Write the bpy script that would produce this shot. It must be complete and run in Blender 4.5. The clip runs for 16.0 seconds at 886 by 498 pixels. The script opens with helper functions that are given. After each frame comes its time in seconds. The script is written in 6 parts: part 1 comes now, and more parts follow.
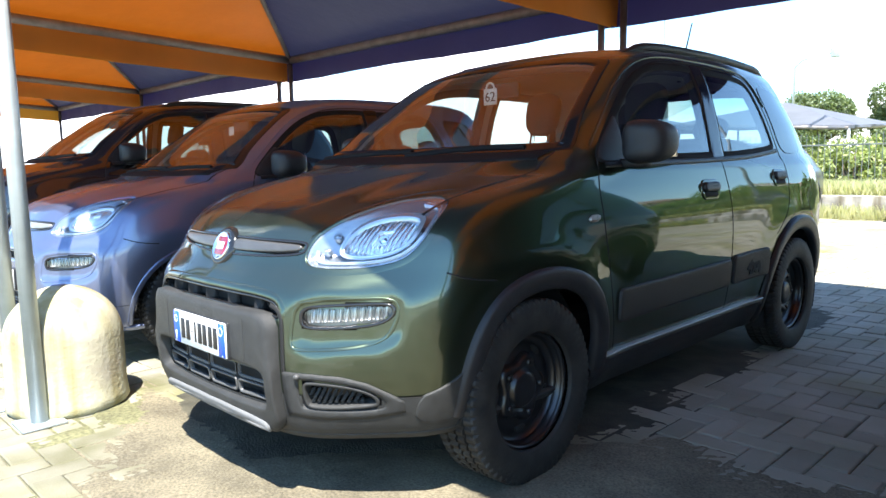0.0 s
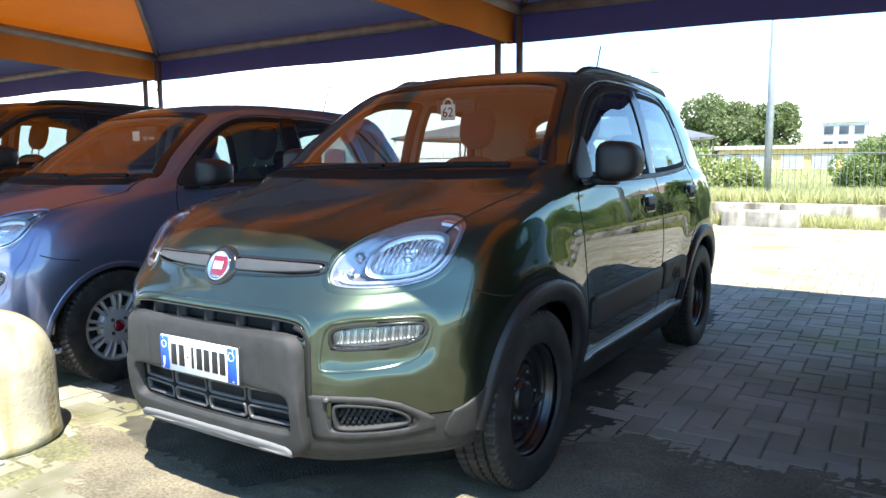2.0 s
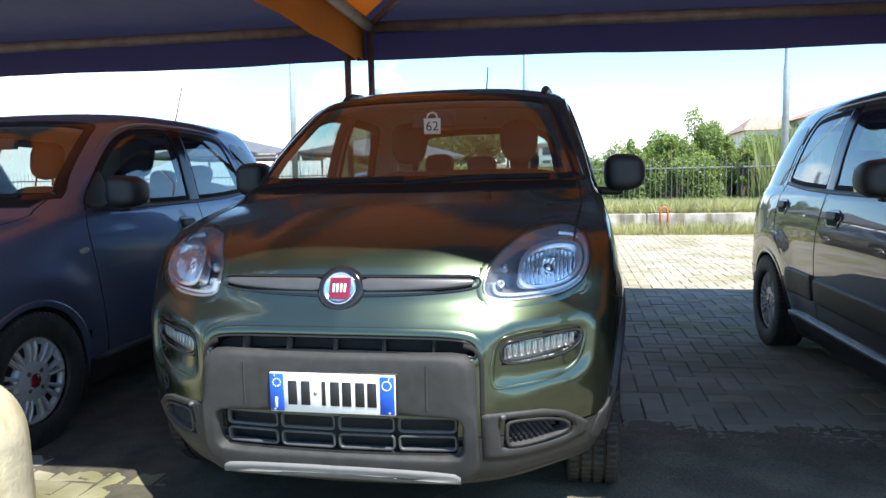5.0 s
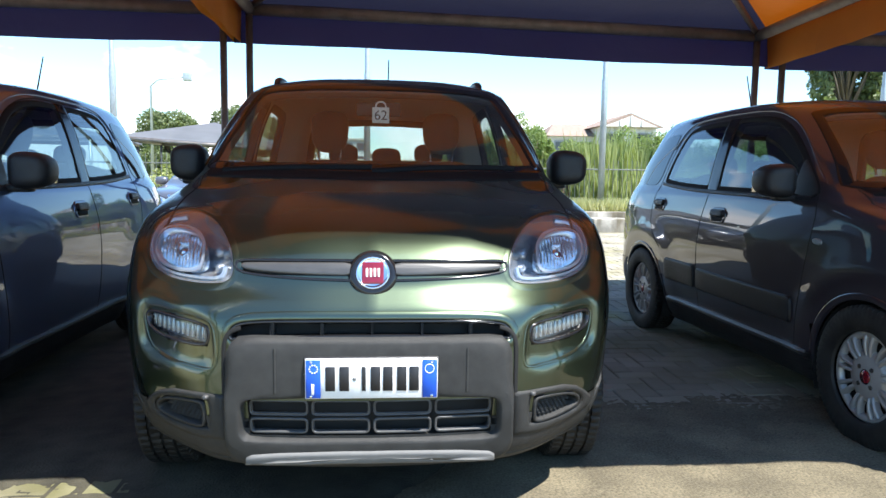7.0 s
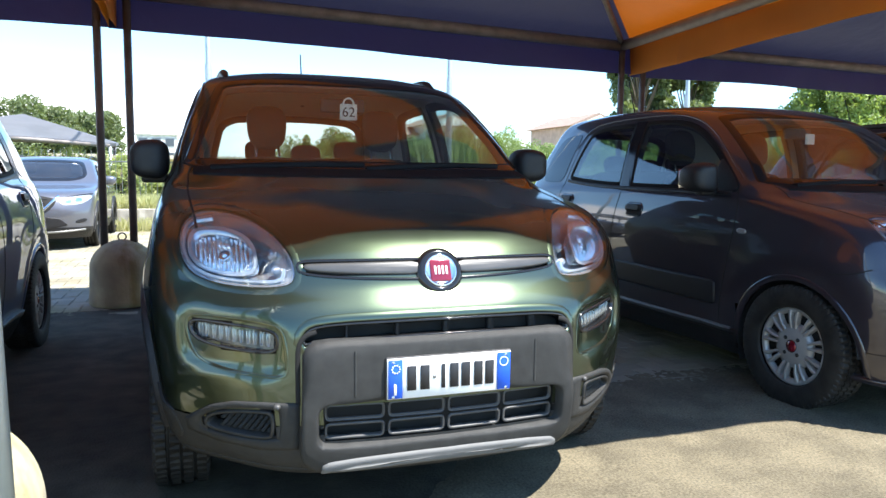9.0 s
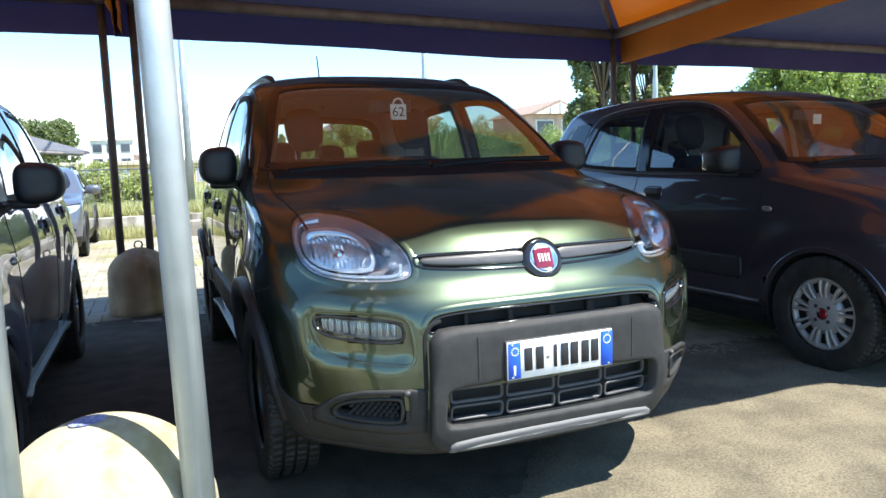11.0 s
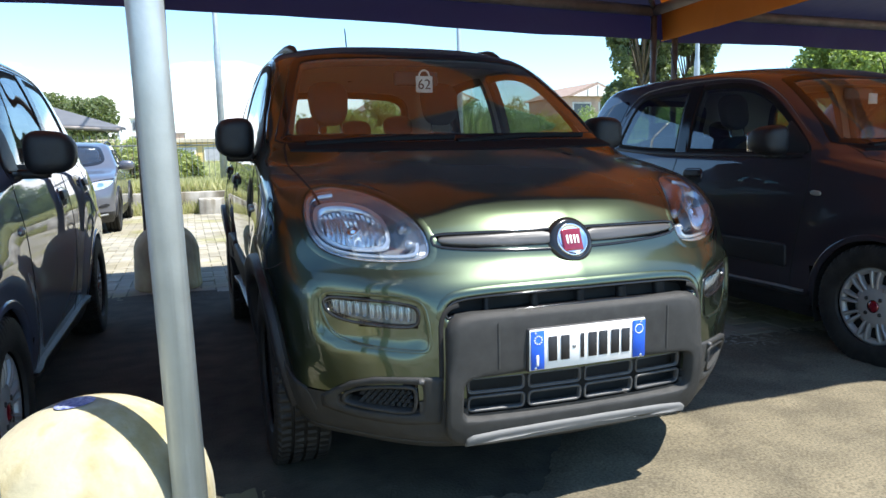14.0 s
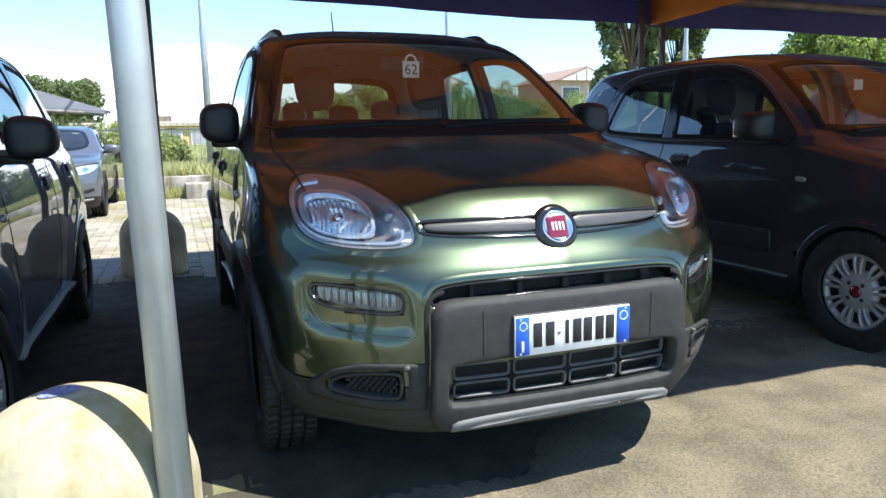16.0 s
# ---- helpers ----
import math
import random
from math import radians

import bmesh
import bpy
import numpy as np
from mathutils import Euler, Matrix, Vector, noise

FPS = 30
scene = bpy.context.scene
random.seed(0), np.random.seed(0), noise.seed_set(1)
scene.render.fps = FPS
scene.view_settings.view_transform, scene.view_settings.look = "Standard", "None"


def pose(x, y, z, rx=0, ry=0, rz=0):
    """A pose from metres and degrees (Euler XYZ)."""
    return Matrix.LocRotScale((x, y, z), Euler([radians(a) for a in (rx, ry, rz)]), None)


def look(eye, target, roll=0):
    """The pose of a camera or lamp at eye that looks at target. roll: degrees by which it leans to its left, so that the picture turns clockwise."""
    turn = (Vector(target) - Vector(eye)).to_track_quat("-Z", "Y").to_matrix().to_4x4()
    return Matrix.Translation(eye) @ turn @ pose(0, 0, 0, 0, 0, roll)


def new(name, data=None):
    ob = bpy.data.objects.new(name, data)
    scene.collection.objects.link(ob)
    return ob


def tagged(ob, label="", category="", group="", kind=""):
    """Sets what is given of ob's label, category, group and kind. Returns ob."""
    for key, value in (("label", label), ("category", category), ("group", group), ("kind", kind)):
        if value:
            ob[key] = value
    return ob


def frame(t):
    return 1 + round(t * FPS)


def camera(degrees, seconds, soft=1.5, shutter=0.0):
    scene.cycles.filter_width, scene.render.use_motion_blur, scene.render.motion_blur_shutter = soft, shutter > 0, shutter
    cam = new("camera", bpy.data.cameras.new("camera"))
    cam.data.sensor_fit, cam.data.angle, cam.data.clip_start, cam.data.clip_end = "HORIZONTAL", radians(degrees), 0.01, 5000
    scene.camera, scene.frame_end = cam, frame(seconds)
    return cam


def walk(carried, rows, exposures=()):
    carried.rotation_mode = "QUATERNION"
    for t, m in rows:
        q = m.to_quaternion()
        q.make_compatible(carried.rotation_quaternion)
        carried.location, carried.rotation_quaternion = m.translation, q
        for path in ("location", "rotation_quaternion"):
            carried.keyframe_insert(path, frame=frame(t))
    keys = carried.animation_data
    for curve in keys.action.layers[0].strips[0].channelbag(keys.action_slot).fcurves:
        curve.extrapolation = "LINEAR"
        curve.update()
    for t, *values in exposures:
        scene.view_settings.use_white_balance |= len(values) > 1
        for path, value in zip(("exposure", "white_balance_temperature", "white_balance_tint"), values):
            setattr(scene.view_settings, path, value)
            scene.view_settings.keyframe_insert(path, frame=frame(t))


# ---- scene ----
cam = camera(64.0, 16.0)
PATH = [
    (0, (2.187, -1.013, 1.045), (0.766, 0.375, 0.807), -1.1),
    (0.5, (2.13, -1.042, 1.045), (0.729, 0.366, 0.805), -1.1),
    (1, (2.013, -1.136, 1.062), (0.768, 0.41, 0.818), -0.7),
    (1.5, (1.929, -1.26, 1.078), (0.783, 0.362, 0.835), -0.1),
    (2, (1.802, -1.379, 1.102), (0.721, 0.286, 0.866), -0.4),
    (2.5, (1.601, -1.499, 1.098), (0.706, 0.275, 0.87), -0.5),
    (3, (1.437, -1.619, 1.099), (0.667, 0.214, 0.877), -1.2),
    (3.5, (1.261, -1.7, 1.097), (0.577, 0.168, 0.882), -1.4),
    (3.7, (1.166, -1.722, 1.096), (0.533, 0.165, 0.886), -1.5),
    (5.8, (0.445, -1.893, 1.075), (0.23, 0.084, 0.879), -0.3),
    (6, (0.397, -1.919, 1.07), (0.224, 0.063, 0.87), -0.1),
    (6.5, (0.242, -1.945, 1.081), (0.17, 0.043, 0.875), 0.5),
    (7, (0.034, -1.906, 1.067), (0.197, 0.077, 0.862), 0.8),
    (7.5, (-0.134, -1.893, 1.062), (0.148, 0.076, 0.86), 1.3),
    (8, (-0.314, -1.87, 1.066), (0.08, 0.081, 0.864), 1.3),
    (8.5, (-0.486, -1.811, 1.06), (0.048, 0.106, 0.859), 1.2),
    (8.7, (-0.553, -1.805, 1.058), (0.038, 0.096, 0.859), 1.1),
    (10.8, (-1.095, -1.774, 1.076), (-0.275, 0.034, 0.821), -1.2),
    (11, (-1.094, -1.776, 1.073), (-0.343, 0.064, 0.846), -1.9),
    (11.5, (-1.067, -1.722, 1.068), (-0.379, 0.145, 0.857), -2.1),
    (12, (-1.038, -1.64, 1.06), (-0.323, 0.216, 0.848), -1.5),
    (12.5, (-1.026, -1.643, 1.065), (-0.326, 0.218, 0.85), -1.2),
    (13, (-1.023, -1.654, 1.064), (-0.348, 0.215, 0.844), -1.0),
    (13.5, (-1.016, -1.655, 1.056), (-0.358, 0.219, 0.817), -1.3),
    (14, (-1.006, -1.654, 1.045), (-0.345, 0.214, 0.771), -1.1),
    (14.5, (-1.003, -1.656, 1.045), (-0.34, 0.208, 0.75), -1.0),
    (15, (-0.999, -1.657, 1.045), (-0.328, 0.202, 0.735), -1.0),
    (15.5, (-0.998, -1.659, 1.051), (-0.319, 0.195, 0.732), -1.0),
    (16, (-0.997, -1.657, 1.052), (-0.31, 0.194, 0.734), -1.0),
]
walk(cam, [(t, look(eye, target, roll)) for t, eye, target, roll in PATH], ((0, 2.02), (1, 2.03), (2, 1.94), (3.5, 1.62), (6, 1.43), (7, 1.46), (8, 1.60), (8.5, 1.68), (11, 1.56), (12.5, 1.37), (16, 1.29)))
# ---------------------------------------------------------------- world, sun
SUN_WAY = Vector((0.40, -0.37, 1.0)).normalized()      # from the ground towards the sun
world = bpy.data.worlds.new("sky_world")
scene.world = world
world.use_nodes = True
wn, wl = world.node_tree.nodes, world.node_tree.links
wn.clear()
w_out = wn.new("ShaderNodeOutputWorld")
w_bg = wn.new("ShaderNodeBackground")
w_sky = wn.new("ShaderNodeTexSky")
w_sky.sky_type = "NISHITA"
w_sky.sun_disc = False
w_sky.sun_elevation = math.asin(SUN_WAY.z)
w_sky.sun_rotation = math.atan2(SUN_WAY.x, SUN_WAY.y)
w_sky.air_density, w_sky.dust_density, w_sky.ozone_density = 1.0, 0.15, 3.0
w_co = wn.new("ShaderNodeTexCoord")
w_map = wn.new("ShaderNodeMapping")
w_map.inputs["Scale"].default_value = (1.0, 1.0, 2.6)
w_map.inputs["Location"].default_value = (0.35, 0.1, 0.05)
w_noise = wn.new("ShaderNodeTexNoise")
w_noise.inputs["Scale"].default_value = 2.6
w_noise.inputs["Detail"].default_value = 9
w_noise.inputs["Roughness"].default_value = 0.52
w_ramp = wn.new("ShaderNodeValToRGB")
w_ramp.color_ramp.elements[0].position, w_ramp.color_ramp.elements[1].position = 0.515, 0.615
w_sep = wn.new("ShaderNodeSeparateXYZ")
w_low = wn.new("ShaderNodeMapRange")            # more cloud towards the horizon
w_low.inputs["From Min"].default_value, w_low.inputs["From Max"].default_value = 0.05, 0.20
w_low.inputs["To Min"].default_value, w_low.inputs["To Max"].default_value = 0.075, -0.20
w_add = wn.new("ShaderNodeMath")
w_add.operation = "ADD"
w_west = wn.new("ShaderNodeMapRange")           # and towards one side
w_west.inputs["From Min"].default_value, w_west.inputs["From Max"].default_value = -0.95, -0.10
w_west.inputs["To Min"].default_value, w_west.inputs["To Max"].default_value = 0.15, -0.13
w_add2 = wn.new("ShaderNodeMath")
w_add2.operation = "ADD"
w_mix = wn.new("ShaderNodeMixRGB")
w_mix.inputs["Color2"].default_value = (7.2, 7.4, 7.8, 1)
wl.new(w_co.outputs["Generated"], w_map.inputs["Vector"])
wl.new(w_map.outputs["Vector"], w_noise.inputs["Vector"])
wl.new(w_co.outputs["Generated"], w_sep.inputs[0])
wl.new(w_sep.outputs["Z"], w_low.inputs["Value"])
wl.new(w_noise.outputs["Fac"], w_add.inputs[0])
wl.new(w_low.outputs[0], w_add.inputs[1])
w_side = wn.new("ShaderNodeVectorMath")
w_side.operation = "DOT_PRODUCT"
w_side.inputs[1].default_value = (0.75, -0.65, 0.0)
wl.new(w_co.outputs["Generated"], w_side.inputs[0])
wl.new(w_side.outputs["Value"], w_west.inputs["Value"])
wl.new(w_add.outputs[0], w_add2.inputs[0])
wl.new(w_west.outputs[0], w_add2.inputs[1])
wl.new(w_add2.outputs[0], w_ramp.inputs["Fac"])
wl.new(w_ramp.outputs["Color"], w_mix.inputs["Fac"])
w_tint = wn.new("ShaderNodeMixRGB")              # the deep cyan of a clear spring sky
w_tint.blend_type = "MULTIPLY"
w_tint.inputs["Fac"].default_value = 1.0
w_tint.inputs["Color2"].default_value = (0.75, 0.91, 0.985, 1)
wl.new(w_sky.outputs["Color"], w_tint.inputs["Color1"])
wl.new(w_tint.outputs["Color"], w_mix.inputs["Color1"])
wl.new(w_mix.outputs["Color"], w_bg.inputs["Color"])
w_bg.inputs["Strength"].default_value = 0.140
wl.new(w_bg.outputs[0], w_out.inputs[0])

sun_data = bpy.data.lights.new("sun", "SUN")
sun_data.energy, sun_data.angle, sun_data.color = 5.0, radians(0.55), (1.0, 0.965, 0.91)
sun = new("sun", sun_data)
sun.matrix_world = look(SUN_WAY * 40, (0, 0, 0))


# ---------------------------------------------------------------- materials
def mat(name, color, rough=0.5, metal=0.0, vary=0.0, scale=8.0, bump=0.0, bump_scale=60.0, coat=0.0, coat_rough=0.03, spec=0.5, second=None, stain=0.0, stain_scale=1.2, coat_ior=1.5):
    m = bpy.data.materials.new(name)
    m.use_nodes = True
    n, l = m.node_tree.nodes, m.node_tree.links
    b = n["Principled BSDF"]
    b.inputs["Roughness"].default_value = rough
    b.inputs["Metallic"].default_value = metal
    b.inputs["Specular IOR Level"].default_value = spec
    b.inputs["Coat Weight"].default_value = coat
    b.inputs["Coat Roughness"].default_value = coat_rough
    b.inputs["Coat IOR"].default_value = coat_ior
    b.inputs["Base Color"].default_value = (*color, 1)
    co = n.new("ShaderNodeTexCoord")
    if vary or second:
        t = n.new("ShaderNodeTexNoise")
        t.inputs["Scale"].default_value, t.inputs["Detail"].default_value = scale, 6
        l.new(co.outputs["Object"], t.inputs["Vector"])
        r = n.new("ShaderNodeValToRGB")
        r.color_ramp.elements[0].position, r.color_ramp.elements[1].position = 0.32, 0.68
        lo = [c * (1 - vary) for c in color]
        hi = second or [min(1, c * (1 + vary)) for c in color]
        r.color_ramp.elements[0].color, r.color_ramp.elements[1].color = (*lo, 1), (*hi, 1)
        l.new(t.outputs["Fac"], r.inputs["Fac"])
        last = r.outputs["Color"]
        if stain:
            t2 = n.new("ShaderNodeTexNoise")
            t2.inputs["Scale"].default_value, t2.inputs["Detail"].default_value = stain_scale, 8
            l.new(co.outputs["Object"], t2.inputs["Vector"])
            r2 = n.new("ShaderNodeValToRGB")
            r2.color_ramp.elements[0].position, r2.color_ramp.elements[1].position = 0.38, 0.62
            r2.color_ramp.elements[0].color, r2.color_ramp.elements[1].color = (1 - stain, 1 - stain, 1 - stain, 1), (1, 1, 1, 1)
            l.new(t2.outputs["Fac"], r2.inputs["Fac"])
            mx = n.new("ShaderNodeMixRGB")
            mx.blend_type = "MULTIPLY"
            mx.inputs["Fac"].default_value = 1
            l.new(last, mx.inputs["Color1"])
            l.new(r2.outputs["Color"], mx.inputs["Color2"])
            last = mx.outputs["Color"]
        l.new(last, b.inputs["Base Color"])
    if bump:
        t3 = n.new("ShaderNodeTexNoise")
        t3.inputs["Scale"].default_value, t3.inputs["Detail"].default_value = bump_scale, 5
        l.new(co.outputs["Object"], t3.inputs["Vector"])
        bp = n.new("ShaderNodeBump")
        bp.inputs["Strength"].default_value = bump
        bp.inputs["Distance"].default_value = 0.01
        l.new(t3.outputs["Fac"], bp.inputs["Height"])
        l.new(bp.outputs["Normal"], b.inputs["Normal"])
    return m


def glass_mat(name, tint, ior=1.5, rough=0.0, dirt=0.0):
    """A thin clear sheet: tinted transparency with a Fresnel reflection on it."""
    m = bpy.data.materials.new(name)
    m.use_nodes = True
    n, l = m.node_tree.nodes, m.node_tree.links
    n.clear()
    out = n.new("ShaderNodeOutputMaterial")
    tr, gl, lw, mx = n.new("ShaderNodeBsdfTransparent"), n.new("ShaderNodeBsdfGlossy"), n.new("ShaderNodeLayerWeight"), n.new("ShaderNodeMixShader")
    tr.inputs["Color"].default_value = (*tint, 1)
    gl.inputs["Roughness"].default_value = rough
    lw.inputs["Blend"].default_value = 0.5
    f0 = 1.9 * ((ior - 1) / (ior + 1)) ** 2
    pw, ma = n.new("ShaderNodeMath"), n.new("ShaderNodeMath")
    pw.operation, ma.operation = "POWER", "MULTIPLY_ADD"
    pw.inputs[1].default_value = 4.2
    ma.inputs[1].default_value, ma.inputs[2].default_value = 1 - f0, f0
    l.new(lw.outputs["Facing"], pw.inputs[0])
    l.new(pw.outputs[0], ma.inputs[0])
    l.new(ma.outputs[0], mx.inputs[0])
    l.new(tr.outputs[0], mx.inputs[1])
    l.new(gl.outputs[0], mx.inputs[2])
    last = mx.outputs[0]
    # film of dust that also paints in the haze of the canopy's reflection
    if dirt:
        df, m2 = n.new("ShaderNodeBsdfDiffuse"), n.new("ShaderNodeMixShader")
        df.inputs["Color"].default_value = (0.45, 0.42, 0.38, 1)
        tx = n.new("ShaderNodeTexNoise")
        tx.inputs["Scale"].default_value = 5
        mr = n.new("ShaderNodeMapRange")
        mr.inputs["To Max"].default_value = 2 * dirt
        l.new(tx.outputs["Fac"], mr.inputs["Value"])
        l.new(mr.outputs[0], m2.inputs[0])
        l.new(last, m2.inputs[1])
        l.new(df.outputs[0], m2.inputs[2])
        last = m2.outputs[0]
    l.new(last, out.inputs[0])
    return m


def cloth_mat(name, color, through_color, share):
    """Coated canopy cloth: some of the daylight comes through it."""
    m = bpy.data.materials.new(name)
    m.use_nodes = True
    n, l = m.node_tree.nodes, m.node_tree.links
    n.clear()
    out = n.new("ShaderNodeOutputMaterial")
    co = n.new("ShaderNodeTexCoord")
    noi = n.new("ShaderNodeTexNoise")
    noi.inputs["Scale"].default_value, noi.inputs["Detail"].default_value = 1.7, 8
    l.new(co.outputs["Object"], noi.inputs["Vector"])
    rp = n.new("ShaderNodeValToRGB")
    rp.color_ramp.elements[0].position, rp.color_ramp.elements[1].position = 0.3, 0.7
    rp.color_ramp.elements[0].color = (*[c * 0.82 for c in color], 1)
    rp.color_ramp.elements[1].color = (*[min(1, c * 1.1) for c in color], 1)
    l.new(noi.outputs["Fac"], rp.inputs["Fac"])
    b, tr, mx = n.new("ShaderNodeBsdfPrincipled"), n.new("ShaderNodeBsdfTranslucent"), n.new("ShaderNodeMixShader")
    b.inputs["Roughness"].default_value = 0.55
    l.new(rp.outputs["Color"], b.inputs["Base Color"])
    tr.inputs["Color"].default_value = (*through_color, 1)
    mx.inputs[0].default_value = share
    fold = n.new("ShaderNodeTexNoise")
    fold.inputs["Scale"].default_value, fold.inputs["Detail"].default_value = 3.0, 4
    bp = n.new("ShaderNodeBump")
    bp.inputs["Strength"].default_value, bp.inputs["Distance"].default_value = 0.35, 0.05
    l.new(co.outputs["Object"], fold.inputs["Vector"])
    l.new(fold.outputs["Fac"], bp.inputs["Height"])
    l.new(bp.outputs["Normal"], b.inputs["Normal"])
    l.new(b.outputs[0], mx.inputs[1])
    l.new(tr.outputs[0], mx.inputs[2])
    l.new(mx.outputs[0], out.inputs[0])
    return m


def random_mat(name, dark, light, rough=0.85, bump=0.3, bump_scale=90, island=False, stain=0.25, stain_scale=0.7, moss=None):
    """One colour a piece, between dark and light, with grain and broad stains."""
    m = bpy.data.materials.new(name)
    m.use_nodes = True
    n, l = m.node_tree.nodes, m.node_tree.links
    b = n["Principled BSDF"]
    b.inputs["Roughness"].default_value = rough
    src = n.new("ShaderNodeNewGeometry").outputs["Random Per Island"] if island else n.new("ShaderNodeObjectInfo").outputs["Random"]
    r = n.new("ShaderNodeValToRGB")
    r.color_ramp.elements[0].color, r.color_ramp.elements[1].color = (*dark, 1), (*light, 1)
    l.new(src, r.inputs["Fac"])
    geo = n.new("ShaderNodeNewGeometry")
    t = n.new("ShaderNodeTexNoise")
    t.inputs["Scale"].default_value, t.inputs["Detail"].default_value = stain_scale, 9
    l.new(geo.outputs["Position"], t.inputs["Vector"])
    r2 = n.new("ShaderNodeValToRGB")
    r2.color_ramp.elements[0].position, r2.color_ramp.elements[1].position = 0.36, 0.6
    low = moss or (1 - stain, 1 - stain, 1 - stain)
    r2.color_ramp.elements[0].color, r2.color_ramp.elements[1].color = (*low, 1), (1, 1, 1, 1)
    l.new(t.outputs["Fac"], r2.inputs["Fac"])
    mx = n.new("ShaderNodeMixRGB")
    mx.blend_type = "MULTIPLY"
    mx.inputs["Fac"].default_value = 1
    l.new(r.outputs["Color"], mx.inputs["Color1"])
    l.new(r2.outputs["Color"], mx.inputs["Color2"])
    last = mx.outputs["Color"]
    if moss:
        t4, r4, m4 = n.new("ShaderNodeTexNoise"), n.new("ShaderNodeValToRGB"), n.new("ShaderNodeMixRGB")
        t4.inputs["Scale"].default_value, t4.inputs["Detail"].default_value = 0.9, 7
        r4.color_ramp.elements[0].position, r4.color_ramp.elements[1].position = 0.54, 0.70
        r4.color_ramp.elements[0].color, r4.color_ramp.elements[1].color = (1, 1, 1, 1), (0.80, 0.84, 0.42, 1)
        m4.blend_type = "MULTIPLY"
        m4.inputs["Fac"].default_value = 1
        l.new(geo.outputs["Position"], t4.inputs["Vector"])
        l.new(t4.outputs["Fac"], r4.inputs["Fac"])
        l.new(last, m4.inputs["Color1"])
        l.new(r4.outputs["Color"], m4.inputs["Color2"])
        last = m4.outputs["Color"]
    l.new(last, b.inputs["Base Color"])
    t3 = n.new("ShaderNodeTexNoise")
    t3.inputs["Scale"].default_value, t3.inputs["Detail"].default_value = bump_scale, 6
    l.new(geo.outputs["Position"], t3.inputs["Vector"])
    bp = n.new("ShaderNodeBump")
    bp.inputs["Strength"].default_value, bp.inputs["Distance"].default_value = bump, 0.006
    l.new(t3.outputs["Fac"], bp.inputs["Height"])
    l.new(bp.outputs["Normal"], b.inputs["Normal"])
    return m


M_GREEN = mat("green_metallic_paint", (0.060, 0.080, 0.051), 0.31, 0.95, 0.10, 900, coat=1.0, coat_rough=0.012, coat_ior=1.60)
# flakes under a clear coat are never seen at a grazing angle: darker edge tint
M_GREEN.node_tree.nodes["Principled BSDF"].inputs["Specular Tint"].default_value = (0.17, 0.23, 0.16, 1)


def add_dust(m, rough, clean=0.012):
    """Dust that lies on the faces which look up and dulls their clear coat."""
    n, l = m.node_tree.nodes, m.node_tree.links
    geo, sep, mr = n.new("ShaderNodeNewGeometry"), n.new("ShaderNodeSeparateXYZ"), n.new("ShaderNodeMapRange")
    mr.interpolation_type = "SMOOTHSTEP"
    mr.inputs["From Min"].default_value, mr.inputs["From Max"].default_value = 0.25, 0.75
    mr.inputs["To Min"].default_value, mr.inputs["To Max"].default_value = clean, rough
    co, mp, t, mu = n.new("ShaderNodeTexCoord"), n.new("ShaderNodeMapping"), n.new("ShaderNodeTexNoise"), n.new("ShaderNodeMath")
    mp.inputs["Scale"].default_value = (7, 2.2, 2.2)
    t.inputs["Scale"].default_value, t.inputs["Detail"].default_value = 1.6, 6
    vr = n.new("ShaderNodeMapRange")
    vr.inputs["From Min"].default_value, vr.inputs["From Max"].default_value = 0.3, 0.7
    vr.inputs["To Min"].default_value, vr.inputs["To Max"].default_value = 0.65, 1.35
    mu.operation = "MULTIPLY"
    l.new(geo.outputs["Normal"], sep.inputs[0])
    l.new(sep.outputs["Z"], mr.inputs["Value"])
    l.new(co.outputs["Object"], mp.inputs["Vector"])
    l.new(mp.outputs["Vector"], t.inputs["Vector"])
    l.new(t.outputs["Fac"], vr.inputs["Value"])
    l.new(mr.outputs[0], mu.inputs[0])
    l.new(vr.outputs[0], mu.inputs[1])
    l.new(mu.outputs[0], n["Principled BSDF"].inputs["Coat Roughness"])
    film = n.new("ShaderNodeMath")
    film.operation = "MULTIPLY"
    film.inputs[1].default_value = 0.3
    l.new(mu.outputs[0], film.inputs[0])
    l.new(film.outputs[0], n["Principled BSDF"].inputs["Sheen Weight"])
    n["Principled BSDF"].inputs["Sheen Roughness"].default_value = 0.6
    n["Principled BSDF"].inputs["Sheen Tint"].default_value = (0.80, 0.76, 0.70, 1)


add_dust(M_GREEN, 0.13)
M_BLUEGREY = mat("blue_grey_metallic_paint", (0.150, 0.180, 0.290), 0.42, 0.80, 0.08, 900, coat=1.0, coat_rough=0.015, coat_ior=1.65)
M_DARKGREY = mat("dark_grey_metallic_paint", (0.032, 0.027, 0.036), 0.40, 0.3, 0.08, 900, coat=1.0, coat_rough=0.015, coat_ior=1.74, spec=0.1)
M_BLUEGREY.node_tree.nodes["Principled BSDF"].inputs["Specular Tint"].default_value = (0.22, 0.25, 0.33, 1)
add_dust(M_BLUEGREY, 0.10)
add_dust(M_DARKGREY, 0.10)
M_BROWN = mat("dark_bronze_metallic_paint", (0.028, 0.022, 0.020), 0.38, 0.6, 0.08, 900, coat=1.0, coat_rough=0.015, coat_ior=1.8, spec=0.1)
M_SILVER = mat("silver_grey_metallic_paint", (0.120, 0.124, 0.145), 0.36, 0.5, 0.05, 900, coat=1.0)
M_PLASTIC = mat("grey_textured_plastic", (0.032, 0.032, 0.031), 0.50, 0, 0.15, 30, 0.25, 700, spec=0.22)
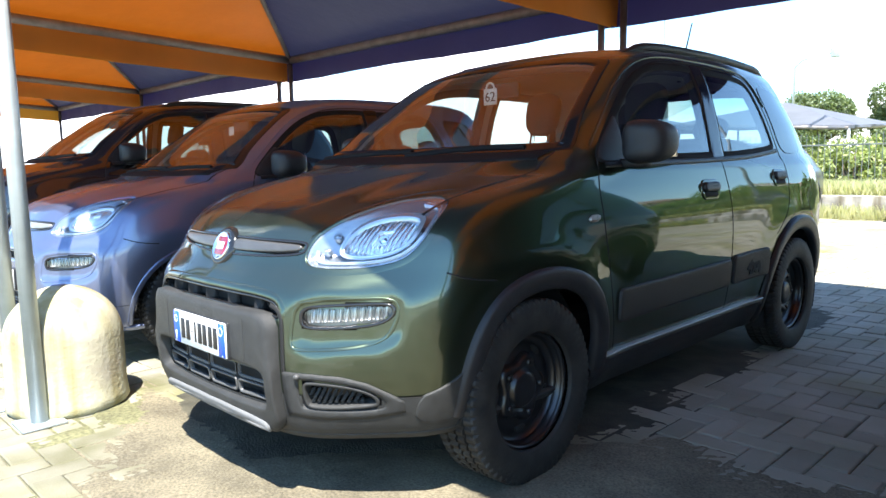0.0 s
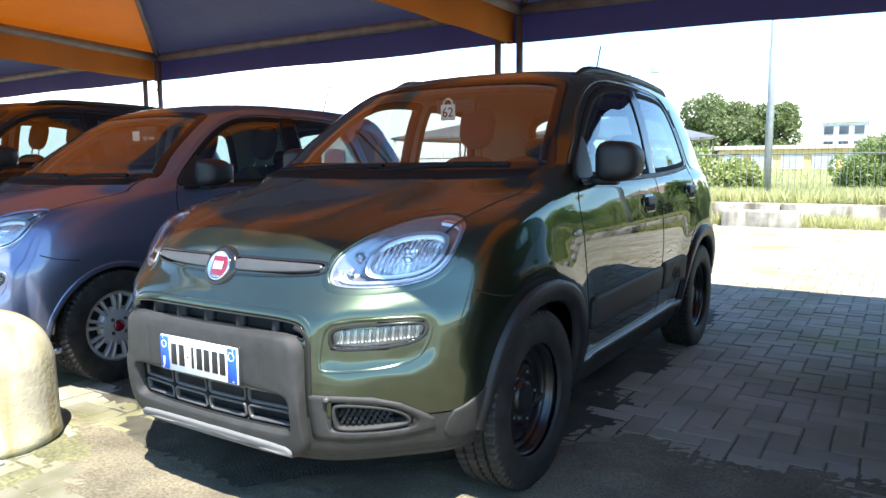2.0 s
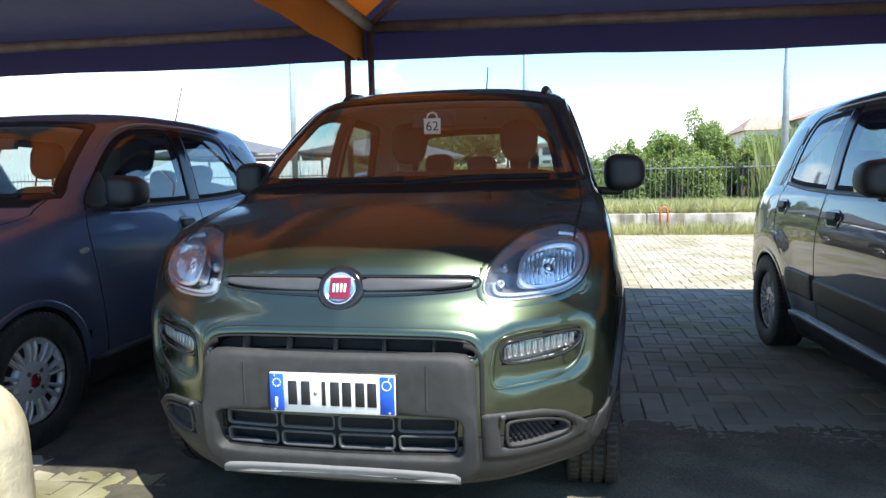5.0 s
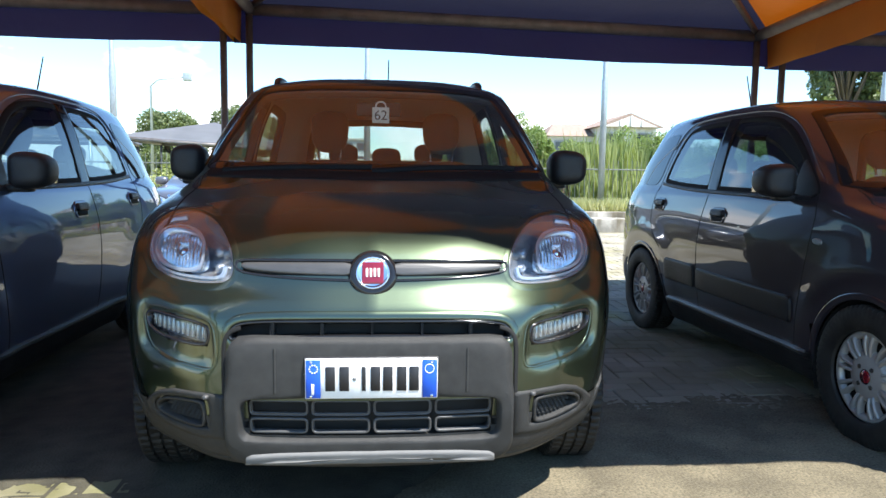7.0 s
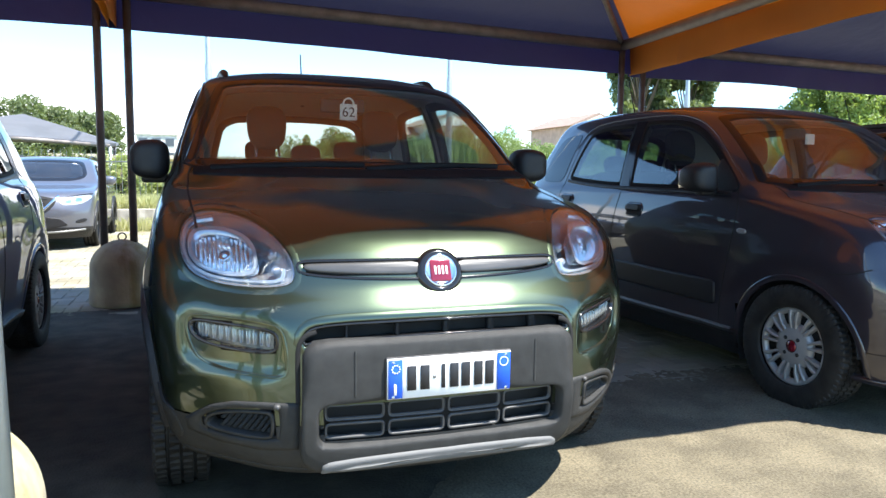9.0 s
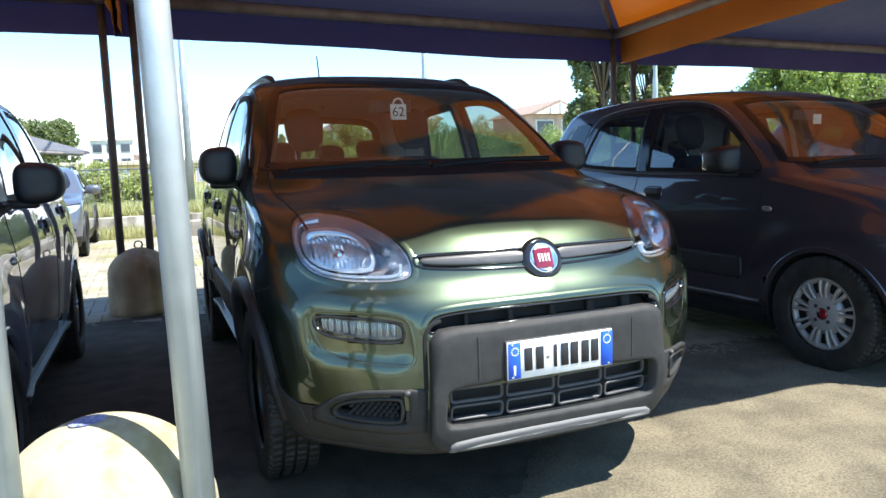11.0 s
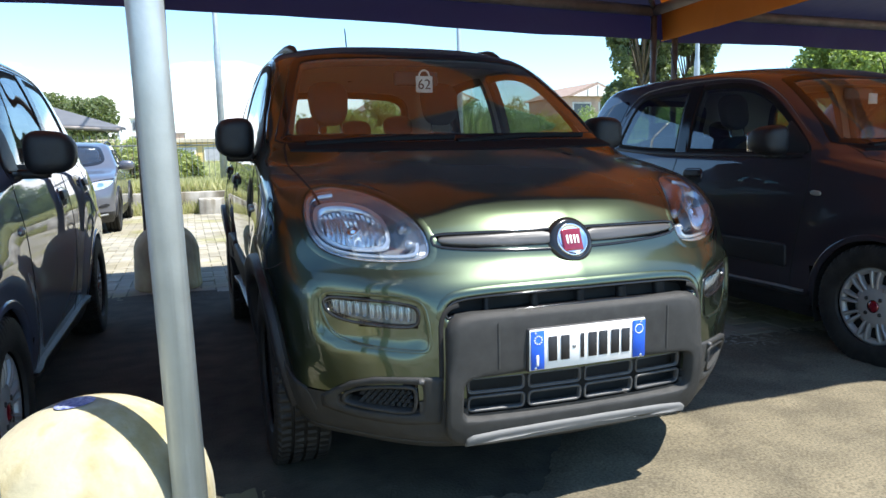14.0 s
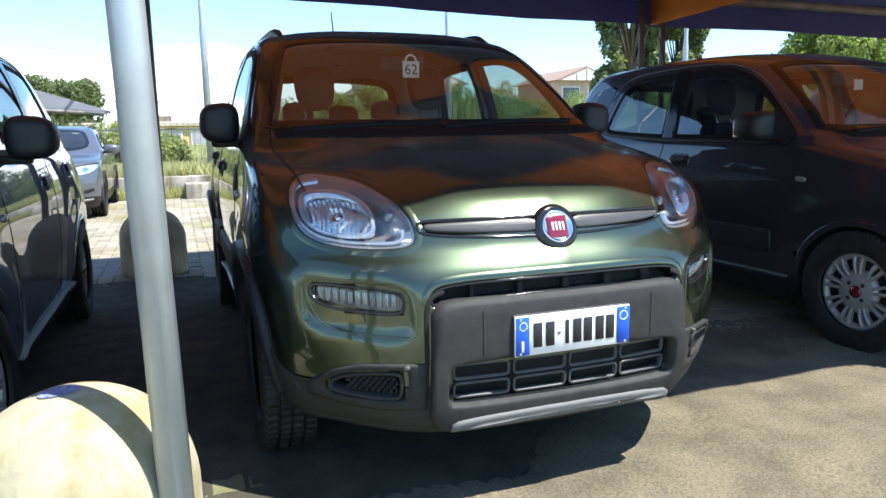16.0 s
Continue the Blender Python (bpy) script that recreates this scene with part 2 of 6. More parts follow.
M_CELL = mat("grey_grille_plastic", (0.060, 0.060, 0.060), 0.40, 0, 0.1, 30, spec=0.4)
M_BLACKPLASTIC = mat("black_textured_plastic", (0.016, 0.016, 0.018), 0.42, 0, 0.15, 30, 0.2, 700, spec=0.35)
M_GLOSSBLACK = mat("gloss_black_plastic", (0.010, 0.010, 0.011), 0.12, 0, 0.1, 20)
M_SEAL = mat("black_rubber_seal", (0.010, 0.010, 0.011), 0.7, 0, 0.1, 20, spec=0.12)
M_SEAM = mat("dark_shut_line", (0.004, 0.004, 0.004), 0.8, 0, 0.1, 20)
M_CHROME = mat("chrome", (0.86, 0.87, 0.88), 0.08, 1.0, 0.03, 40)
M_SKID = mat("silver_grey_plastic", (0.13, 0.13, 0.127), 0.6, 0.0, 0.06, 25, 0.1, 500, spec=0.2)
M_SATIN = mat("satin_silver_plastic", (0.30, 0.30, 0.29), 0.38, 0.55, 0.08, 25, 0.1, 500)
M_RUBBER = mat("tyre_rubber", (0.011, 0.011, 0.011), 0.62, 0, 0.3, 14, 0.12, 260, second=(0.026, 0.025, 0.023), spec=0.3)
M_RIMBLACK = mat("gloss_black_wheel_paint", (0.010, 0.010, 0.011), 0.30, 0.0, 0.2, 20)
M_HUBCAP = mat("silver_hubcap_paint", (0.34, 0.34, 0.335), 0.36, 0.3, 0.08, 15)
M_UNDER = mat("underbody_black", (0.01, 0.01, 0.01), 0.85, 0, 0.3, 9)
M_CABIN = mat("cabin_trim", (0.030, 0.029, 0.029), 0.7, 0, 0.15, 25, 0.15, 400)
M_LINING = mat("cabin_headlining", (0.40, 0.385, 0.36), 0.9, 0, 0.08, 60)
M_SEAT = mat("seat_fabric", (0.042, 0.039, 0.038), 0.92, 0, 0.2, 220, 0.25, 700)
M_GLASS = glass_mat("windscreen_glass", (0.86, 0.90, 0.87), 1.88, 0.0, 0.03)
M_SIDEGLASS = glass_mat("side_window_glass", (0.46, 0.57, 0.57), 1.8)
M_DARKGLASS = glass_mat("rear_privacy_glass", (0.30, 0.33, 0.34), 1.6)
M_PRIVACY = mat("black_privacy_glass", (0.008, 0.009, 0.010), 0.03, 0, 0.05, 5, spec=0.7)
M_LENS = glass_mat("clear_lens", (0.95, 0.97, 0.98), 1.45)
M_REDLENS = mat("red_lens", (0.45, 0.02, 0.02), 0.15, 0, 0.1, 30, coat=1)
M_REFLECT = mat("lamp_reflector", (0.88, 0.91, 0.93), 0.16, 0.80, 0.12, 60, 0.2, 90)
M_LAMPGREY = mat("grey_lamp_housing", (0.36, 0.375, 0.39), 0.22, 0.75, 0.06, 30)
M_DAYGREY = mat("smoked_lamp_reflector", (0.19, 0.19, 0.185), 0.30, 0.5, 0.2, 60)
M_BEZEL = mat("bright_lamp_bezel", (0.55, 0.58, 0.62), 0.2, 0.7, 0.05, 30)
M_LAMPGLASS = glass_mat("headlight_lens", (0.93, 0.95, 0.97), 1.55)
M_PLATE = mat("white_plate", (0.78, 0.78, 0.76), 0.4, 0, 0.03, 20)
M_PLATEBLUE = mat("blue_plate_band", (0.012, 0.09, 0.52), 0.4, 0, 0.08, 20)
M_INK = mat("black_ink", (0.012, 0.012, 0.014), 0.5, 0, 0.1, 20)
M_BADGERED = mat("dark_red_enamel", (0.21, 0.010, 0.022), 0.15, 0.3, 0.15, 60, coat=1)
M_PAPER = mat("white_card", (0.80, 0.79, 0.75), 0.8, 0, 0.04, 30)
M_ORANGE = cloth_mat("orange_canopy_cloth", (0.48, 0.115, 0.008), (0.85, 0.22, 0.012), 0.070)
# same orange cloth, with the sun shining through the valance put into its colour
M_ORANGELIT = cloth_mat("sunlit_orange_valance", (0.52, 0.19, 0.022), (0.95, 0.42, 0.03), 0.16)
M_NAVY = cloth_mat("navy_canopy_cloth", (0.036, 0.036, 0.064), (0.06, 0.065, 0.14), 0.07)
M_NAVYDEEP = cloth_mat("deep_navy_valance", (0.024, 0.022, 0.078), (0.055, 0.055, 0.24), 0.09)
M_GREYCLOTH = cloth_mat("grey_canopy_cloth", (0.17, 0.175, 0.19), (0.30, 0.31, 0.33), 0.35)
M_TUBE = mat("brownish_steel_tube", (0.24, 0.21, 0.19), 0.5, 0.2, 0.2, 9, 0.1, 120)
M_FRAME = mat("galvanised_steel_frame", (0.13, 0.11, 0.10), 0.55, 0.2, 0.25, 9, 0.1, 120)
M_GALV = mat("galvanised_steel", (0.41, 0.455, 0.465), 0.40, 0.45, 0.07, 14, 0.08, 90, stain=0.08, stain_scale=6)
M_CONCRETE = mat("weathered_concrete", (0.44, 0.395, 0.29), 0.9, 0, 0.18, 5, 0.35, 45, second=(0.50, 0.47, 0.30), stain=0.3, stain_scale=3.5)
M_WALL = mat("stained_kerb_concrete", (0.42, 0.40, 0.35), 0.9, 0, 0.2, 4, 0.4, 30, stain=0.45, stain_scale=2.2)



def add_streaks(m, tone, across=11.0, along=0.9, low=0.50, high=0.66):
    """Rain streaks that run down a surface, multiplied on its colour."""
    n, l = m.node_tree.nodes, m.node_tree.links
    b = n["Principled BSDF"]
    src = b.inputs["Base Color"].links[0].from_socket
    co, mp, t = n.new("ShaderNodeTexCoord"), n.new("ShaderNodeMapping"), n.new("ShaderNodeTexNoise")
    mp.inputs["Scale"].default_value = (across, across, along)
    t.inputs["Scale"].default_value, t.inputs["Detail"].default_value = 1.0, 7
    r, mx = n.new("ShaderNodeValToRGB"), n.new("ShaderNodeMixRGB")
    r.color_ramp.elements[0].position, r.color_ramp.elements[1].position = low, high
    r.color_ramp.elements[0].color, r.color_ramp.elements[1].color = (1, 1, 1, 1), (*tone, 1)
    mx.blend_type = "MULTIPLY"
    mx.inputs["Fac"].default_value = 1
    l.new(co.outputs["Object"], mp.inputs["Vector"])
    l.new(mp.outputs["Vector"], t.inputs["Vector"])
    l.new(t.outputs["Fac"], r.inputs["Fac"])
    l.new(src, mx.inputs["Color1"])
    l.new(r.outputs["Color"], mx.inputs["Color2"])
    l.new(mx.outputs["Color"], b.inputs["Base Color"])


add_streaks(M_CONCRETE, (0.74, 0.68, 0.50))
add_streaks(M_WALL, (0.42, 0.38, 0.30), 4.0, 0.6, 0.47, 0.62)
add_streaks(M_GALV, (0.84, 0.84, 0.83), 40, 0.8)

# ---------------------------------------------------------------- mesh helpers
def link_mesh(name, me, material, parent, label=""):
    if material is not None and not me.materials:
        me.materials.append(material)
    ob = new(name, me)
    if parent is not None:
        ob.parent = parent
    return tagged(ob, label)


def part(name, bm, material, parent, label="", smooth=True, kind=""):
    me = bpy.data.meshes.new(name)
    bmesh.ops.recalc_face_normals(bm, faces=bm.faces[:]) if len(bm.faces) < 6000 else None
    bm.to_mesh(me)
    bm.free()
    if smooth:
        me.polygons.foreach_set("use_smooth", [True] * len(me.polygons))
    ob = link_mesh(name, me, material, parent, label)
    return tagged(ob, kind=kind)


def sharp(ob, degrees=35):
    me = ob.data
    me.set_sharp_from_angle(angle=radians(degrees))
    return ob


def thing(name, label, category, group="", m=None, kind=""):
    ob = new(name)
    ob.empty_display_size = 0.2
    if m is not None:
        ob.matrix_basis = m
    return tagged(ob, label, category, group, kind)


def box(bm, size, at=(0, 0, 0), bevel=0.0, segments=2, turn=None):
    r = bmesh.ops.create_cube(bm, size=1.0)
    vs = r["verts"]
    for v in vs:
        v.co = Vector((v.co.x * size[0], v.co.y * size[1], v.co.z * size[2]))
    if bevel:
        es = list({e for v in vs for e in v.link_edges})
        rb = bmesh.ops.bevel(bm, geom=es, offset=bevel, segments=segments, profile=0.6, affect="EDGES")
        vs = list({v for f in rb["faces"] for v in f.verts} | {v for v in vs if v.is_valid})
    m = Matrix.Translation(at) @ (turn.to_4x4() if turn is not None else Matrix.Identity(4))
    bmesh.ops.transform(bm, matrix=m, verts=[v for v in vs if v.is_valid])
    return vs


def lathe(bm, profile, segments=32, axis="z", at=(0, 0, 0), close=False):
    """profile: (radius, height) pairs turned round the axis."""
    rings = []
    for r, h in profile:
        ring = []
        for i in range(segments):
            a = 2 * math.pi * i / segments
            if axis == "z":
                p = (r * math.cos(a), r * math.sin(a), h)
            else:
                p = (h, r * math.cos(a), r * math.sin(a))
            ring.append(bm.verts.new(Vector(p) + Vector(at)))
        rings.append(ring)
    for a, b in zip(rings, rings[1:]):
        for i in range(segments):
            j = (i + 1) % segments
            bm.faces.new((a[i], a[j], b[j], b[i]))
    if close:
        bm.faces.new(rings[0][::-1])
        bm.faces.new(rings[-1])
    return rings


def tube(bm, path, radius, segments=10, cap=True):
    """A round bar along a path of points; radius may be a list."""
    pts = [Vector(p) for p in path]
    n = len(pts)
    rad = radius if isinstance(radius, (list, tuple)) else [radius] * n
    rings, side = [], None
    for i, p in enumerate(pts):
        d = (pts[min(i + 1, n - 1)] - pts[max(i - 1, 0)]).normalized()
        if side is None:
            side = d.cross(Vector((0, 0, 1)))
            if side.length < 0.05:
                side = d.cross(Vector((1, 0, 0)))
        side = (side - d * side.dot(d)).normalized()
        up = d.cross(side)
        rings.append([bm.verts.new(p + (side * math.cos(2 * math.pi * k / segments) + up * math.sin(2 * math.pi * k / segments)) * rad[i]) for k in range(segments)])
    for a, b in zip(rings, rings[1:]):
        for k in range(segments):
            j = (k + 1) % segments
            bm.faces.new((a[k], a[j], b[j], b[k]))
    if cap:
        bm.faces.new(rings[0][::-1])
        bm.faces.new(rings[-1])


def chaikin(pts, k=2, closed=True):
    pts = [tuple(p) for p in pts]
    for _ in range(k):
        out, n = [], len(pts)
        for i in range(n if closed else n - 1):
            a, b = pts[i], pts[(i + 1) % n]
            out += [tuple(0.75 * u + 0.25 * v for u, v in zip(a, b)), tuple(0.25 * u + 0.75 * v for u, v in zip(a, b))]
        pts = out if closed else [pts[0]] + out + [pts[-1]]
    return pts


def rrect(x0, x1, z0, z1, r, n=6):
    """A rectangle with rounded corners, anticlockwise."""
    out = []
    for cx, cz, a in ((x1 - r, z1 - r, 0), (x0 + r, z1 - r, 90), (x0 + r, z0 + r, 180), (x1 - r, z0 + r, 270)):
        out += [(cx + r * math.cos(radians(a + 90 * k / n)), cz + r * math.sin(radians(a + 90 * k / n))) for k in range(n + 1)]
    return out


def resample(pts, n, closed=True):
    p = np.array(list(pts) + ([pts[0]] if closed else []), float)
    d = np.concatenate([[0], np.cumsum(np.linalg.norm(np.diff(p, axis=0), axis=1))])
    s = np.linspace(0, d[-1], n + 1)[:-1] if closed else np.linspace(0, d[-1], n)
    return np.stack([np.interp(s, d, p[:, k]) for k in range(p.shape[1])], axis=1)


def text_mesh(words, size, depth=0.001, bold=0.0, slant=0.0):
    cu = bpy.data.curves.new("words", "FONT")
    cu.body, cu.size, cu.extrude, cu.align_x, cu.align_y = words, size, depth, "CENTER", "CENTER"
    cu.offset, cu.shear = bold, slant
    tmp = new("words", cu)
    bpy.context.view_layer.update()
    me = bpy.data.meshes.new_from_object(tmp.evaluated_get(bpy.context.evaluated_depsgraph_get()))
    bpy.data.objects.remove(tmp)
    return me


# ---------------------------------------------------------------- car body: a skin of level outlines
from mathutils.bvhtree import BVHTree


def hermite(xs, ys, x):
    """Smooth interpolation without overshoot."""
    xs, ys = np.array(xs, float), np.array(ys, float)
    h, d = np.diff(xs), np.diff(ys) / np.diff(xs)
    m = np.zeros(len(xs))
    m[0], m[-1] = d[0], d[-1]
    for i in range(1, len(xs) - 1):
        if d[i - 1] * d[i] > 0:
            w1, w2 = 2 * h[i] + h[i - 1], h[i] + 2 * h[i - 1]
            m[i] = (w1 + w2) / (w1 / d[i - 1] + w2 / d[i])
    k = int(np.clip(np.searchsorted(xs, x) - 1, 0, len(h) - 1))
    t = (x - xs[k]) / h[k]
    return ((2 * t**3 - 3 * t**2 + 1) * ys[k] + (t**3 - 2 * t**2 + t) * h[k] * m[k] + (-2 * t**3 + 3 * t**2) * ys[k + 1] + (t**3 - t**2) * h[k] * m[k + 1])


def spline(ctrl, per):
    """Catmull-Rom through the control points (centripetal), per samples each stretch."""
    p = [2 * np.array(ctrl[0]) - np.array(ctrl[1])] + [np.array(c, float) for c in ctrl] + [2 * np.array(ctrl[-1]) - np.array(ctrl[-2])]
    out = []
    for i in range(1, len(p) - 2):
        p0, p1, p2, p3 = p[i - 1], p[i], p[i + 1], p[i + 2]
        t0 = 0
        t1 = t0 + max(np.linalg.norm(p1 - p0), 1e-4) ** 0.5
        t2 = t1 + max(np.linalg.norm(p2 - p1), 1e-4) ** 0.5
        t3 = t2 + max(np.linalg.norm(p3 - p2), 1e-4) ** 0.5
        for k in range(per):
            t = t1 + (t2 - t1) * k / per
            a1 = (t1 - t) / (t1 - t0) * p0 + (t - t0) / (t1 - t0) * p1
            a2 = (t2 - t) / (t2 - t1) * p1 + (t - t1) / (t2 - t1) * p2
            a3 = (t3 - t) / (t3 - t2) * p2 + (t - t2) / (t3 - t2) * p3
            b1 = (t2 - t) / (t2 - t0) * a1 + (t - t0) / (t2 - t0) * a2
            b2 = (t3 - t) / (t3 - t1) * a2 + (t - t1) / (t3 - t1) * a3
            out.append((t2 - t) / (t2 - t1) * b1 + (t - t1) / (t2 - t1) * b2)
    out.append(p[-2])
    return np.array(out)


class Skin:
    """The closed skin of a car: rows (height, nose at the middle, at 0.58 and 0.83 of the half width, where the flank begins, half width, tail)."""

    def __init__(self, rows, levels, per=6, shape=None):
        cols = list(zip(*rows))
        verts, faces = [], []
        for z in levels:
            y0, y1, y2, ys, w, yr = [hermite(cols[0], c, z) for c in cols[1:]]
            e = yr - 0.26
            mid = [ys + (e - ys) * k for k in (0.18, 0.42, 0.7)]
            q = 0.045 * min(1.0, max(0.0, (z - 0.92) / 0.42))          # the cabin narrows to the tail
            ctrl = [(0, y0), (0.3 * w, y0 + 0.22 * (y1 - y0)), (0.58 * w, y1), (0.83 * w, y2), (0.955 * w, 0.52 * y2 + 0.48 * ys), (0.99 * w, ys),
                    (w, mid[0]), (1.004 * w, mid[1]), ((0.997 - 0.35 * q) * w, mid[2]), ((0.965 - q) * w, e), ((0.90 - q) * w, yr - 0.10), ((0.70 - q) * w, yr - 0.03), (0.35 * w, yr - 0.006), (0, yr)]
            h = spline(ctrl, per)
            full = [(x, y, z) for x, y in h] + [(-x, y, z) for x, y in h[-2:0:-1]]
            verts += full
        n = len(full)
        for i in range(len(levels) - 1):
            for k in range(n):
                j = (k + 1) % n
                faces.append((i * n + k, i * n + j, (i + 1) * n + j, (i + 1) * n + k))
        top = len(verts)
        last = np.array(verts[-n:])
        verts.append((0, float(last[:, 1].mean()), float(levels[-1]) + 0.003))
        for k in range(n):
            faces.append(((len(levels) - 1) * n + k, (len(levels) - 1) * n + (k + 1) % n, top))
        if shape:
            verts = [tuple(Vector(v) + Vector(shape(*v))) for v in verts]
        self.v, self.f = np.array(verts), faces
        self.bvh = BVHTree.FromPolygons([Vector(v) for v in verts], faces)
        me = bpy.data.meshes.new("skin_tmp")
        me.from_pydata([tuple(v) for v in verts], [], faces)
        self.n = np.array([tuple(v.normal) for v in me.vertices])
        mid = self.v.mean(axis=0)
        if ((self.v - mid) * self.n).sum() < 0:
            self.n = -self.n
        bpy.data.meshes.remove(me)
        self.c = np.array([self.v[list(f)].mean(axis=0) for f in faces])

    def hit(self, axis, a, b):
        o, d = {"front": ((a, -2, b), (0, 1, 0)), "rear": ((a, 7, b), (0, -1, 0)), "side": ((3, a, b), (-1, 0, 0)), "top": ((a, b, 4), (0, 0, -1))}[axis]
        p, nrm, i, _ = self.bvh.ray_cast(Vector(o), Vector(d))
        if p is None:
            far = Vector(o) + Vector(d) * (2.2 if axis in ("front", "side") else 2.5)
            p, nrm, i, _ = self.bvh.find_nearest(far)
        if nrm.dot(Vector(d)) > 0:
            nrm = -nrm
        # smooth normal from the corners of the face
        f = self.f[i]
        ws = [1 / ((Vector(self.v[k]) - p).length + 1e-4) for k in f]
        nn = Vector((0, 0, 0))
        for k, w in zip(f, ws):
            nn += Vector(self.n[k]) * w
        nn.normalize()
        return p, nn

    def piece(self, name, chosen, material, parent, label="", off=0.0):
        """The chosen faces of the skin as one mesh, shaded as the whole."""
        used = sorted({k for i in chosen for k in self.f[i]})
        at = {k: j for j, k in enumerate(used)}
        me = bpy.data.meshes.new(name)
        vv = self.v[used] + self.n[used] * off
        me.from_pydata([tuple(v) for v in vv], [], [tuple(at[k] for k in self.f[i]) for i in chosen])
        me.polygons.foreach_set("use_smooth", [True] * len(me.polygons))
        me.update()
        me.normals_split_custom_set_from_vertices([tuple(n) for n in self.n[used]])
        return link_mesh(name, me, material, parent, label)


def islands(skin, chosen):
    """The chosen faces sorted into connected patches."""
    by_vertex, seen, out = {}, set(), []
    for i in chosen:
        for k in skin.f[i]:
            by_vertex.setdefault(k, []).append(i)
    for i in chosen:
        if i in seen:
            continue
        heap, patch = [i], []
        seen.add(i)
        while heap:
            q = heap.pop()
            patch.append(q)
            for k in skin.f[q]:
                for j in by_vertex[k]:
                    if j not in seen:
                        seen.add(j)
                        heap.append(j)
        out.append(patch)
    return out


def inside(pts, a, b):
    """Which of the points (a, b) lie in the polygon."""
    p = np.array(pts)
    x0, y0 = p[:, 0], p[:, 1]
    x1, y1 = np.roll(x0, -1), np.roll(y0, -1)
    r = np.zeros(len(a), bool)
    for i in range(len(p)):
        c = (y0[i] > b) != (y1[i] > b)
        with np.errstate(divide="ignore", invalid="ignore"):
            xx = (x1[i] - x0[i]) * (b - y0[i]) / (y1[i] - y0[i]) + x0[i]
        r ^= c & (a < xx)
    return r


def inset(p, d):
    """A closed outline moved inwards by d."""
    p = np.array(p)
    t = np.roll(p, -1, axis=0) - np.roll(p, 1, axis=0)
    t /= np.linalg.norm(t, axis=1)[:, None] + 1e-9
    nrm = np.stack([-t[:, 1], t[:, 0]], axis=1)
    area = 0.5 * np.sum(p[:, 0] * np.roll(p[:, 1], -1) - np.roll(p[:, 0], -1) * p[:, 1])
    return p + nrm * d * (1 if area > 0 else -1)


def loops_on(bm, skin, axis, loops, mirror, fill=False, extra=None):
    """Joins closed outlines, each with its offset from the skin, into a sheet; extra(a) is added where the outline stands proud."""
    rings = []
    for pts, off in loops:
        ring = []
        for a, b in pts:
            p, n = skin.hit(axis, a, b)
            q = p + n * (off + (extra(a) if extra and off > 0 else 0))
            ring.append(bm.verts.new((-q.x, q.y, q.z) if mirror else q))
        rings.append(ring)
    for r0, r1 in zip(rings, rings[1:]):
        for i in range(len(r0)):
            j = (i + 1) % len(r0)
            bm.faces.new((r0[i], r0[j], r1[j], r1[i]))
    if fill:
        bm.faces.new(rings[-1])


def pad(skin, axis, pts, height, edge=0.006, n=48, smooth=2, mirror=False, sunk=0.004, bm=None, extra=None):
    """A raised pad that follows the skin, with rounded edges."""
    bm = bm or bmesh.new()
    o = resample(chaikin(pts, smooth) if smooth else pts, n)
    c = o.mean(axis=0)
    inn = inset(o, edge)
    loops = [(o, -sunk), (o, height * 0.55), (inset(o, edge * 0.35), height * 0.9), (inn, height)]
    loops += [(c + (inn - c) * s, height) for s in (0.75, 0.5, 0.25, 0.02)]
    loops_on(bm, skin, axis, loops, mirror, True, extra)
    return bm


def frame_band(skin, axis, pts, width, height, n=64, smooth=2, mirror=False, bm=None, inner=-0.01):
    """A raised band that runs round an outline, inwards by width."""
    bm = bm or bmesh.new()
    o = resample(chaikin(pts, smooth) if smooth else pts, n)
    loops = [(o, -0.003), (inset(o, width * 0.12), height * 0.85), (inset(o, width * 0.3), height), (inset(o, width * 0.75), height), (inset(o, width * 0.95), height * 0.6), (inset(o, width), inner)]
    loops_on(bm, skin, axis, loops, mirror)
    return bm


def sheet(skin, axis, pts, off, n=64, smooth=2, mirror=False, shrink=0.0, bm=None):
    """A plain sheet inside an outline, off the skin."""
    bm = bm or bmesh.new()
    o = inset(resample(chaikin(pts, smooth) if smooth else pts, n), shrink)
    c = o.mean(axis=0)
    loops_on(bm, skin, axis, [(c + (o - c) * s, off) for s in (1, 0.86, 0.72, 0.58, 0.44, 0.3, 0.15, 0.01)], mirror, True)
    return bm


def strip(skin, axis, path, width, height, n=40, mirror=False, smooth=2, bm=None, sunk=0.002):
    """A thin moulding or shut line along a path on the skin."""
    bm = bm or bmesh.new()
    p = resample(chaikin(path, smooth, False) if smooth else path, n, False)
    t = np.gradient(p, axis=0)
    t /= np.linalg.norm(t, axis=1)[:, None]
    nr = np.stack([-t[:, 1], t[:, 0]], axis=1)
    rows = []
    for k, h in ((-0.5, -sunk), (-0.46, height * 0.7), (-0.3, height), (0.3, height), (0.46, height * 0.7), (0.5, -sunk)):
        row = []
        for (a, b) in p + nr * width * k:
            q, nn = skin.hit(axis, a, b)
            q = q + nn * h
            row.append(bm.verts.new((-q.x, q.y, q.z) if mirror else q))
        rows.append(row)
    for r0, r1 in zip(rows, rows[1:]):
        for i in range(len(p) - 1):
            bm.faces.new((r0[i], r0[i + 1], r1[i + 1], r1[i]))
    return bm
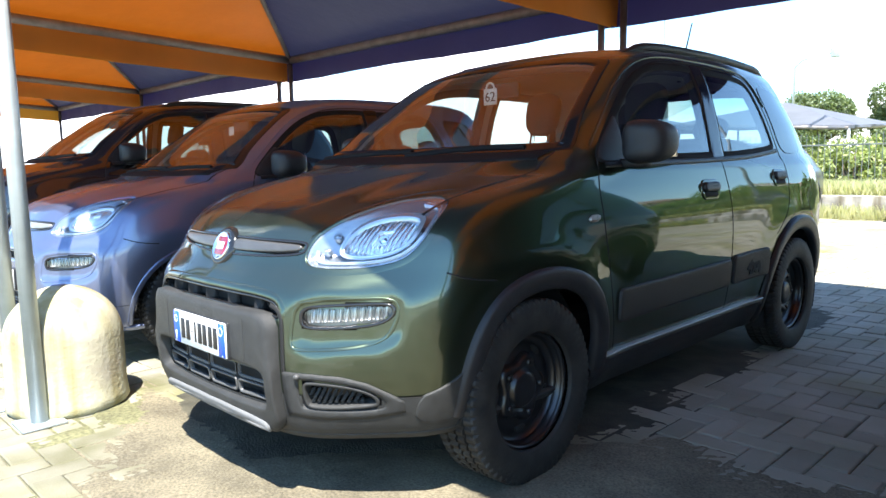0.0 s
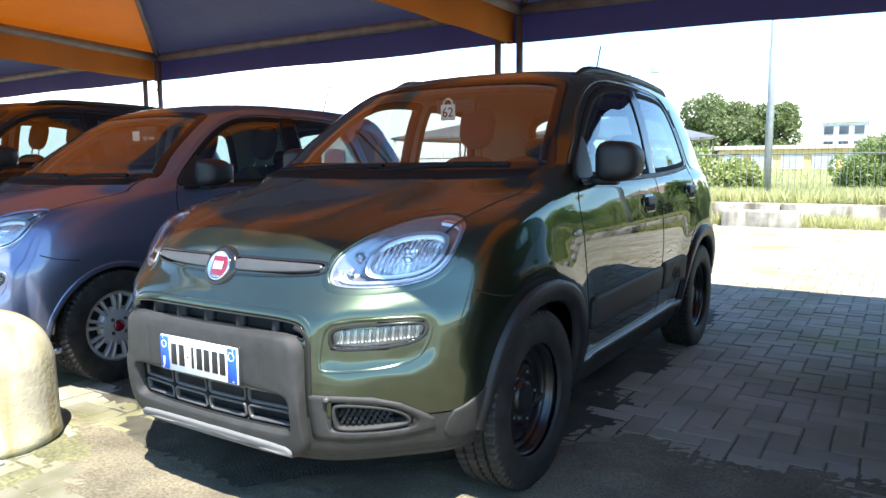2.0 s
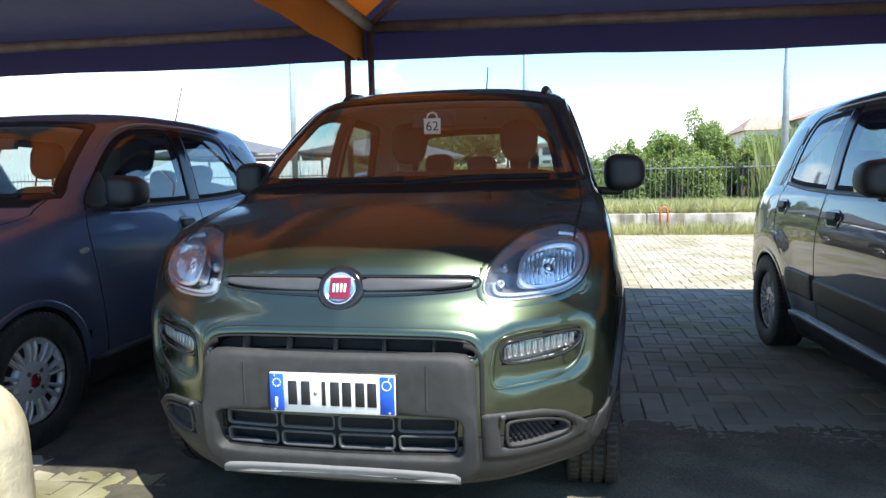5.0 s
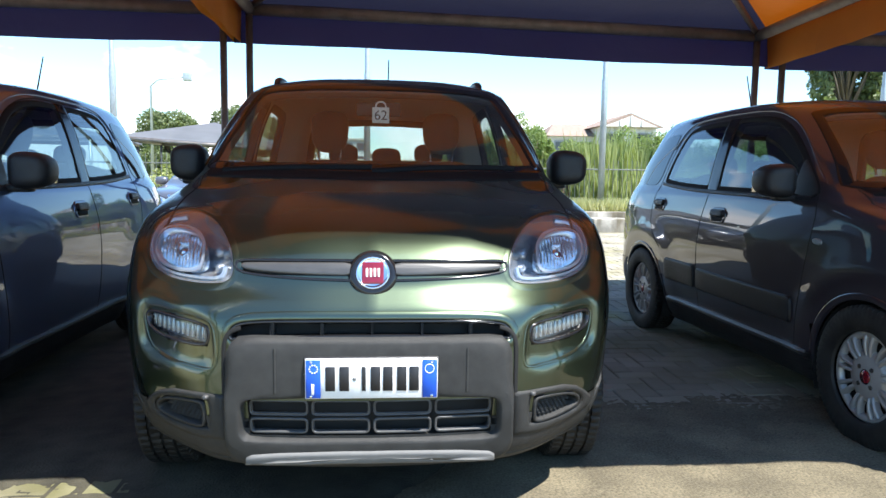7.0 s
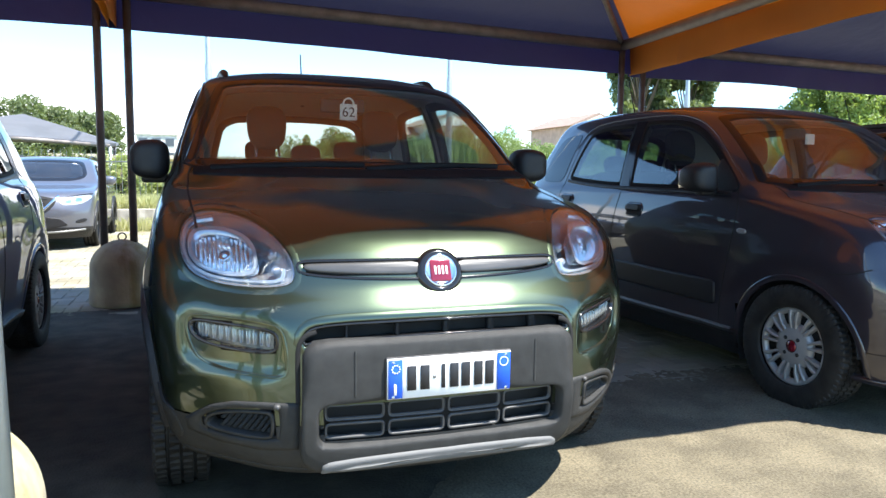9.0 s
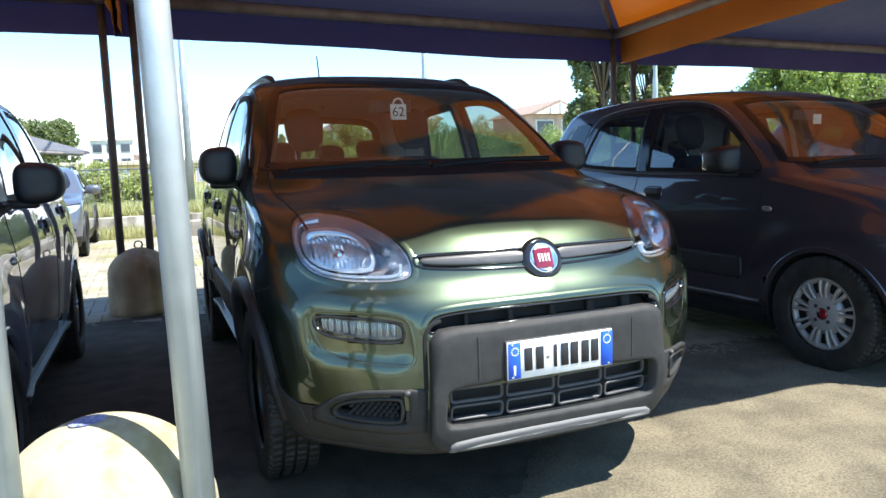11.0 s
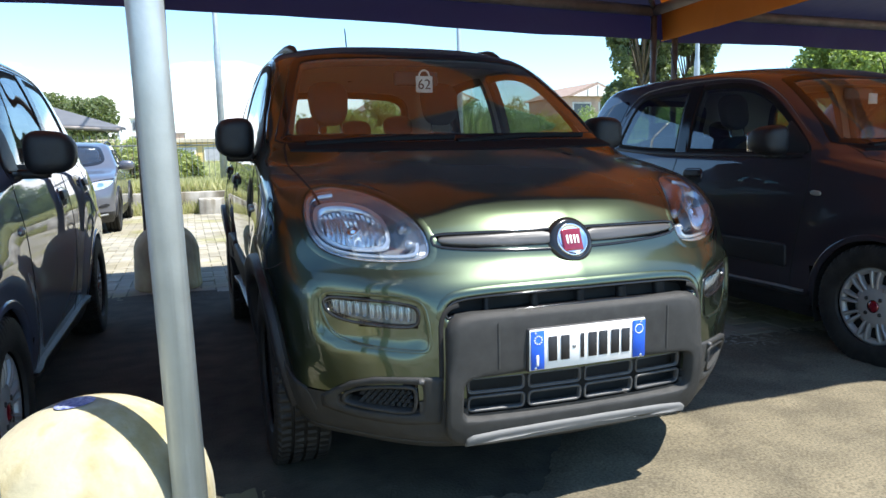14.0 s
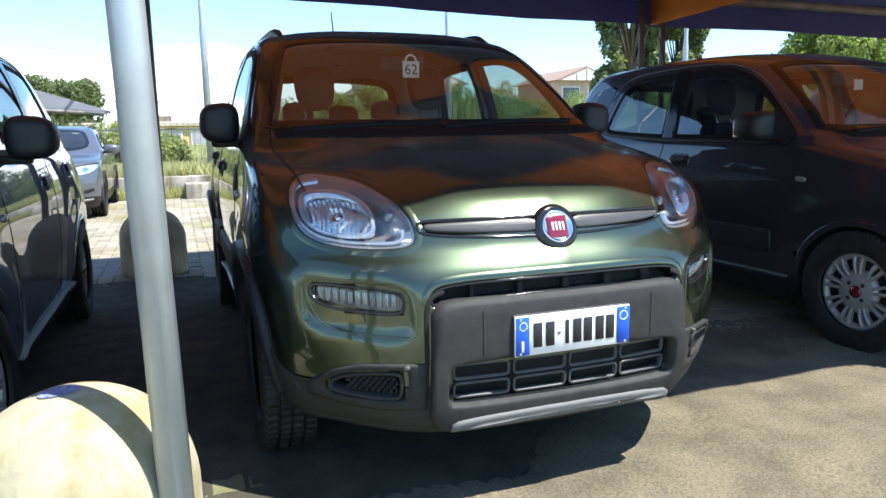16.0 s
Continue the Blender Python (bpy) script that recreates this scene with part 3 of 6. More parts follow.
# ---------------------------------------------------------------- small hatchback car
LOWER = [
    (0.20, 0.11, 0.18, 0.34, 0.56, 0.700, 3.58),
    (0.28, 0.045, 0.098, 0.25, 0.49, 0.745, 3.63),
    (0.45, 0.027, 0.074, 0.215, 0.46, 0.782, 3.66),
    (0.60, 0.025, 0.080, 0.225, 0.46, 0.795, 3.67),
    (0.66, 0.028, 0.092, 0.235, 0.465, 0.798, 3.668),
    (0.705, 0.050, 0.122, 0.262, 0.472, 0.800, 3.666),
    (0.745, 0.084, 0.162, 0.288, 0.482, 0.800, 3.664),
    (0.82, 0.122, 0.205, 0.323, 0.51, 0.798, 3.655),
    (0.88, 0.185, 0.27, 0.375, 0.56, 0.792, 3.645),
    (0.93, 0.31, 0.38, 0.47, 0.64, 0.784, 3.635),
    (0.98, 0.49, 0.56, 0.67, 0.85, 0.774, 3.62),
    (1.02, 0.68, 0.75, 0.88, 1.04, 0.765, 3.60),
]
UPPER = [
    (1.05, 0.860, 0.870, 0.890, 1.130, 0.748, 3.585),
    (1.08, 0.955, 0.962, 0.980, 1.205, 0.740, 3.57),
    (1.20, 1.110, 1.118, 1.142, 1.360, 0.713, 3.52),
    (1.318, 1.272, 1.283, 1.318, 1.515, 0.680, 3.45),
    (1.425, 1.415, 1.432, 1.485, 1.680, 0.638, 3.39),
    (1.480, 1.510, 1.535, 1.605, 1.790, 0.611, 3.34),
    (1.512, 1.590, 1.630, 1.725, 1.915, 0.582, 3.28),
    (1.538, 1.700, 1.745, 1.855, 2.105, 0.534, 3.18),
    (1.558, 1.870, 1.925, 2.020, 2.265, 0.448, 3.05),
    (1.569, 2.100, 2.130, 2.190, 2.385, 0.314, 2.85),
]
LEVELS = sorted({round(float(z), 4) for z in (*np.arange(0.20, 1.515, 0.02), 0.34, 0.385, *np.arange(1.512, 1.568, 0.0068), 1.569)})


def hood_shape(x, y, z):
    """Raised middle of the hood between two soft creases, a scoop round each day lamp, swollen wheel arches."""
    if y < 0.55 and 0.50 < z < 0.70 and 0.40 < abs(x) < 0.73:
        r = (((abs(x) - 0.572) / 0.140) ** 4 + ((z - 0.600 - 0.10 * (abs(x) - 0.572)) / 0.082) ** 4) ** 0.25
        k = min(1.0, max(0.0, (1.03 - r) / 0.22))
        return 0.0, 0.017 * k * k * (3 - 2 * k), 0.0
    if abs(x) > 0.62 and z < 0.96:
        for cy, cz in ((0.73, 0.305), (3.03, 0.305)):
            r = math.hypot(y - cy, z - cz)
            if r < 0.75:
                k = min(1.0, max(0.0, (y - 0.32) / 0.2)) * min(1.0, max(0.0, (0.96 - z) / 0.2))
                return math.copysign(0.017 * k * math.exp(-((r - 0.45) / 0.085) ** 2), x), 0.0, 0.0
    if z < 0.80 or z > 1.07 or y > 1.12:
        return 0.0, 0.0, 0.0
    ramp = min(1.0, max(0.0, (0.40 - abs(x)) / 0.14))
    fade = min(1.0, max(0.0, (z - 0.835) / 0.06)) * min(1.0, max(0.0, (1.075 - z) / 0.05))
    return 0.0, 0.0, 0.009 * ramp * ramp * (3 - 2 * ramp) * fade


HATCH_SKIN = Skin(LOWER + UPPER, LEVELS, 12, hood_shape)
AXLES = ((0.755, 0.305), (3.03, 0.305))

SCREEN = [(-0.70, 1.078), (-0.35, 1.078), (0, 1.076), (0.35, 1.078), (0.70, 1.078), (0.698, 1.10), (0.634, 1.27), (0.572, 1.425), (0.540, 1.474), (0.3, 1.489), (0, 1.492), (-0.3, 1.489), (-0.540, 1.474), (-0.572, 1.425), (-0.634, 1.27), (-0.698, 1.10)]
WIN_F = [(1.165, 1.045), (1.185, 1.085), (1.285, 1.185), (1.42, 1.30), (1.56, 1.392), (1.70, 1.442), (1.88, 1.464), (2.09, 1.466), (2.105, 1.45), (2.10, 1.055), (2.085, 1.042), (1.6, 1.038), (1.20, 1.036)]
WIN_R = [(2.175, 1.055), (2.178, 1.45), (2.195, 1.464), (2.60, 1.454), (2.71, 1.42), (2.77, 1.32), (2.85, 1.12), (2.84, 1.078), (2.5, 1.055), (2.19, 1.043)]
WIN_Q = [(2.935, 1.07), (2.89, 1.25), (2.83, 1.41), (2.90, 1.425), (3.16, 1.40), (3.24, 1.25), (3.29, 1.075), (3.1, 1.06)]
WIN_T = [(-0.56, 1.10), (-0.54, 1.25), (-0.49, 1.45), (-0.2, 1.478), (0.2, 1.478), (0.49, 1.45), (0.54, 1.25), (0.56, 1.10), (0.3, 1.085), (-0.3, 1.085)]
LAMP = [(0.404, 0.800), (0.406, 0.770), (0.428, 0.755), (0.50, 0.750), (0.60, 0.755), (0.672, 0.777), (0.701, 0.822), (0.705, 0.876), (0.688, 0.925), (0.632, 0.946), (0.565, 0.943), (0.500, 0.924), (0.448, 0.886), (0.414, 0.842)]
SLOT = [(-0.40, 0.600), (-0.395, 0.64), (-0.36, 0.660), (-0.2, 0.668), (0.2, 0.668), (0.36, 0.660), (0.395, 0.64), (0.40, 0.600), (0.37, 0.612), (0, 0.622), (-0.37, 0.612)]
MOUTH = rrect(-0.355, 0.355, 0.333, 0.450, 0.03)
GUARD = rrect(-0.400, 0.396, 0.262, 0.624, 0.05)
DAYLAMP = [(0.452, 0.608), (0.457, 0.640), (0.50, 0.651), (0.58, 0.657), (0.668, 0.661), (0.686, 0.645), (0.680, 0.612), (0.642, 0.588), (0.54, 0.577), (0.462, 0.577)]
POCKET = [(0.430, 0.520), (0.432, 0.588), (0.444, 0.655), (0.50, 0.668), (0.60, 0.674), (0.672, 0.676), (0.696, 0.650), (0.690, 0.60), (0.668, 0.550), (0.610, 0.525), (0.47, 0.512)]
FOG = [(0.450, 0.352), (0.450, 0.430), (0.468, 0.443), (0.56, 0.436), (0.622, 0.420), (0.662, 0.385), (0.658, 0.350), (0.622, 0.336), (0.54, 0.333), (0.464, 0.338)]
FOGBED = [(0.404, 0.318), (0.404, 0.452), (0.50, 0.452), (0.572, 0.447), (0.628, 0.428), (0.668, 0.398), (0.696, 0.372), (0.690, 0.335), (0.61, 0.316), (0.50, 0.310)]
BAR = [(-0.390, 0.782), (-0.402, 0.800), (-0.394, 0.822), (-0.3, 0.824), (-0.1, 0.826), (0.1, 0.826), (0.3, 0.824), (0.394, 0.822), (0.402, 0.800), (0.390, 0.782), (0.3, 0.772), (0.1, 0.764), (-0.1, 0.764), (-0.3, 0.772)]
ARCH_F = [(0.462, 0.30), (0.466, 0.40), (0.492, 0.50), (0.538, 0.585), (0.615, 0.645), (0.74, 0.676), (0.89, 0.670), (1.01, 0.628), (1.085, 0.555), (1.122, 0.46), (1.135, 0.36), (1.135, 0.30)]


def by_angle(pts, cen, n=96):
    """An outline resampled by the direction from a centre."""
    p = resample(pts, 400) - cen
    a = np.arctan2(p[:, 1] * 2.2, p[:, 0])
    o = np.argsort(a)
    a, p = a[o], p[o]
    q = np.linspace(-math.pi, math.pi, n, endpoint=False)
    return np.stack([np.interp(q, a, p[:, k], period=2 * math.pi) for k in (0, 1)], axis=1) + cen


def arc(cx, cz, r, a0, a1, n=24):
    return [(cx + r * math.cos(radians(a)), cz + r * math.sin(radians(a))) for a in np.linspace(a0, a1, n)]


def tyre_mesh(width=0.175, radius=0.305, rim=0.192, blocks=64):
    bm = bmesh.new()
    w = width / 2
    prof = [(rim, -w * 0.80), (rim + 0.006, -w * 0.93), (rim + 0.020, -w * 1.0), (rim + 0.048, -w * 1.03), (radius - 0.036, -w * 1.01), (radius - 0.030, -w * 1.00), (radius - 0.012, -w * 0.97), (radius - 0.004, -w * 0.92)]
    tread = [(-0.86, 0), (-0.52, 0), (-0.50, 1), (-0.41, 1), (-0.39, 0), (-0.06, 0), (-0.05, 1), (0.05, 1), (0.06, 0), (0.39, 0), (0.41, 1), (0.50, 1), (0.52, 0), (0.86, 0)]
    seg = blocks * 4
    rows = [(r, h, 0, 0) for r, h in prof] + [(radius, k * w, g, 1) for k, g in tread] + [(r, -h, 0, 0) for r, h in prof[::-1]]
    rings = []
    for r, h, g, tr in rows:
        ring = []
        for i in range(seg):
            a = 2 * math.pi * i / seg
            rr = r
            if tr:
                slant = int(round(abs(h) / w * 3))
                cut = ((i + slant) % 4 == 0)
                rr = r - (0.011 if g else (0.009 if cut else 0))
            elif r > radius - 0.032:
                rr = r - (0.008 if (i + 3) % 4 == 0 else 0)
            ring.append(bm.verts.new((h, rr * math.cos(a), rr * math.sin(a))))
        rings.append(ring)
    for r0, r1 in zip(rings, rings[1:]):
        for i in range(seg):
            j = (i + 1) % seg
            bm.faces.new((r0[i], r0[j], r1[j], r1[i]))
    return bm


def spoke_bm(count, inner, outer, w0, w1, x0, x1, thick, twist=0.0):
    bm = bmesh.new()
    for k in range(count):
        a = 2 * math.pi * k / count + twist
        c, s = math.cos(a), math.sin(a)
        rows = []
        for t in np.linspace(0, 1, 6):
            r = inner + (outer - inner) * t
            w = (w0 + (w1 - w0) * t) * (1 - 0.25 * math.sin(math.pi * t))
            x = x0 + (x1 - x0) * t + 0.006 * math.sin(math.pi * t)
            row = []
            for u, h in ((-1, -thick), (-0.92, -0.003), (-0.6, 0.004), (0.6, 0.004), (0.92, -0.003), (1, -thick)):
                row.append(bm.verts.new((x + h, r * c - u * w * s, r * s + u * w * c)))
            rows.append(row)
        for r0, r1 in zip(rows, rows[1:]):
            for i in range(5):
                bm.faces.new((r0[i], r0[i + 1], r1[i + 1], r1[i]))
    return bm


def spoke_set(name, count, bm, material, hub, twist):
    """Spokes of a wheel on one shared mesh, turned round the hub."""
    first = part(name, bm, material, hub)
    first.matrix_basis = Matrix.Rotation(twist, 4, "X")
    for k in range(1, count):
        o = new(name, first.data)
        o.parent = hub
        o.matrix_basis = Matrix.Rotation(twist + 2 * math.pi * k / count, 4, "X")


def build_wheel(parent, x, y, z, side, black):
    hub = part("wheel", lathe_bm([(0.192, -0.07), (0.196, 0.055), (0.188, 0.062), (0.182, 0.05), (0.176, 0.0), (0.17, -0.05), (0.02, -0.055)], 48, "x"), M_RIMBLACK, parent, "gloss black steel wheel" if black else "")
    k0 = 1.0 if black else 0.95
    hub.matrix_basis = Matrix.Translation((x, y, z)) @ Matrix.Diagonal((side, k0, k0, 1))
    sharp(part("tyre", tyre_mesh(), M_RUBBER, hub, "black tyre with blocky tread"), 24)
    if black:
        bm = lathe_bm([(0.112, 0.004), (0.106, 0.022), (0.096, 0.030), (0.082, 0.031), (0.072, 0.022), (0.064, 0.020), (0.060, 0.034), (0.050, 0.040), (0.030, 0.041), (0.001, 0.041)], 80, "x")
        for v in bm.verts:                                  # five lobes round the bolts
            r = math.hypot(v.co.y, v.co.z)
            if r > 0.066:
                k = 1 + 0.13 * math.cos(5 * math.atan2(v.co.z, v.co.y)) * min(1, (r - 0.066) / 0.02)
                v.co.y, v.co.z = v.co.y * k, v.co.z * k
        part("star_centre", bm, M_RIMBLACK, hub)
        for k in range(5):
            a = 0.63 + k * 2 * math.pi / 5
            part("bolt", lathe_bm([(0.011, 0.022), (0.011, 0.036), (0.006, 0.038), (0.001, 0.038)], 8, "x", (0, 0.088 * math.cos(a + 0.63), 0.088 * math.sin(a + 0.63))), M_RIMBLACK, hub)
            slot = blob((0.004, 0.026, 0.012), (0.012, 0, 0), 3.0, 20, 8)
            part("wheel_slot", moved(slot, Matrix.Rotation(a, 4, "X") @ Matrix.Translation((0, 0, 0.140))), M_SEAM, hub)
        part("wheel_disc", lathe_bm([(0.178, 0.020), (0.166, 0.002), (0.152, 0.008), (0.130, 0.012), (0.112, 0.006), (0.02, 0.004)], 48, "x"), M_RIMBLACK, hub)
        part("rim_lip", lathe_bm([(0.176, 0.03), (0.186, 0.058), (0.194, 0.060), (0.198, 0.05)], 48, "x"), M_RIMBLACK, hub)
        part("wheel_weight", boxed((0.012, 0.012, 0.05), (0.045, -0.172, 0.0), 0.003), M_SATIN, hub, "silver balance weight")
    else:
        part("hubcap", lathe_bm([(0.198, 0.040), (0.196, 0.056), (0.186, 0.064), (0.176, 0.061), (0.168, 0.055), (0.164, 0.040)], 48, "x"), M_HUBCAP, hub, "silver plastic hubcap rim")
        part("hubcap_centre", lathe_bm([(0.112, 0.036), (0.108, 0.052), (0.085, 0.060), (0.06, 0.066), (0.032, 0.067)], 40, "x"), M_HUBCAP, hub)
        for turn in (-0.125, 0.125):
            spoke_set("hubcap_spoke", 9, spoke_bm(1, 0.088, 0.176, 0.0085, 0.0135, 0.058, 0.060, 0.024), M_HUBCAP, hub, 0.16 + turn)
        part("hubcap_well", lathe_bm([(0.176, 0.022), (0.13, 0.020), (0.08, 0.030)], 40, "x"), M_UNDER, hub)
        part("centre_badge", lathe_bm([(0.028, 0.066), (0.024, 0.070), (0.001, 0.071)], 24, "x"), M_BADGERED, hub, "dark red round wheel badge")
        for k in range(4):
            a = math.pi / 4 + k * math.pi / 2
            part("bolt", lathe_bm([(0.010, 0.060), (0.010, 0.070), (0.001, 0.071)], 8, "x", (0, 0.052 * math.cos(a), 0.052 * math.sin(a))), M_RIMBLACK, hub)
    return hub


def lathe_bm(profile, segments=32, axis="z", at=(0, 0, 0)):
    bm = bmesh.new()
    lathe(bm, profile, segments, axis, at)
    return bm


def boxed(size, at=(0, 0, 0), bevel=0.01, segments=2, turn=None):
    bm = bmesh.new()
    box(bm, size, at, bevel, segments, turn)
    return bm


def blob(half, at, power=2.6, nu=28, nv=16, shape=None):
    """A rounded solid: superellipsoid with half sizes."""
    bm = bmesh.new()

    def s(v, p):
        return math.copysign(abs(v) ** p, v)
    rings = []
    e = 2 / power
    for i in range(1, nv):
        th = -math.pi / 2 + math.pi * i / nv
        ring = []
        for k in range(nu):
            ph = 2 * math.pi * k / nu
            p = Vector((half[0] * s(math.cos(th), e) * s(math.cos(ph), e), half[1] * s(math.cos(th), e) * s(math.sin(ph), e), half[2] * s(math.sin(th), e)))
            if shape:
                p = shape(p)
            ring.append(bm.verts.new(p + Vector(at)))
        rings.append(ring)
    for a, b in zip(rings, rings[1:]):
        for k in range(nu):
            j = (k + 1) % nu
            bm.faces.new((a[k], a[j], b[j], b[k]))
    bm.faces.new(rings[0][::-1])
    bm.faces.new(rings[-1])
    return bm


def build_seat(parent, x, y, tall, wide=0.25):
    seat = part("seat", boxed((2 * wide, 0.46, 0.18), (x, y - 0.25, 0.56), 0.05, 3), M_SEAT, parent, "dark grey fabric seat")
    lean = radians(-14)
    turn = Matrix.Translation((x, y + 0.02, 0.56)) @ Matrix.Rotation(lean, 4, "X")

    def waist(p):
        u = (p.z + tall / 2) / tall
        return Vector((p.x * (1 - 0.16 * u * u), p.y - 0.035 * (p.x / wide) ** 2 * (1 - 0.4 * u), p.z))
    part("backrest", moved(blob((wide, 0.075, tall / 2), (0, 0, tall / 2), 4.2, 36, 18, waist), turn), M_SEAT, seat)
    hh = tall + 0.055
    part("headrest", moved(blob((0.104, 0.055, 0.118), (0, 0.005, hh + 0.115), 3.0, 32, 16, lambda p: Vector((p.x * (1 + 0.10 * p.z / 0.12), p.y, p.z))), turn), M_SEAT, seat)
    for dx in (-0.06, 0.06):
        bm = bmesh.new()
        tube(bm, [(dx, 0.0, tall - 0.06), (dx, 0.004, hh + 0.04)], 0.006, 8)
        part("headrest_rod", moved(bm, turn), M_CHROME, seat)


def build_bench(parent, x, y, wide):
    """The rear bench: cushion, low rounded backrest and three small headrests."""
    bench = part("rear_bench", boxed((2 * wide, 0.46, 0.18), (x, y - 0.27, 0.56), 0.05, 3), M_SEAT, parent, "dark grey fabric rear bench")
    turn = Matrix.Translation((x, y - 0.13, 0.56)) @ Matrix.Rotation(radians(-12), 4, "X")
    part("backrest", moved(blob((wide, 0.075, 0.30), (0, 0, 0.31), 5.0, 44, 18), turn), M_SEAT, bench)
    for dx, up in ((-0.29, 0.022), (0.0, 0.0), (0.285, 0.030)):
        part("headrest", moved(blob((0.098, 0.045, 0.068), (dx, 0.0, 0.635 + up), 3.0, 28, 14), turn), M_SEAT, bench)


def build_hatchback(name, label, m, paint, rugged, tag_text="", group="", rails=True, mouldings=True):
    """A small five-door hatchback. rugged: black wheels and grey plastic cladding; else body colour and hubcaps."""
    sk = HATCH_SKIN
    car = thing(name, label, "car", group, m)
    clad = M_PLASTIC if rugged else paint
    trim = M_BLACKPLASTIC
    c = sk.c
    ax, y, z = np.abs(c[:, 0]), c[:, 1], c[:, 2]
    gone = np.zeros(len(c), bool)
    for pts, cond, a, b, d in ((SCREEN, (y < 2.2) & (z > 1.06), c[:, 0], z, 0.018), (WIN_F, ax > 0.55, y, z, 0.017), (WIN_R, ax > 0.55, y, z, 0.017),
                               (WIN_T, y > 3.3, c[:, 0], z, 0.02), (LAMP, y < 1.0, ax, z, -0.013), (SLOT, y < 0.4, c[:, 0], z, -0.010), (MOUTH, y < 0.3, c[:, 0], z, 0.004),
                               (FOG, y < 0.5, ax, z, 0.01), (DAYLAMP, y < 0.5, ax, z, 0.006), (BAR, y < 0.4, c[:, 0], z, 0.008)):
        o = inset(resample(chaikin(pts, 2), 90), d)
        gone |= inside(o, a, b) & cond
    for cy, cz in AXLES:
        if rugged and cy < 2:
            gone |= inside(resample(chaikin(ARCH_F + [(1.12, 0.1), (0.48, 0.1)], 2), 120), y, z) & (ax > 0.35)
        else:
            gone |= (np.hypot(y - cy, z - cz) < (0.385 if rugged else 0.358)) & (ax > 0.35)
    gone |= (y < 0.55) & (z < 0.248)
    left = ~gone

    def take(mask):
        nonlocal left
        r = np.nonzero(mask & left)[0]
        left = left & ~mask
        return r
    sk.piece("front_bumper", take((z < 0.385) & (y < 0.6)), clad, car, "grey textured plastic lower bumper" if rugged else "", 0.004)
    sk.piece("rear_bumper", take((z < 0.52) & (y > 3.2)), clad, car, "", 0.004)
    sk.piece("sill", take((z < 0.34) & (c[:, 0] > 0)), trim, car, "black plastic sill", 0.006)
    sk.piece("sill", take((z < 0.34) & (c[:, 0] < 0)), trim, car, "black plastic sill", 0.006)
    sk.piece("hood", take((z > 0.84) & (y < 1.13) & (ax < 0.67) & (z < 1.09)), paint, car)
    sk.piece("roof", take((z > 1.477)), paint, car)
    for s in (1, -1):
        sk.piece("front_door", take((ax > 0.6) & (c[:, 0] * s > 0) & (y > 1.18) & (y < 2.15)), paint, car)
        sk.piece("rear_door", take((ax > 0.6) & (c[:, 0] * s > 0) & (y >= 2.15) & (y < 2.93) & ((y < 2.6) | (z > 0.72))), paint, car)
        sk.piece("fender", take((ax > 0.5) & (c[:, 0] * s > 0) & (y <= 1.18) & (z > 0.385)), paint, car)
    sk.piece("tailgate", take((y > 3.38) & (ax < 0.6)), paint, car)
    for patch in islands(sk, take(np.ones(len(c), bool))):
        q = c[patch].mean(axis=0)
        nm = "nose_panel" if q[1] < 0.9 else "scuttle_panel" if abs(q[0]) < 0.3 and q[1] < 2 else "quarter_panel" if q[1] > 2.6 else "pillar"
        sk.piece(nm, patch, paint, car)
    # dark cabin side of the skin
    cab = np.nonzero(~gone & (z > 0.5) & (y > 1.0) & (y < 3.6) & (z <= 1.477))[0]
    sk.piece("cabin_lining", cab[c[cab, 2] <= 1.10], M_CABIN, car, "", -0.03)
    sk.piece("pillar_lining", cab[c[cab, 2] > 1.10], M_LINING, car, "pale grey pillar trim", -0.03)
    sk.piece("headlining", np.nonzero(~gone & (z > 1.47))[0], M_LINING, car, "", -0.03)
    # glass
    for nm, ax_name, pts, gm, mir in (("windscreen", "front", SCREEN, M_GLASS, False), ("rear_window", "rear", WIN_T, M_SIDEGLASS, False)):
        g = part(nm, sheet(sk, ax_name, pts, 0.001, 80, 2, False, 0.02), gm, car, "clear windscreen" if nm == "windscreen" else "")
        g.visible_shadow = False
        part("window_seal", frame_band(sk, ax_name, pts, 0.036, 0.003, 120), M_GLOSSBLACK, g)
    for ax_name, pts in (("front", SCREEN), ("rear", WIN_T)):
        o = resample(chaikin(pts, 2), 120)
        bm = bmesh.new()
        loops_on(bm, sk, ax_name, [(inset(o, -0.012), -0.034), (inset(o, 0.038), -0.034), (inset(o, 0.040), -0.030), (inset(o, 0.038), -0.006)], False)
        part("window_trim", bm, M_CABIN, car)
    for mir in (False, True):
        for nm, pts, gm in (("front_side_window", WIN_F, M_SIDEGLASS), ("rear_side_window", WIN_R, M_SIDEGLASS), ("quarter_window", WIN_Q, M_PRIVACY)):
            g = part(nm, sheet(sk, "side", pts, 0.001 if pts is not WIN_Q else 0.003, 60, 2, mir, 0.02 if pts is not WIN_Q else 0.004), gm, car)
            g.visible_shadow = False
            if pts is not WIN_Q:
                part("window_seal", frame_band(sk, "side", pts, 0.034, 0.004, 90, 2, mir, None, -0.008), M_SEAL, g)
        for pts in (WIN_F, WIN_R):
            o = resample(chaikin(pts, 2), 90)
            bm = bmesh.new()
            loops_on(bm, sk, "side", [(inset(o, -0.012), -0.034), (inset(o, 0.036), -0.034), (inset(o, 0.038), -0.030), (inset(o, 0.036), -0.006)], mir)
            part("window_trim", bm, M_CABIN, car)
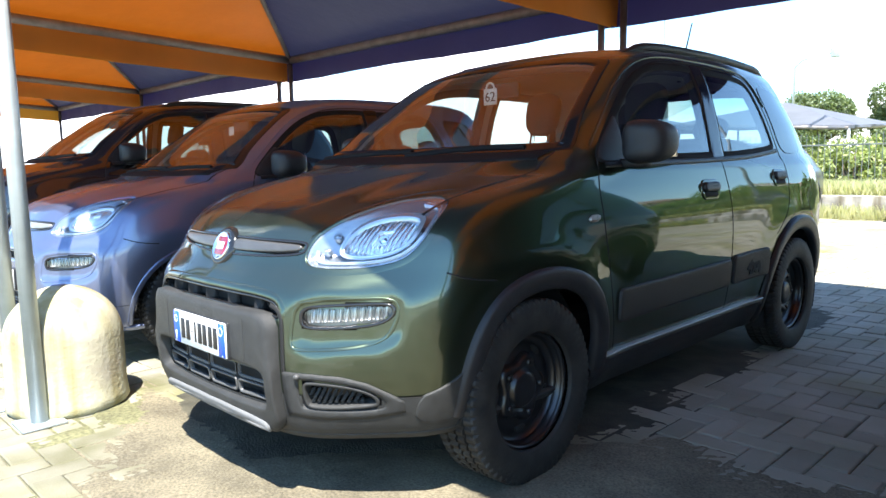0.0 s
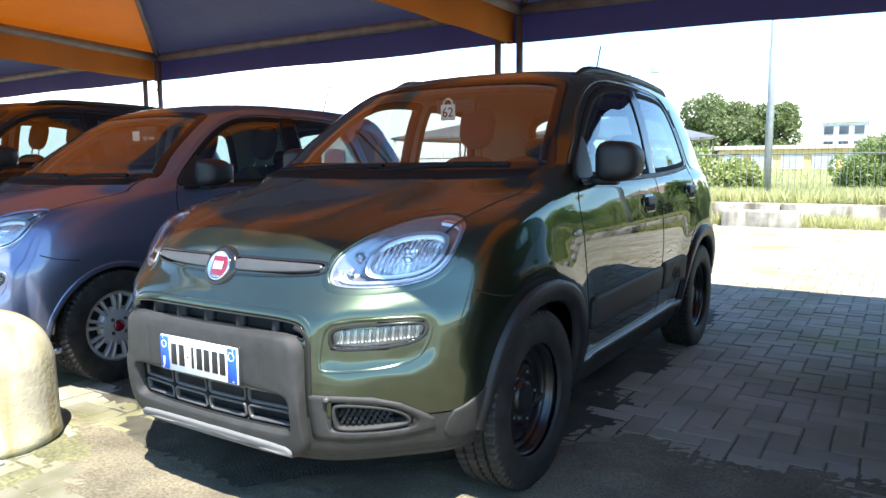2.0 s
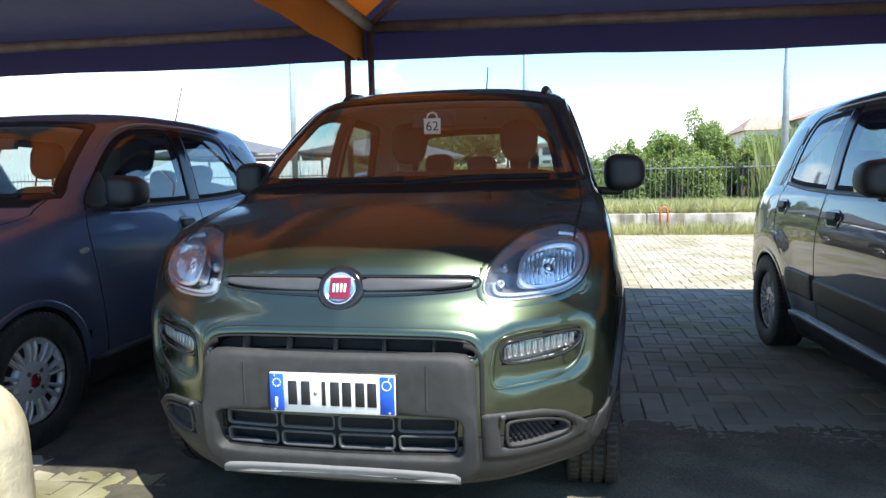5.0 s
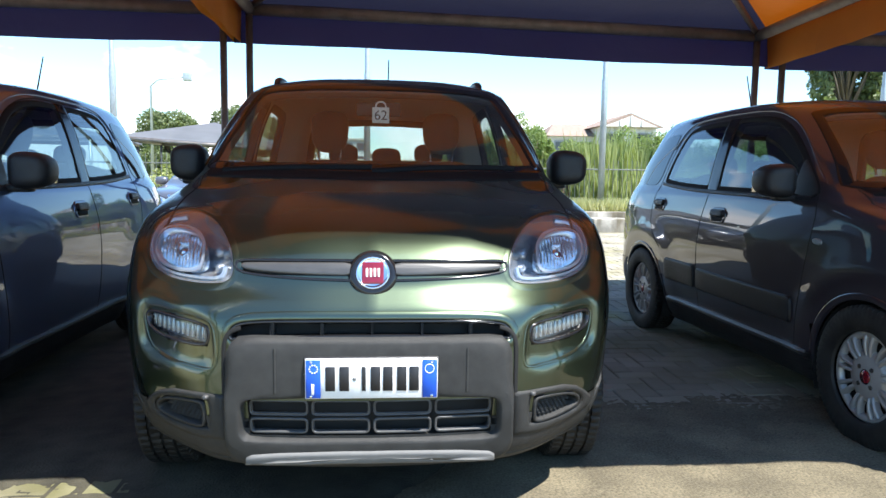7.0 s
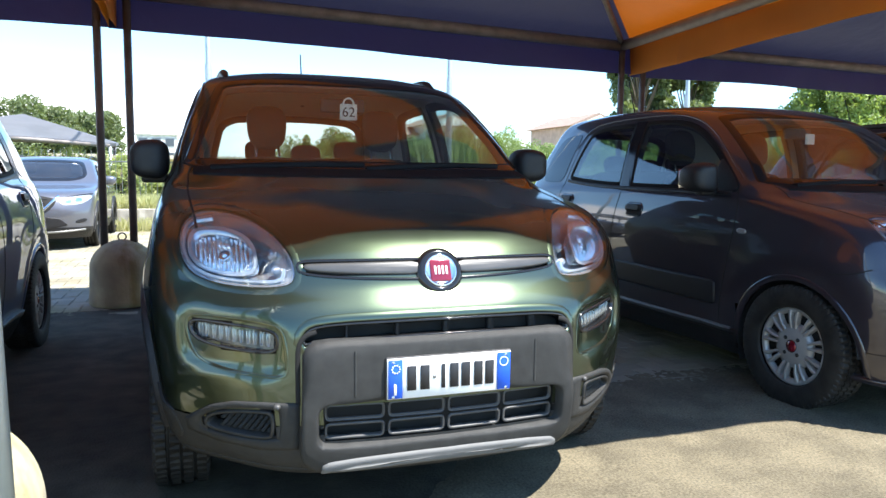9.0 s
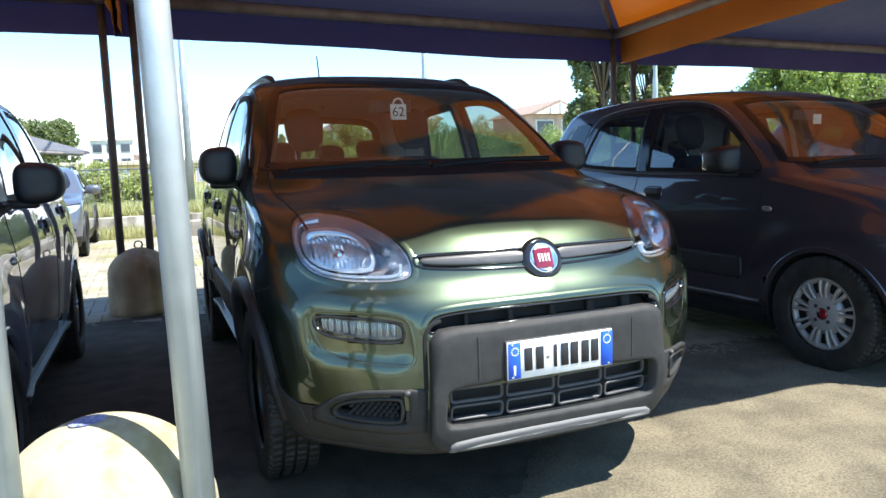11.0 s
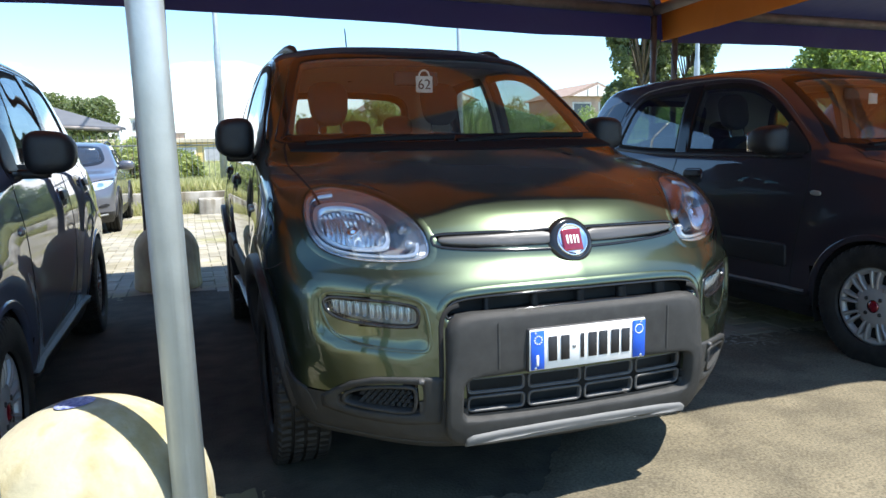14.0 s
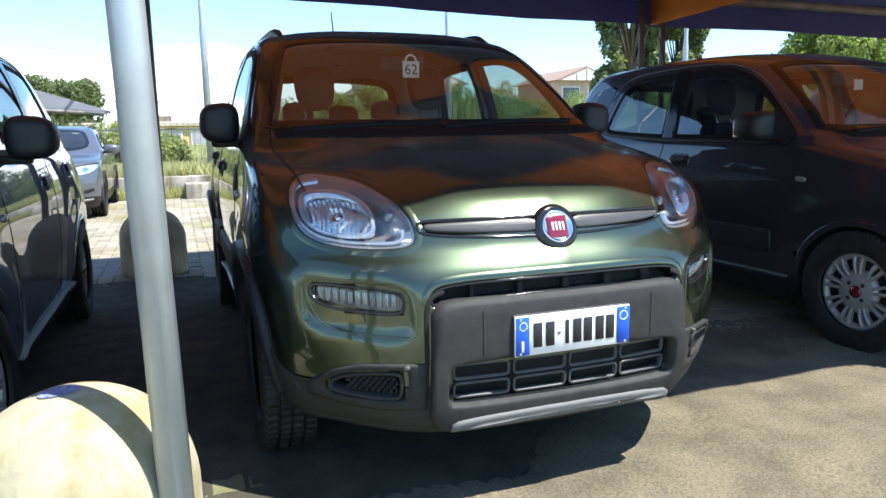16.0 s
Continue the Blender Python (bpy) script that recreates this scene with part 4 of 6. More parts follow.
        # B pillar cover, mirror sail, belt moulding
        part("pillar_cover", pad(sk, "side", [(2.082, 1.045), (2.085, 1.25), (2.087, 1.465), (2.197, 1.465), (2.197, 1.25), (2.195, 1.045)], 0.005, 0.004, 60, 0, mir), M_GLOSSBLACK, car)
        part("mirror_sail", pad(sk, "side", [(1.175, 1.045), (1.20, 1.09), (1.335, 1.215), (1.355, 1.21), (1.36, 1.05), (1.30, 1.04)], 0.006, 0.005, 40, 1, mir), trim, car)
        part("belt_moulding", strip(sk, "side", [(1.2, 1.032), (1.6, 1.034), (2.2, 1.042), (2.6, 1.058), (2.86, 1.08)], 0.022, 0.008, 50, mir), trim, car)
        # shut lines
        bm = strip(sk, "side", [(1.235, 0.35), (1.19, 0.60), (1.14, 0.85), (1.14, 1.0), (1.20, 1.085), (1.34, 1.215), (1.50, 1.345), (1.66, 1.43), (1.85, 1.472), (2.2, 1.476), (2.6, 1.466), (2.74, 1.43), (2.83, 1.30), (2.89, 1.10), (2.93, 0.95), (2.90, 0.80), (2.72, 0.66)], 0.006, 0.0015, 130, mir)
        part("shut_line", bm, M_SEAM, car)
        part("door_bead", strip(sk, "side", [(1.165, 1.10), (1.30, 1.225), (1.465, 1.36), (1.64, 1.452), (1.85, 1.492), (2.2, 1.496), (2.6, 1.486), (2.76, 1.445), (2.85, 1.31)], 0.009, 0.005, 90, mir), paint, car)
        bm = strip(sk, "side", [(2.205, 0.35), (2.215, 0.7), (2.16, 1.0), (2.14, 1.06)], 0.006, 0.0015, 40, mir)
        part("shut_line", bm, M_SEAM, car)
        part("shut_line", strip(sk, "top", [(0.655, 0.40), (0.672, 0.62), (0.683, 0.85), (0.675, 1.02), (0.64, 1.07)], 0.007, 0.0015, 50, mir), M_SEAM, car)
        part("shut_line", strip(sk, "side", [(0.385, 0.738), (0.45, 0.712), (0.55, 0.70)], 0.005, 0.0012, 20, mir), M_SEAM, car)
        # wheel arches, door mouldings
        for cy, cz in AXLES:
            r = 0.397 if rugged else 0.352
            wd = 0.076 if rugged else 0.03
            path = ARCH_F[::-1] if rugged and cy < 2 else arc(cy, cz, r, -12, 192 if cy > 2 else 185)
            part("arch_moulding", strip(sk, "side", path, wd, 0.022 if rugged else 0.006, 60, mir, 2 if rugged and cy < 2 else 0, None, 0.01), M_BLACKPLASTIC if rugged else paint, car)
            bm = bmesh.new()
            s = -1 if mir else 1
            pr = [(cy + (r - 0.015) * math.cos(radians(a)), cz + (r - 0.015) * math.sin(radians(a))) for a in np.linspace(-20, 200 if cy > 2 else 172, 30)]
            va = [bm.verts.new((s * (0.70 if rugged and cy < 2 else 0.775), q[0], q[1])) for q in pr]
            vb = [bm.verts.new((s * 0.45, q[0], q[1])) for q in pr]
            for i in range(len(pr) - 1):
                bm.faces.new((va[i], va[i + 1], vb[i + 1], vb[i]))
            part("wheel_well", bm, M_UNDER, car)
        if rugged:
            part("bumper_flare", pad(sk, "side", [(0.315, 0.30), (0.310, 0.383), (0.36, 0.400), (0.42, 0.425), (0.468, 0.452), (0.480, 0.40), (0.478, 0.30), (0.40, 0.285)], 0.007, 0.005, 50, 1, mir), clad, car)
        if mouldings:
            part("side_moulding", pad(sk, "side", [(p, q + 0.012 * (p - 1.25)) for p, q in rrect(1.25, 2.195, 0.448, 0.575, 0.018)], 0.014, 0.010, 90, 0, mir), M_PLASTIC if rugged else trim, car)
            part("side_moulding", pad(sk, "side", [(p, q + 0.012 * (p - 1.25)) for p, q in rrect(2.232, 2.625, 0.448, 0.585, 0.018)], 0.014, 0.010, 70, 0, mir), M_PLASTIC if rugged else trim, car)
        part("sill_step", strip(sk, "side", [(1.12, 0.325), (1.8, 0.325), (2.62, 0.330)], 0.03, 0.018, 40, mir), M_BLACKPLASTIC, car)
        part("sill_strip", strip(sk, "side", [(1.14, 0.343), (1.8, 0.343), (2.60, 0.348)], 0.007, 0.020, 40, mir), M_SATIN if mouldings else trim, car)
        for hy, hz in ((1.985, 0.915), (2.80, 0.945)):
            cup = part("door_handle", pad(sk, "side", rrect(hy - 0.085, hy + 0.085, hz - 0.045, hz + 0.042, 0.035), 0.005, 0.008, 48, 0, mir), paint, car)
            part("grip", pad(sk, "side", rrect(hy - 0.074, hy + 0.074, hz - 0.012, hz + 0.030, 0.02), 0.020, 0.010, 44, 0, mir), M_BLACKPLASTIC, cup, "black door grip")
            part("recess", pad(sk, "side", rrect(hy - 0.065, hy + 0.065, hz - 0.036, hz - 0.004, 0.015), 0.006, 0.003, 40, 0, mir), M_SEAM, cup)
        mk = part("side_marker", pad(sk, "side", [(1.055, 0.832), (1.055, 0.858), (1.115, 0.862), (1.115, 0.836)], 0.008, 0.006, 24, 1, mir), M_SATIN, car)
        part("marker_lens", pad(sk, "side", [(1.07, 0.838), (1.07, 0.852), (1.105, 0.855), (1.105, 0.841)], 0.011, 0.003, 20, 1, mir), M_LENS, mk)
        # door mirror
        s = -1 if mir else 1

        mx = s * (0.826 if mir and rugged else 0.866)

        def mshape(p):
            return Vector((p.x, p.y - 0.25 * p.z * p.z / 0.075 + (0.04 * p.x), p.z * (1 - 0.10 * p.x * s / 0.1)))
        mb = part("door_mirror", blob((0.076 if mir and rugged else 0.086, 0.096, 0.078), (mx, 1.335, 1.112), 2.9, 32, 18, mshape), trim, car, "black plastic door mirror")
        part("mirror_arm", boxed((0.14, 0.06, 0.035), (s * 0.79, 1.34, 1.035), 0.014, 2), trim, mb)
        part("mirror_glass", boxed((0.12, 0.006, 0.10), (mx, 1.418, 1.105), 0.002, 1), M_CHROME, mb)
        # head lamp: painted surround, housing, bezel with its bowl, flutes, bulb, indicator, lens
        lamp = LAMP
        o = resample(chaikin(lamp, 2), 64)
        cen = o.mean(axis=0)
        bm = bmesh.new()
        loops_on(bm, sk, "front", [(inset(o, -0.026), -0.002), (inset(o, -0.020), 0.0004), (inset(o, -0.005), 0.0008), (inset(o, -0.002), 0.0004), (inset(o, -0.001), -0.012)], mir)
        part("lamp_surround", bm, paint, car)
        bm = bmesh.new()
        loops_on(bm, sk, "front", [(inset(o, -0.002), -0.006), (inset(o, 0.003), -0.004), (inset(o, 0.008), -0.012), (inset(o, 0.018), -0.020), (cen + (o - cen) * 0.76, -0.027), (cen + (o - cen) * 0.4, -0.062), (cen + (o - cen) * 0.02, -0.068)], mir, True)
        hl = part("headlight", bm, M_LAMPGREY, car, "clear headlight with bright reflector")
        inn = [(0.497, 0.830), (0.500, 0.793), (0.524, 0.777), (0.58, 0.775), (0.642, 0.787), (0.680, 0.820), (0.684, 0.870), (0.664, 0.902), (0.60, 0.908), (0.54, 0.897), (0.505, 0.868)]
        part("lamp_bezel", frame_band(sk, "front", inn, 0.011, -0.004, 56, 2, mir, None, -0.040), M_BEZEL, hl)
        part("lamp_bowl", sheet(sk, "front", inn, -0.040, 40, 2, mir, 0.008), M_REFLECT, hl)
        for k in range(13):
            u = (k - 6) / 6.5
            xa, cut = 0.5905 + 0.0122 * (k - 6), 0.030 * abs(u) ** 2.5
            rise = 0.006 * u
            runs = ((0.787 + cut, 0.822), (0.864, 0.898 - cut)) if abs(k - 6) < 2 else ((0.787 + cut + rise, 0.896 - cut + rise),)
            for za, zb in runs:
                part("lamp_flute", pad(sk, "front", rrect(xa - 0.0045, xa + 0.0045, za, zb, 0.003), -0.034 + 0.003 * (k % 2), 0.003, 16, 0, mir, 0.042), M_REFLECT, hl)
        part("light_guide", strip(sk, "front", [(0.432, 0.80), (0.436, 0.772), (0.47, 0.764), (0.60, 0.768), (0.664, 0.788), (0.694, 0.83), (0.697, 0.88), (0.676, 0.925), (0.61, 0.934)], 0.007, -0.006, 60, mir, 2, None, 0.02), M_BEZEL, hl)
        for (lx, lz, r0, mm) in ((0.593, 0.843, 0.015, M_CHROME), (0.462, 0.846, 0.012, M_LAMPGREY), (0.455, 0.800, 0.010, M_LAMPGREY)):
            pc, pn = sk.hit("front", lx, lz)
            bm = bmesh.new()
            lathe(bm, [(r0 * 1.25, -0.012), (r0 * 1.15, 0.0), (r0, 0.003), (r0 * 0.8, -0.002), (r0 * 0.4, 0.004), (0.0005, 0.006)], 24)
            q = pn.to_track_quat("Z", "Y").to_matrix().to_4x4()
            bmesh.ops.transform(bm, matrix=Matrix.Translation(pc - pn * (0.030 if lx > 0.5 else 0.016)) @ q, verts=bm.verts[:])
            if mir:
                bmesh.ops.transform(bm, matrix=Matrix.Diagonal((-1, 1, 1, 1)), verts=bm.verts[:])
            part("lamp_bulb" if lx > 0.5 else "indicator", bm, mm, hl)
        gl = part("lamp_lens", sheet(sk, "front", lamp, 0.004, 64, 2, mir, 0.001), M_LAMPGLASS, hl)
        gl.visible_shadow = False
        # day lamp and fog lamp
        dl = part("day_lamp", frame_band(sk, "front", DAYLAMP, 0.010, 0.003, 50, 2, mir, None, -0.03), M_GLOSSBLACK, car)
        part("day_lamp_bowl", sheet(sk, "front", DAYLAMP, -0.028, 40, 2, mir, 0.010), M_DAYGREY, dl)
        for k in range(22):
            x0 = 0.474 + k * 0.0087
            part("facet", pad(sk, "front", rrect(x0, x0 + 0.0066, 0.594 + k * 0.0007, 0.638 + k * 0.0006, 0.002), -0.0235 + 0.003 * (k % 2), 0.002, 12, 0, mir, 0.028), M_LAMPGREY if k % 2 else M_DAYGREY, dl)
        gl = part("day_lamp_lens", sheet(sk, "front", DAYLAMP, -0.001, 40, 2, mir, 0.012), M_LENS, dl)
        gl.visible_shadow = False
        part("bumper_lip", strip(sk, "front", [(0.0, 0.245), (0.3, 0.245), (0.55, 0.248), (0.70, 0.252), (0.755, 0.256)], 0.026, 0.007, 60, mir, 1, None, 0.012), clad, car)
        part("bumper_pocket", frame_band(sk, "front", POCKET, 0.010, 0.0014, 60, 2, mir, None, -0.0006), paint, car)
        fo = np.array([0.55, 0.384])
        oo, ii = by_angle(FOGBED, fo), by_angle(inset(resample(chaikin(FOG, 2), 90), 0.008), fo)
        bm = bmesh.new()
        loops_on(bm, sk, "front", [(oo, -0.003), (oo + (ii - oo) * 0.06, 0.006), (oo + (ii - oo) * 0.4, 0.0075), (oo + (ii - oo) * 0.8, 0.007), (oo + (ii - oo) * 0.95, 0.003), (ii, -0.012)], mir)
        part("fog_lamp_bed", bm, clad, car)
        fg = part("fog_lamp_pod", frame_band(sk, "front", FOG, 0.012, -0.004, 50, 2, mir, None, -0.040), M_BLACKPLASTIC, car)
        part("fog_grille", sheet(sk, "front", FOG, -0.036, 40, 2, mir, 0.004), M_GLOSSBLACK, fg)
        part("fog_ring", frame_band(sk, "front", [(0.468, 0.356), (0.468, 0.418), (0.484, 0.430), (0.56, 0.425), (0.612, 0.412), (0.642, 0.392), (0.648, 0.368), (0.634, 0.352), (0.54, 0.343), (0.482, 0.344)], 0.010, 0.006, 44, 2, mir, None, -0.03), M_PLASTIC, fg)
        bm = bmesh.new()
        for r in range(4):
            for k in range(9 - r % 2):
                x0, z0 = 0.482 + k * 0.0145 + (r % 2) * 0.007, 0.361 + r * 0.0125
                pad(sk, "front", [(x0, z0), (x0 + 0.004, z0 + 0.007), (x0 + 0.009, z0 + 0.007), (x0 + 0.010, z0)], -0.012, 0.002, 8, 0, mir, 0.03, bm)
        part("fog_mesh", bm, M_PLASTIC, fg)
        part("tow_cap", pad(sk, "front", rrect(0.452, 0.468, 0.436, 0.450, 0.006), 0.018, 0.004, 14, 0, mir), M_CELL, fg)
        # tail lamp
        part("tail_lamp", pad(sk, "rear", [(0.55, 0.98), (0.53, 1.2), (0.49, 1.38), (0.54, 1.36), (0.59, 1.2), (0.64, 1.0)], 0.012, 0.012, 40, 2, mir), M_REDLENS, car)
        # roof rail
        if not rails:
            continue
        bm = bmesh.new()
        pts = []
        for t in np.linspace(0, 1, 26):
            yy = 1.70 + t * 1.53
            p, n = sk.hit("top", 0.522 - 0.03 * abs(t - 0.45), yy)
            pts.append((s * p.x, p.y, p.z + 0.022 * min(1, math.sin(math.pi * min(max(t, 0.0), 1)) * 3.2) - 0.010))
        tube(bm, pts, [0.008 + 0.012 * min(1, math.sin(math.pi * t) * 4) for t in np.linspace(0, 1, 26)], 12)
        part("roof_rail", bm, M_BLACKPLASTIC, car, "black roof rail")
    # front centre: bar, badge, slot, guard, mouth, plate
    g = part("grille_frame", frame_band(sk, "front", BAR, 0.008, 0.003, 110, 2, False, None, -0.03), M_GLOSSBLACK, car)
    part("grille_back", sheet(sk, "front", BAR, -0.03, 60, 2, False, 0.008), M_GLOSSBLACK, g)
    for s in (False, True):
        part("grille_bar", pad(sk, "front", [(0.040, 0.816), (0.2, 0.815), (0.360, 0.811), (0.378, 0.808), (0.380, 0.799), (0.370, 0.793), (0.3, 0.787), (0.2, 0.783), (0.040, 0.780)], 0.006, 0.007, 80, 1, s, 0.03), M_SATIN if not rugged else mat_bar(), g, "satin grey grille bar")
    pc, pn = sk.hit("front", 0, 0.790)
    turn = Vector((0, -1, 0.42)).normalized().to_track_quat("Z", "Y").to_matrix().to_4x4()
    here = Matrix.Translation(pc + Vector((0, -0.008, 0.0))) @ turn @ Matrix.Diagonal((0.74, 0.74, 0.9, 1))
    bad = part("badge", moved(lathe_bm([(0.098, -0.05), (0.096, -0.012), (0.084, 0.0), (0.068, 0.003), (0.060, -0.004), (0.001, -0.006)], 48), here), M_GLOSSBLACK, car, "round badge with chrome ring and dark red centre")
    part("badge_ring", moved(lathe_bm([(0.066, -0.006), (0.065, 0.005), (0.061, 0.008), (0.057, 0.005), (0.050, 0.002), (0.002, 0.001)], 48), here), M_CHROME, bad)
    part("badge_face", moved(boxed((0.084, 0.086, 0.012), (0, 0, 0.0), 0.0055, 3), here), M_BADGERED, bad)
    for k in range(4):
        part("badge_bar", moved(boxed((0.008, 0.034, 0.003), (-0.0225 + 0.015 * k, 0, 0.0068), 0.001, 1), here), M_PLATE, bad)
    o = resample(chaikin(SLOT, 2), 110)
    bm = bmesh.new()
    loops_on(bm, sk, "front", [(inset(o, -0.026), -0.002), (inset(o, -0.020), 0.002), (inset(o, -0.004), 0.0024), (inset(o, -0.001), 0.0), (inset(o, 0.0), -0.012)], False)
    part("slot_surround", bm, paint, car)
    sl = part("upper_grille", sheet(sk, "front", SLOT, -0.05, 70, 2, False, -0.004), M_UNDER, car)
    part("slot_frame", frame_band(sk, "front", SLOT, 0.007, 0.002, 110, 2, False, None, -0.045), M_GLOSSBLACK, sl)
    for k in range(5):
        x0 = -0.28 + 0.14 * k
        part("fin", pad(sk, "front", [(x0 - 0.003, 0.610), (x0 - 0.003, 0.668), (x0 + 0.003, 0.668), (x0 + 0.003, 0.610)], -0.012, 0.001, 12, 0, False, 0.05), M_BLACKPLASTIC, sl)
    # guard: a thick frame round the lower mouth
    cen = np.array([0.0, 0.40])
    oo, ii = by_angle(GUARD, cen), by_angle(MOUTH, cen)
    bm = bmesh.new()
    th = 0.018 if rugged else 0.006
    loops = [(oo, -0.004), (oo + (ii - oo) * 0.03, th * 0.6), (oo + (ii - oo) * 0.12, th), (oo + (ii - oo) * 0.3, th), (oo + (ii - oo) * 0.55, th), (oo + (ii - oo) * 0.8, th), (oo + (ii - oo) * 0.93, th * 0.85), (ii, 0.0), (cen + (ii - cen) * 0.99, -0.045)]
    loops_on(bm, sk, "front", loops, False, False, (lambda a: 0.13 * a * a) if rugged else None)
    gd = part("bumper_guard", bm, M_PLASTIC if rugged else paint, car, "grey textured plastic bumper guard" if rugged else "")
    if rugged:
        for x0 in (-0.262, 0.262):
            part("guard_crease", strip(sk, "front", [(x0, 0.470), (x0, 0.592)], 0.010, 0.0285, 24, False, 0, None, -0.012), M_PLASTIC, gd)
        for mir in (False, True):
            part("guard_gap", strip(sk, "front", [(0.410, 0.445), (0.410, 0.56), (0.408, 0.605), (0.392, 0.632), (0.36, 0.642)], 0.013, 0.004, 40, mir), M_SEAM, gd)
    lg = part("lower_grille", sheet(sk, "front", MOUTH, -0.045, 60, 2, False, -0.006), M_UNDER, car)
    for r in range(2):
        for k in range(4):
            x0, z0 = -0.341 + 0.1725 * k, 0.343 + 0.052 * r
            o = rrect(x0, x0 + 0.164, z0, z0 + 0.047, 0.014)
            part("grille_cell", frame_band(sk, "front", o, 0.007, 0.002 if r == 0 else -0.005, 60, 0, False, None, -0.012), M_CELL, lg)
    part("skid_bar", pad(sk, "front", [(-0.348, 0.268), (-0.348, 0.286), (-0.332, 0.299), (0, 0.301), (0.332, 0.299), (0.348, 0.286), (0.348, 0.268), (0, 0.265)], 0.027 if rugged else 0.004, 0.006, 80, 1, False, 0.004, None, (lambda a: 0.13 * a * a) if rugged else None), M_SKID if rugged else clad, car, "satin silver skid bar" if rugged else "")
    # number plate with plain bars
    py = 0.003 if rugged else 0.008
    pl = part("number_plate", boxed((0.362, 0.006, 0.112), (0, py - 0.001, 0.512), 0.002, 1), M_PLATE, car, "white number plate with blue end bands")
    for s in (-1, 1):
        part("blue_band", boxed((0.040, 0.003, 0.106), (s * 0.159, py - 0.006, 0.512), 0.001, 1), M_PLATEBLUE, pl)
    part("band_mark", boxed((0.007, 0.002, 0.030), (-0.160, py - 0.0085, 0.484), 0.0005, 1), M_PLATE, pl)
    for k in range(10):
        a = 2 * math.pi * k / 10
        part("band_dot", boxed((0.0035, 0.002, 0.0035), (-0.158 + 0.011 * math.cos(a), py - 0.0083, 0.540 + 0.011 * math.sin(a)), 0.0004, 1), M_PAPER, pl)
    bm = bmesh.new()
    tube(bm, [(0.158 + 0.0125 * math.cos(a), py - 0.0078, 0.540 + 0.0125 * math.sin(a)) for a in np.linspace(0, 2 * math.pi, 25)], 0.0012, 6, False)
    part("band_ring", bm, M_PAPER, pl)
    for k, xx in enumerate((-0.113, -0.075, -0.022, 0.010, 0.044, 0.082, 0.116)):
        part("plate_bar", boxed((0.026 if k != 2 else 0.011, 0.002, 0.068), (xx, py - 0.006, 0.512), 0.0005, 1), M_INK, pl)
    part("plate_seal", lathe_bm([(0.0055, -0.001), (0.0055, 0.0015), (0.001, 0.002)], 12, "x", (0, 0, 0)), M_SATIN, pl).matrix_basis = Matrix.Translation((-0.047, py - 0.0045, 0.512)) @ Matrix.Rotation(radians(-90), 4, "Z")
    for sx in (-0.165, 0.165):
        for sz in (0.464, 0.560):
            part("plate_screw", lathe_bm([(0.004, -0.001), (0.004, 0.0025), (0.0006, 0.003)], 10, "x"), M_CHROME, pl).matrix_basis = Matrix.Translation((sx, py - 0.006, sz)) @ Matrix.Rotation(radians(-90), 4, "Z")
    part("plate_holder", boxed((0.372, 0.024, 0.120), (0, py + 0.014, 0.512), 0.006, 2), M_BLACKPLASTIC, pl)
    # wheels
    for cy, cz in AXLES:
        for s in (1, -1):
            build_wheel(car, s * 0.715, cy, cz if rugged else cz + 0.028, s, rugged)
    # underbody and engine bay
    part("underbody", boxed((1.1, 3.0, 0.22), (0, 1.85, 0.32), 0.03, 1), M_UNDER, car)
    part("floor_pan", boxed((1.44, 1.62, 0.10), (0, 1.88, 0.27), 0.02, 1), M_UNDER, car)
    part("engine_bay", boxed((1.0, 0.55, 0.45), (0, 0.62, 0.55), 0.05, 1), M_UNDER, car)
    # cabin
    def dshape(p):
        return Vector((p.x, p.y + 0.10 * (p.x / 0.7) ** 2, p.z))
    part("dashboard", blob((0.69, 0.24, 0.17), (0, 1.20, 0.90), 4.0, 36, 14, dshape), M_CABIN, car, "dark grey dashboard")
    wheel = bmesh.new()
    tilt = Matrix.Translation((0.34, 1.46, 0.95)) @ Matrix.Rotation(radians(62), 4, "X")
    tube(wheel, [tuple(tilt @ Vector((0.175 * math.cos(a), 0.175 * math.sin(a), 0))) for a in np.linspace(0, 2 * math.pi, 33)], 0.015, 8, False)
    for a in (0, math.pi, -math.pi / 2):
        tube(wheel, [tuple(tilt @ Vector((0, 0, 0))), tuple(tilt @ Vector((0.17 * math.cos(a), 0.17 * math.sin(a), 0)))], 0.018, 8)
    part("steering_wheel", wheel, M_CABIN, car)
    for s in (-1, 1):
        build_seat(car, 0.035 + s * 0.315, 1.985, 0.60, 0.215)
    build_bench(car, 0.04, 2.96, 0.59)
    part("rear_view_mirror", boxed((0.21, 0.03, 0.065), (0.0, 1.52, 1.375), 0.012, 2), M_CABIN, car)
    bm = strip(sk, "front", [(-0.60, 1.075), (-0.30, 1.092), (-0.02, 1.094)], 0.010, 0.014, 40)
    part("wiper", bm, M_SEAL, car)
    part("wiper", strip(sk, "front", [(-0.02, 1.078), (0.28, 1.10), (0.56, 1.098)], 0.010, 0.014, 40), M_SEAL, car)
    part("cowl_panel", strip(sk, "front", [(-0.66, 1.068), (-0.3, 1.064), (0, 1.062), (0.3, 1.064), (0.66, 1.068)], 0.032, 0.005, 60), M_SEAL, car)
    ant = bmesh.new()
    tube(ant, [(0.045, 3.12, 1.515), (0.046, 3.13, 1.55), (0.053, 3.26, 1.88)], [0.013, 0.006, 0.0040], 8)
    part("antenna", ant, M_BLACKPLASTIC, car)
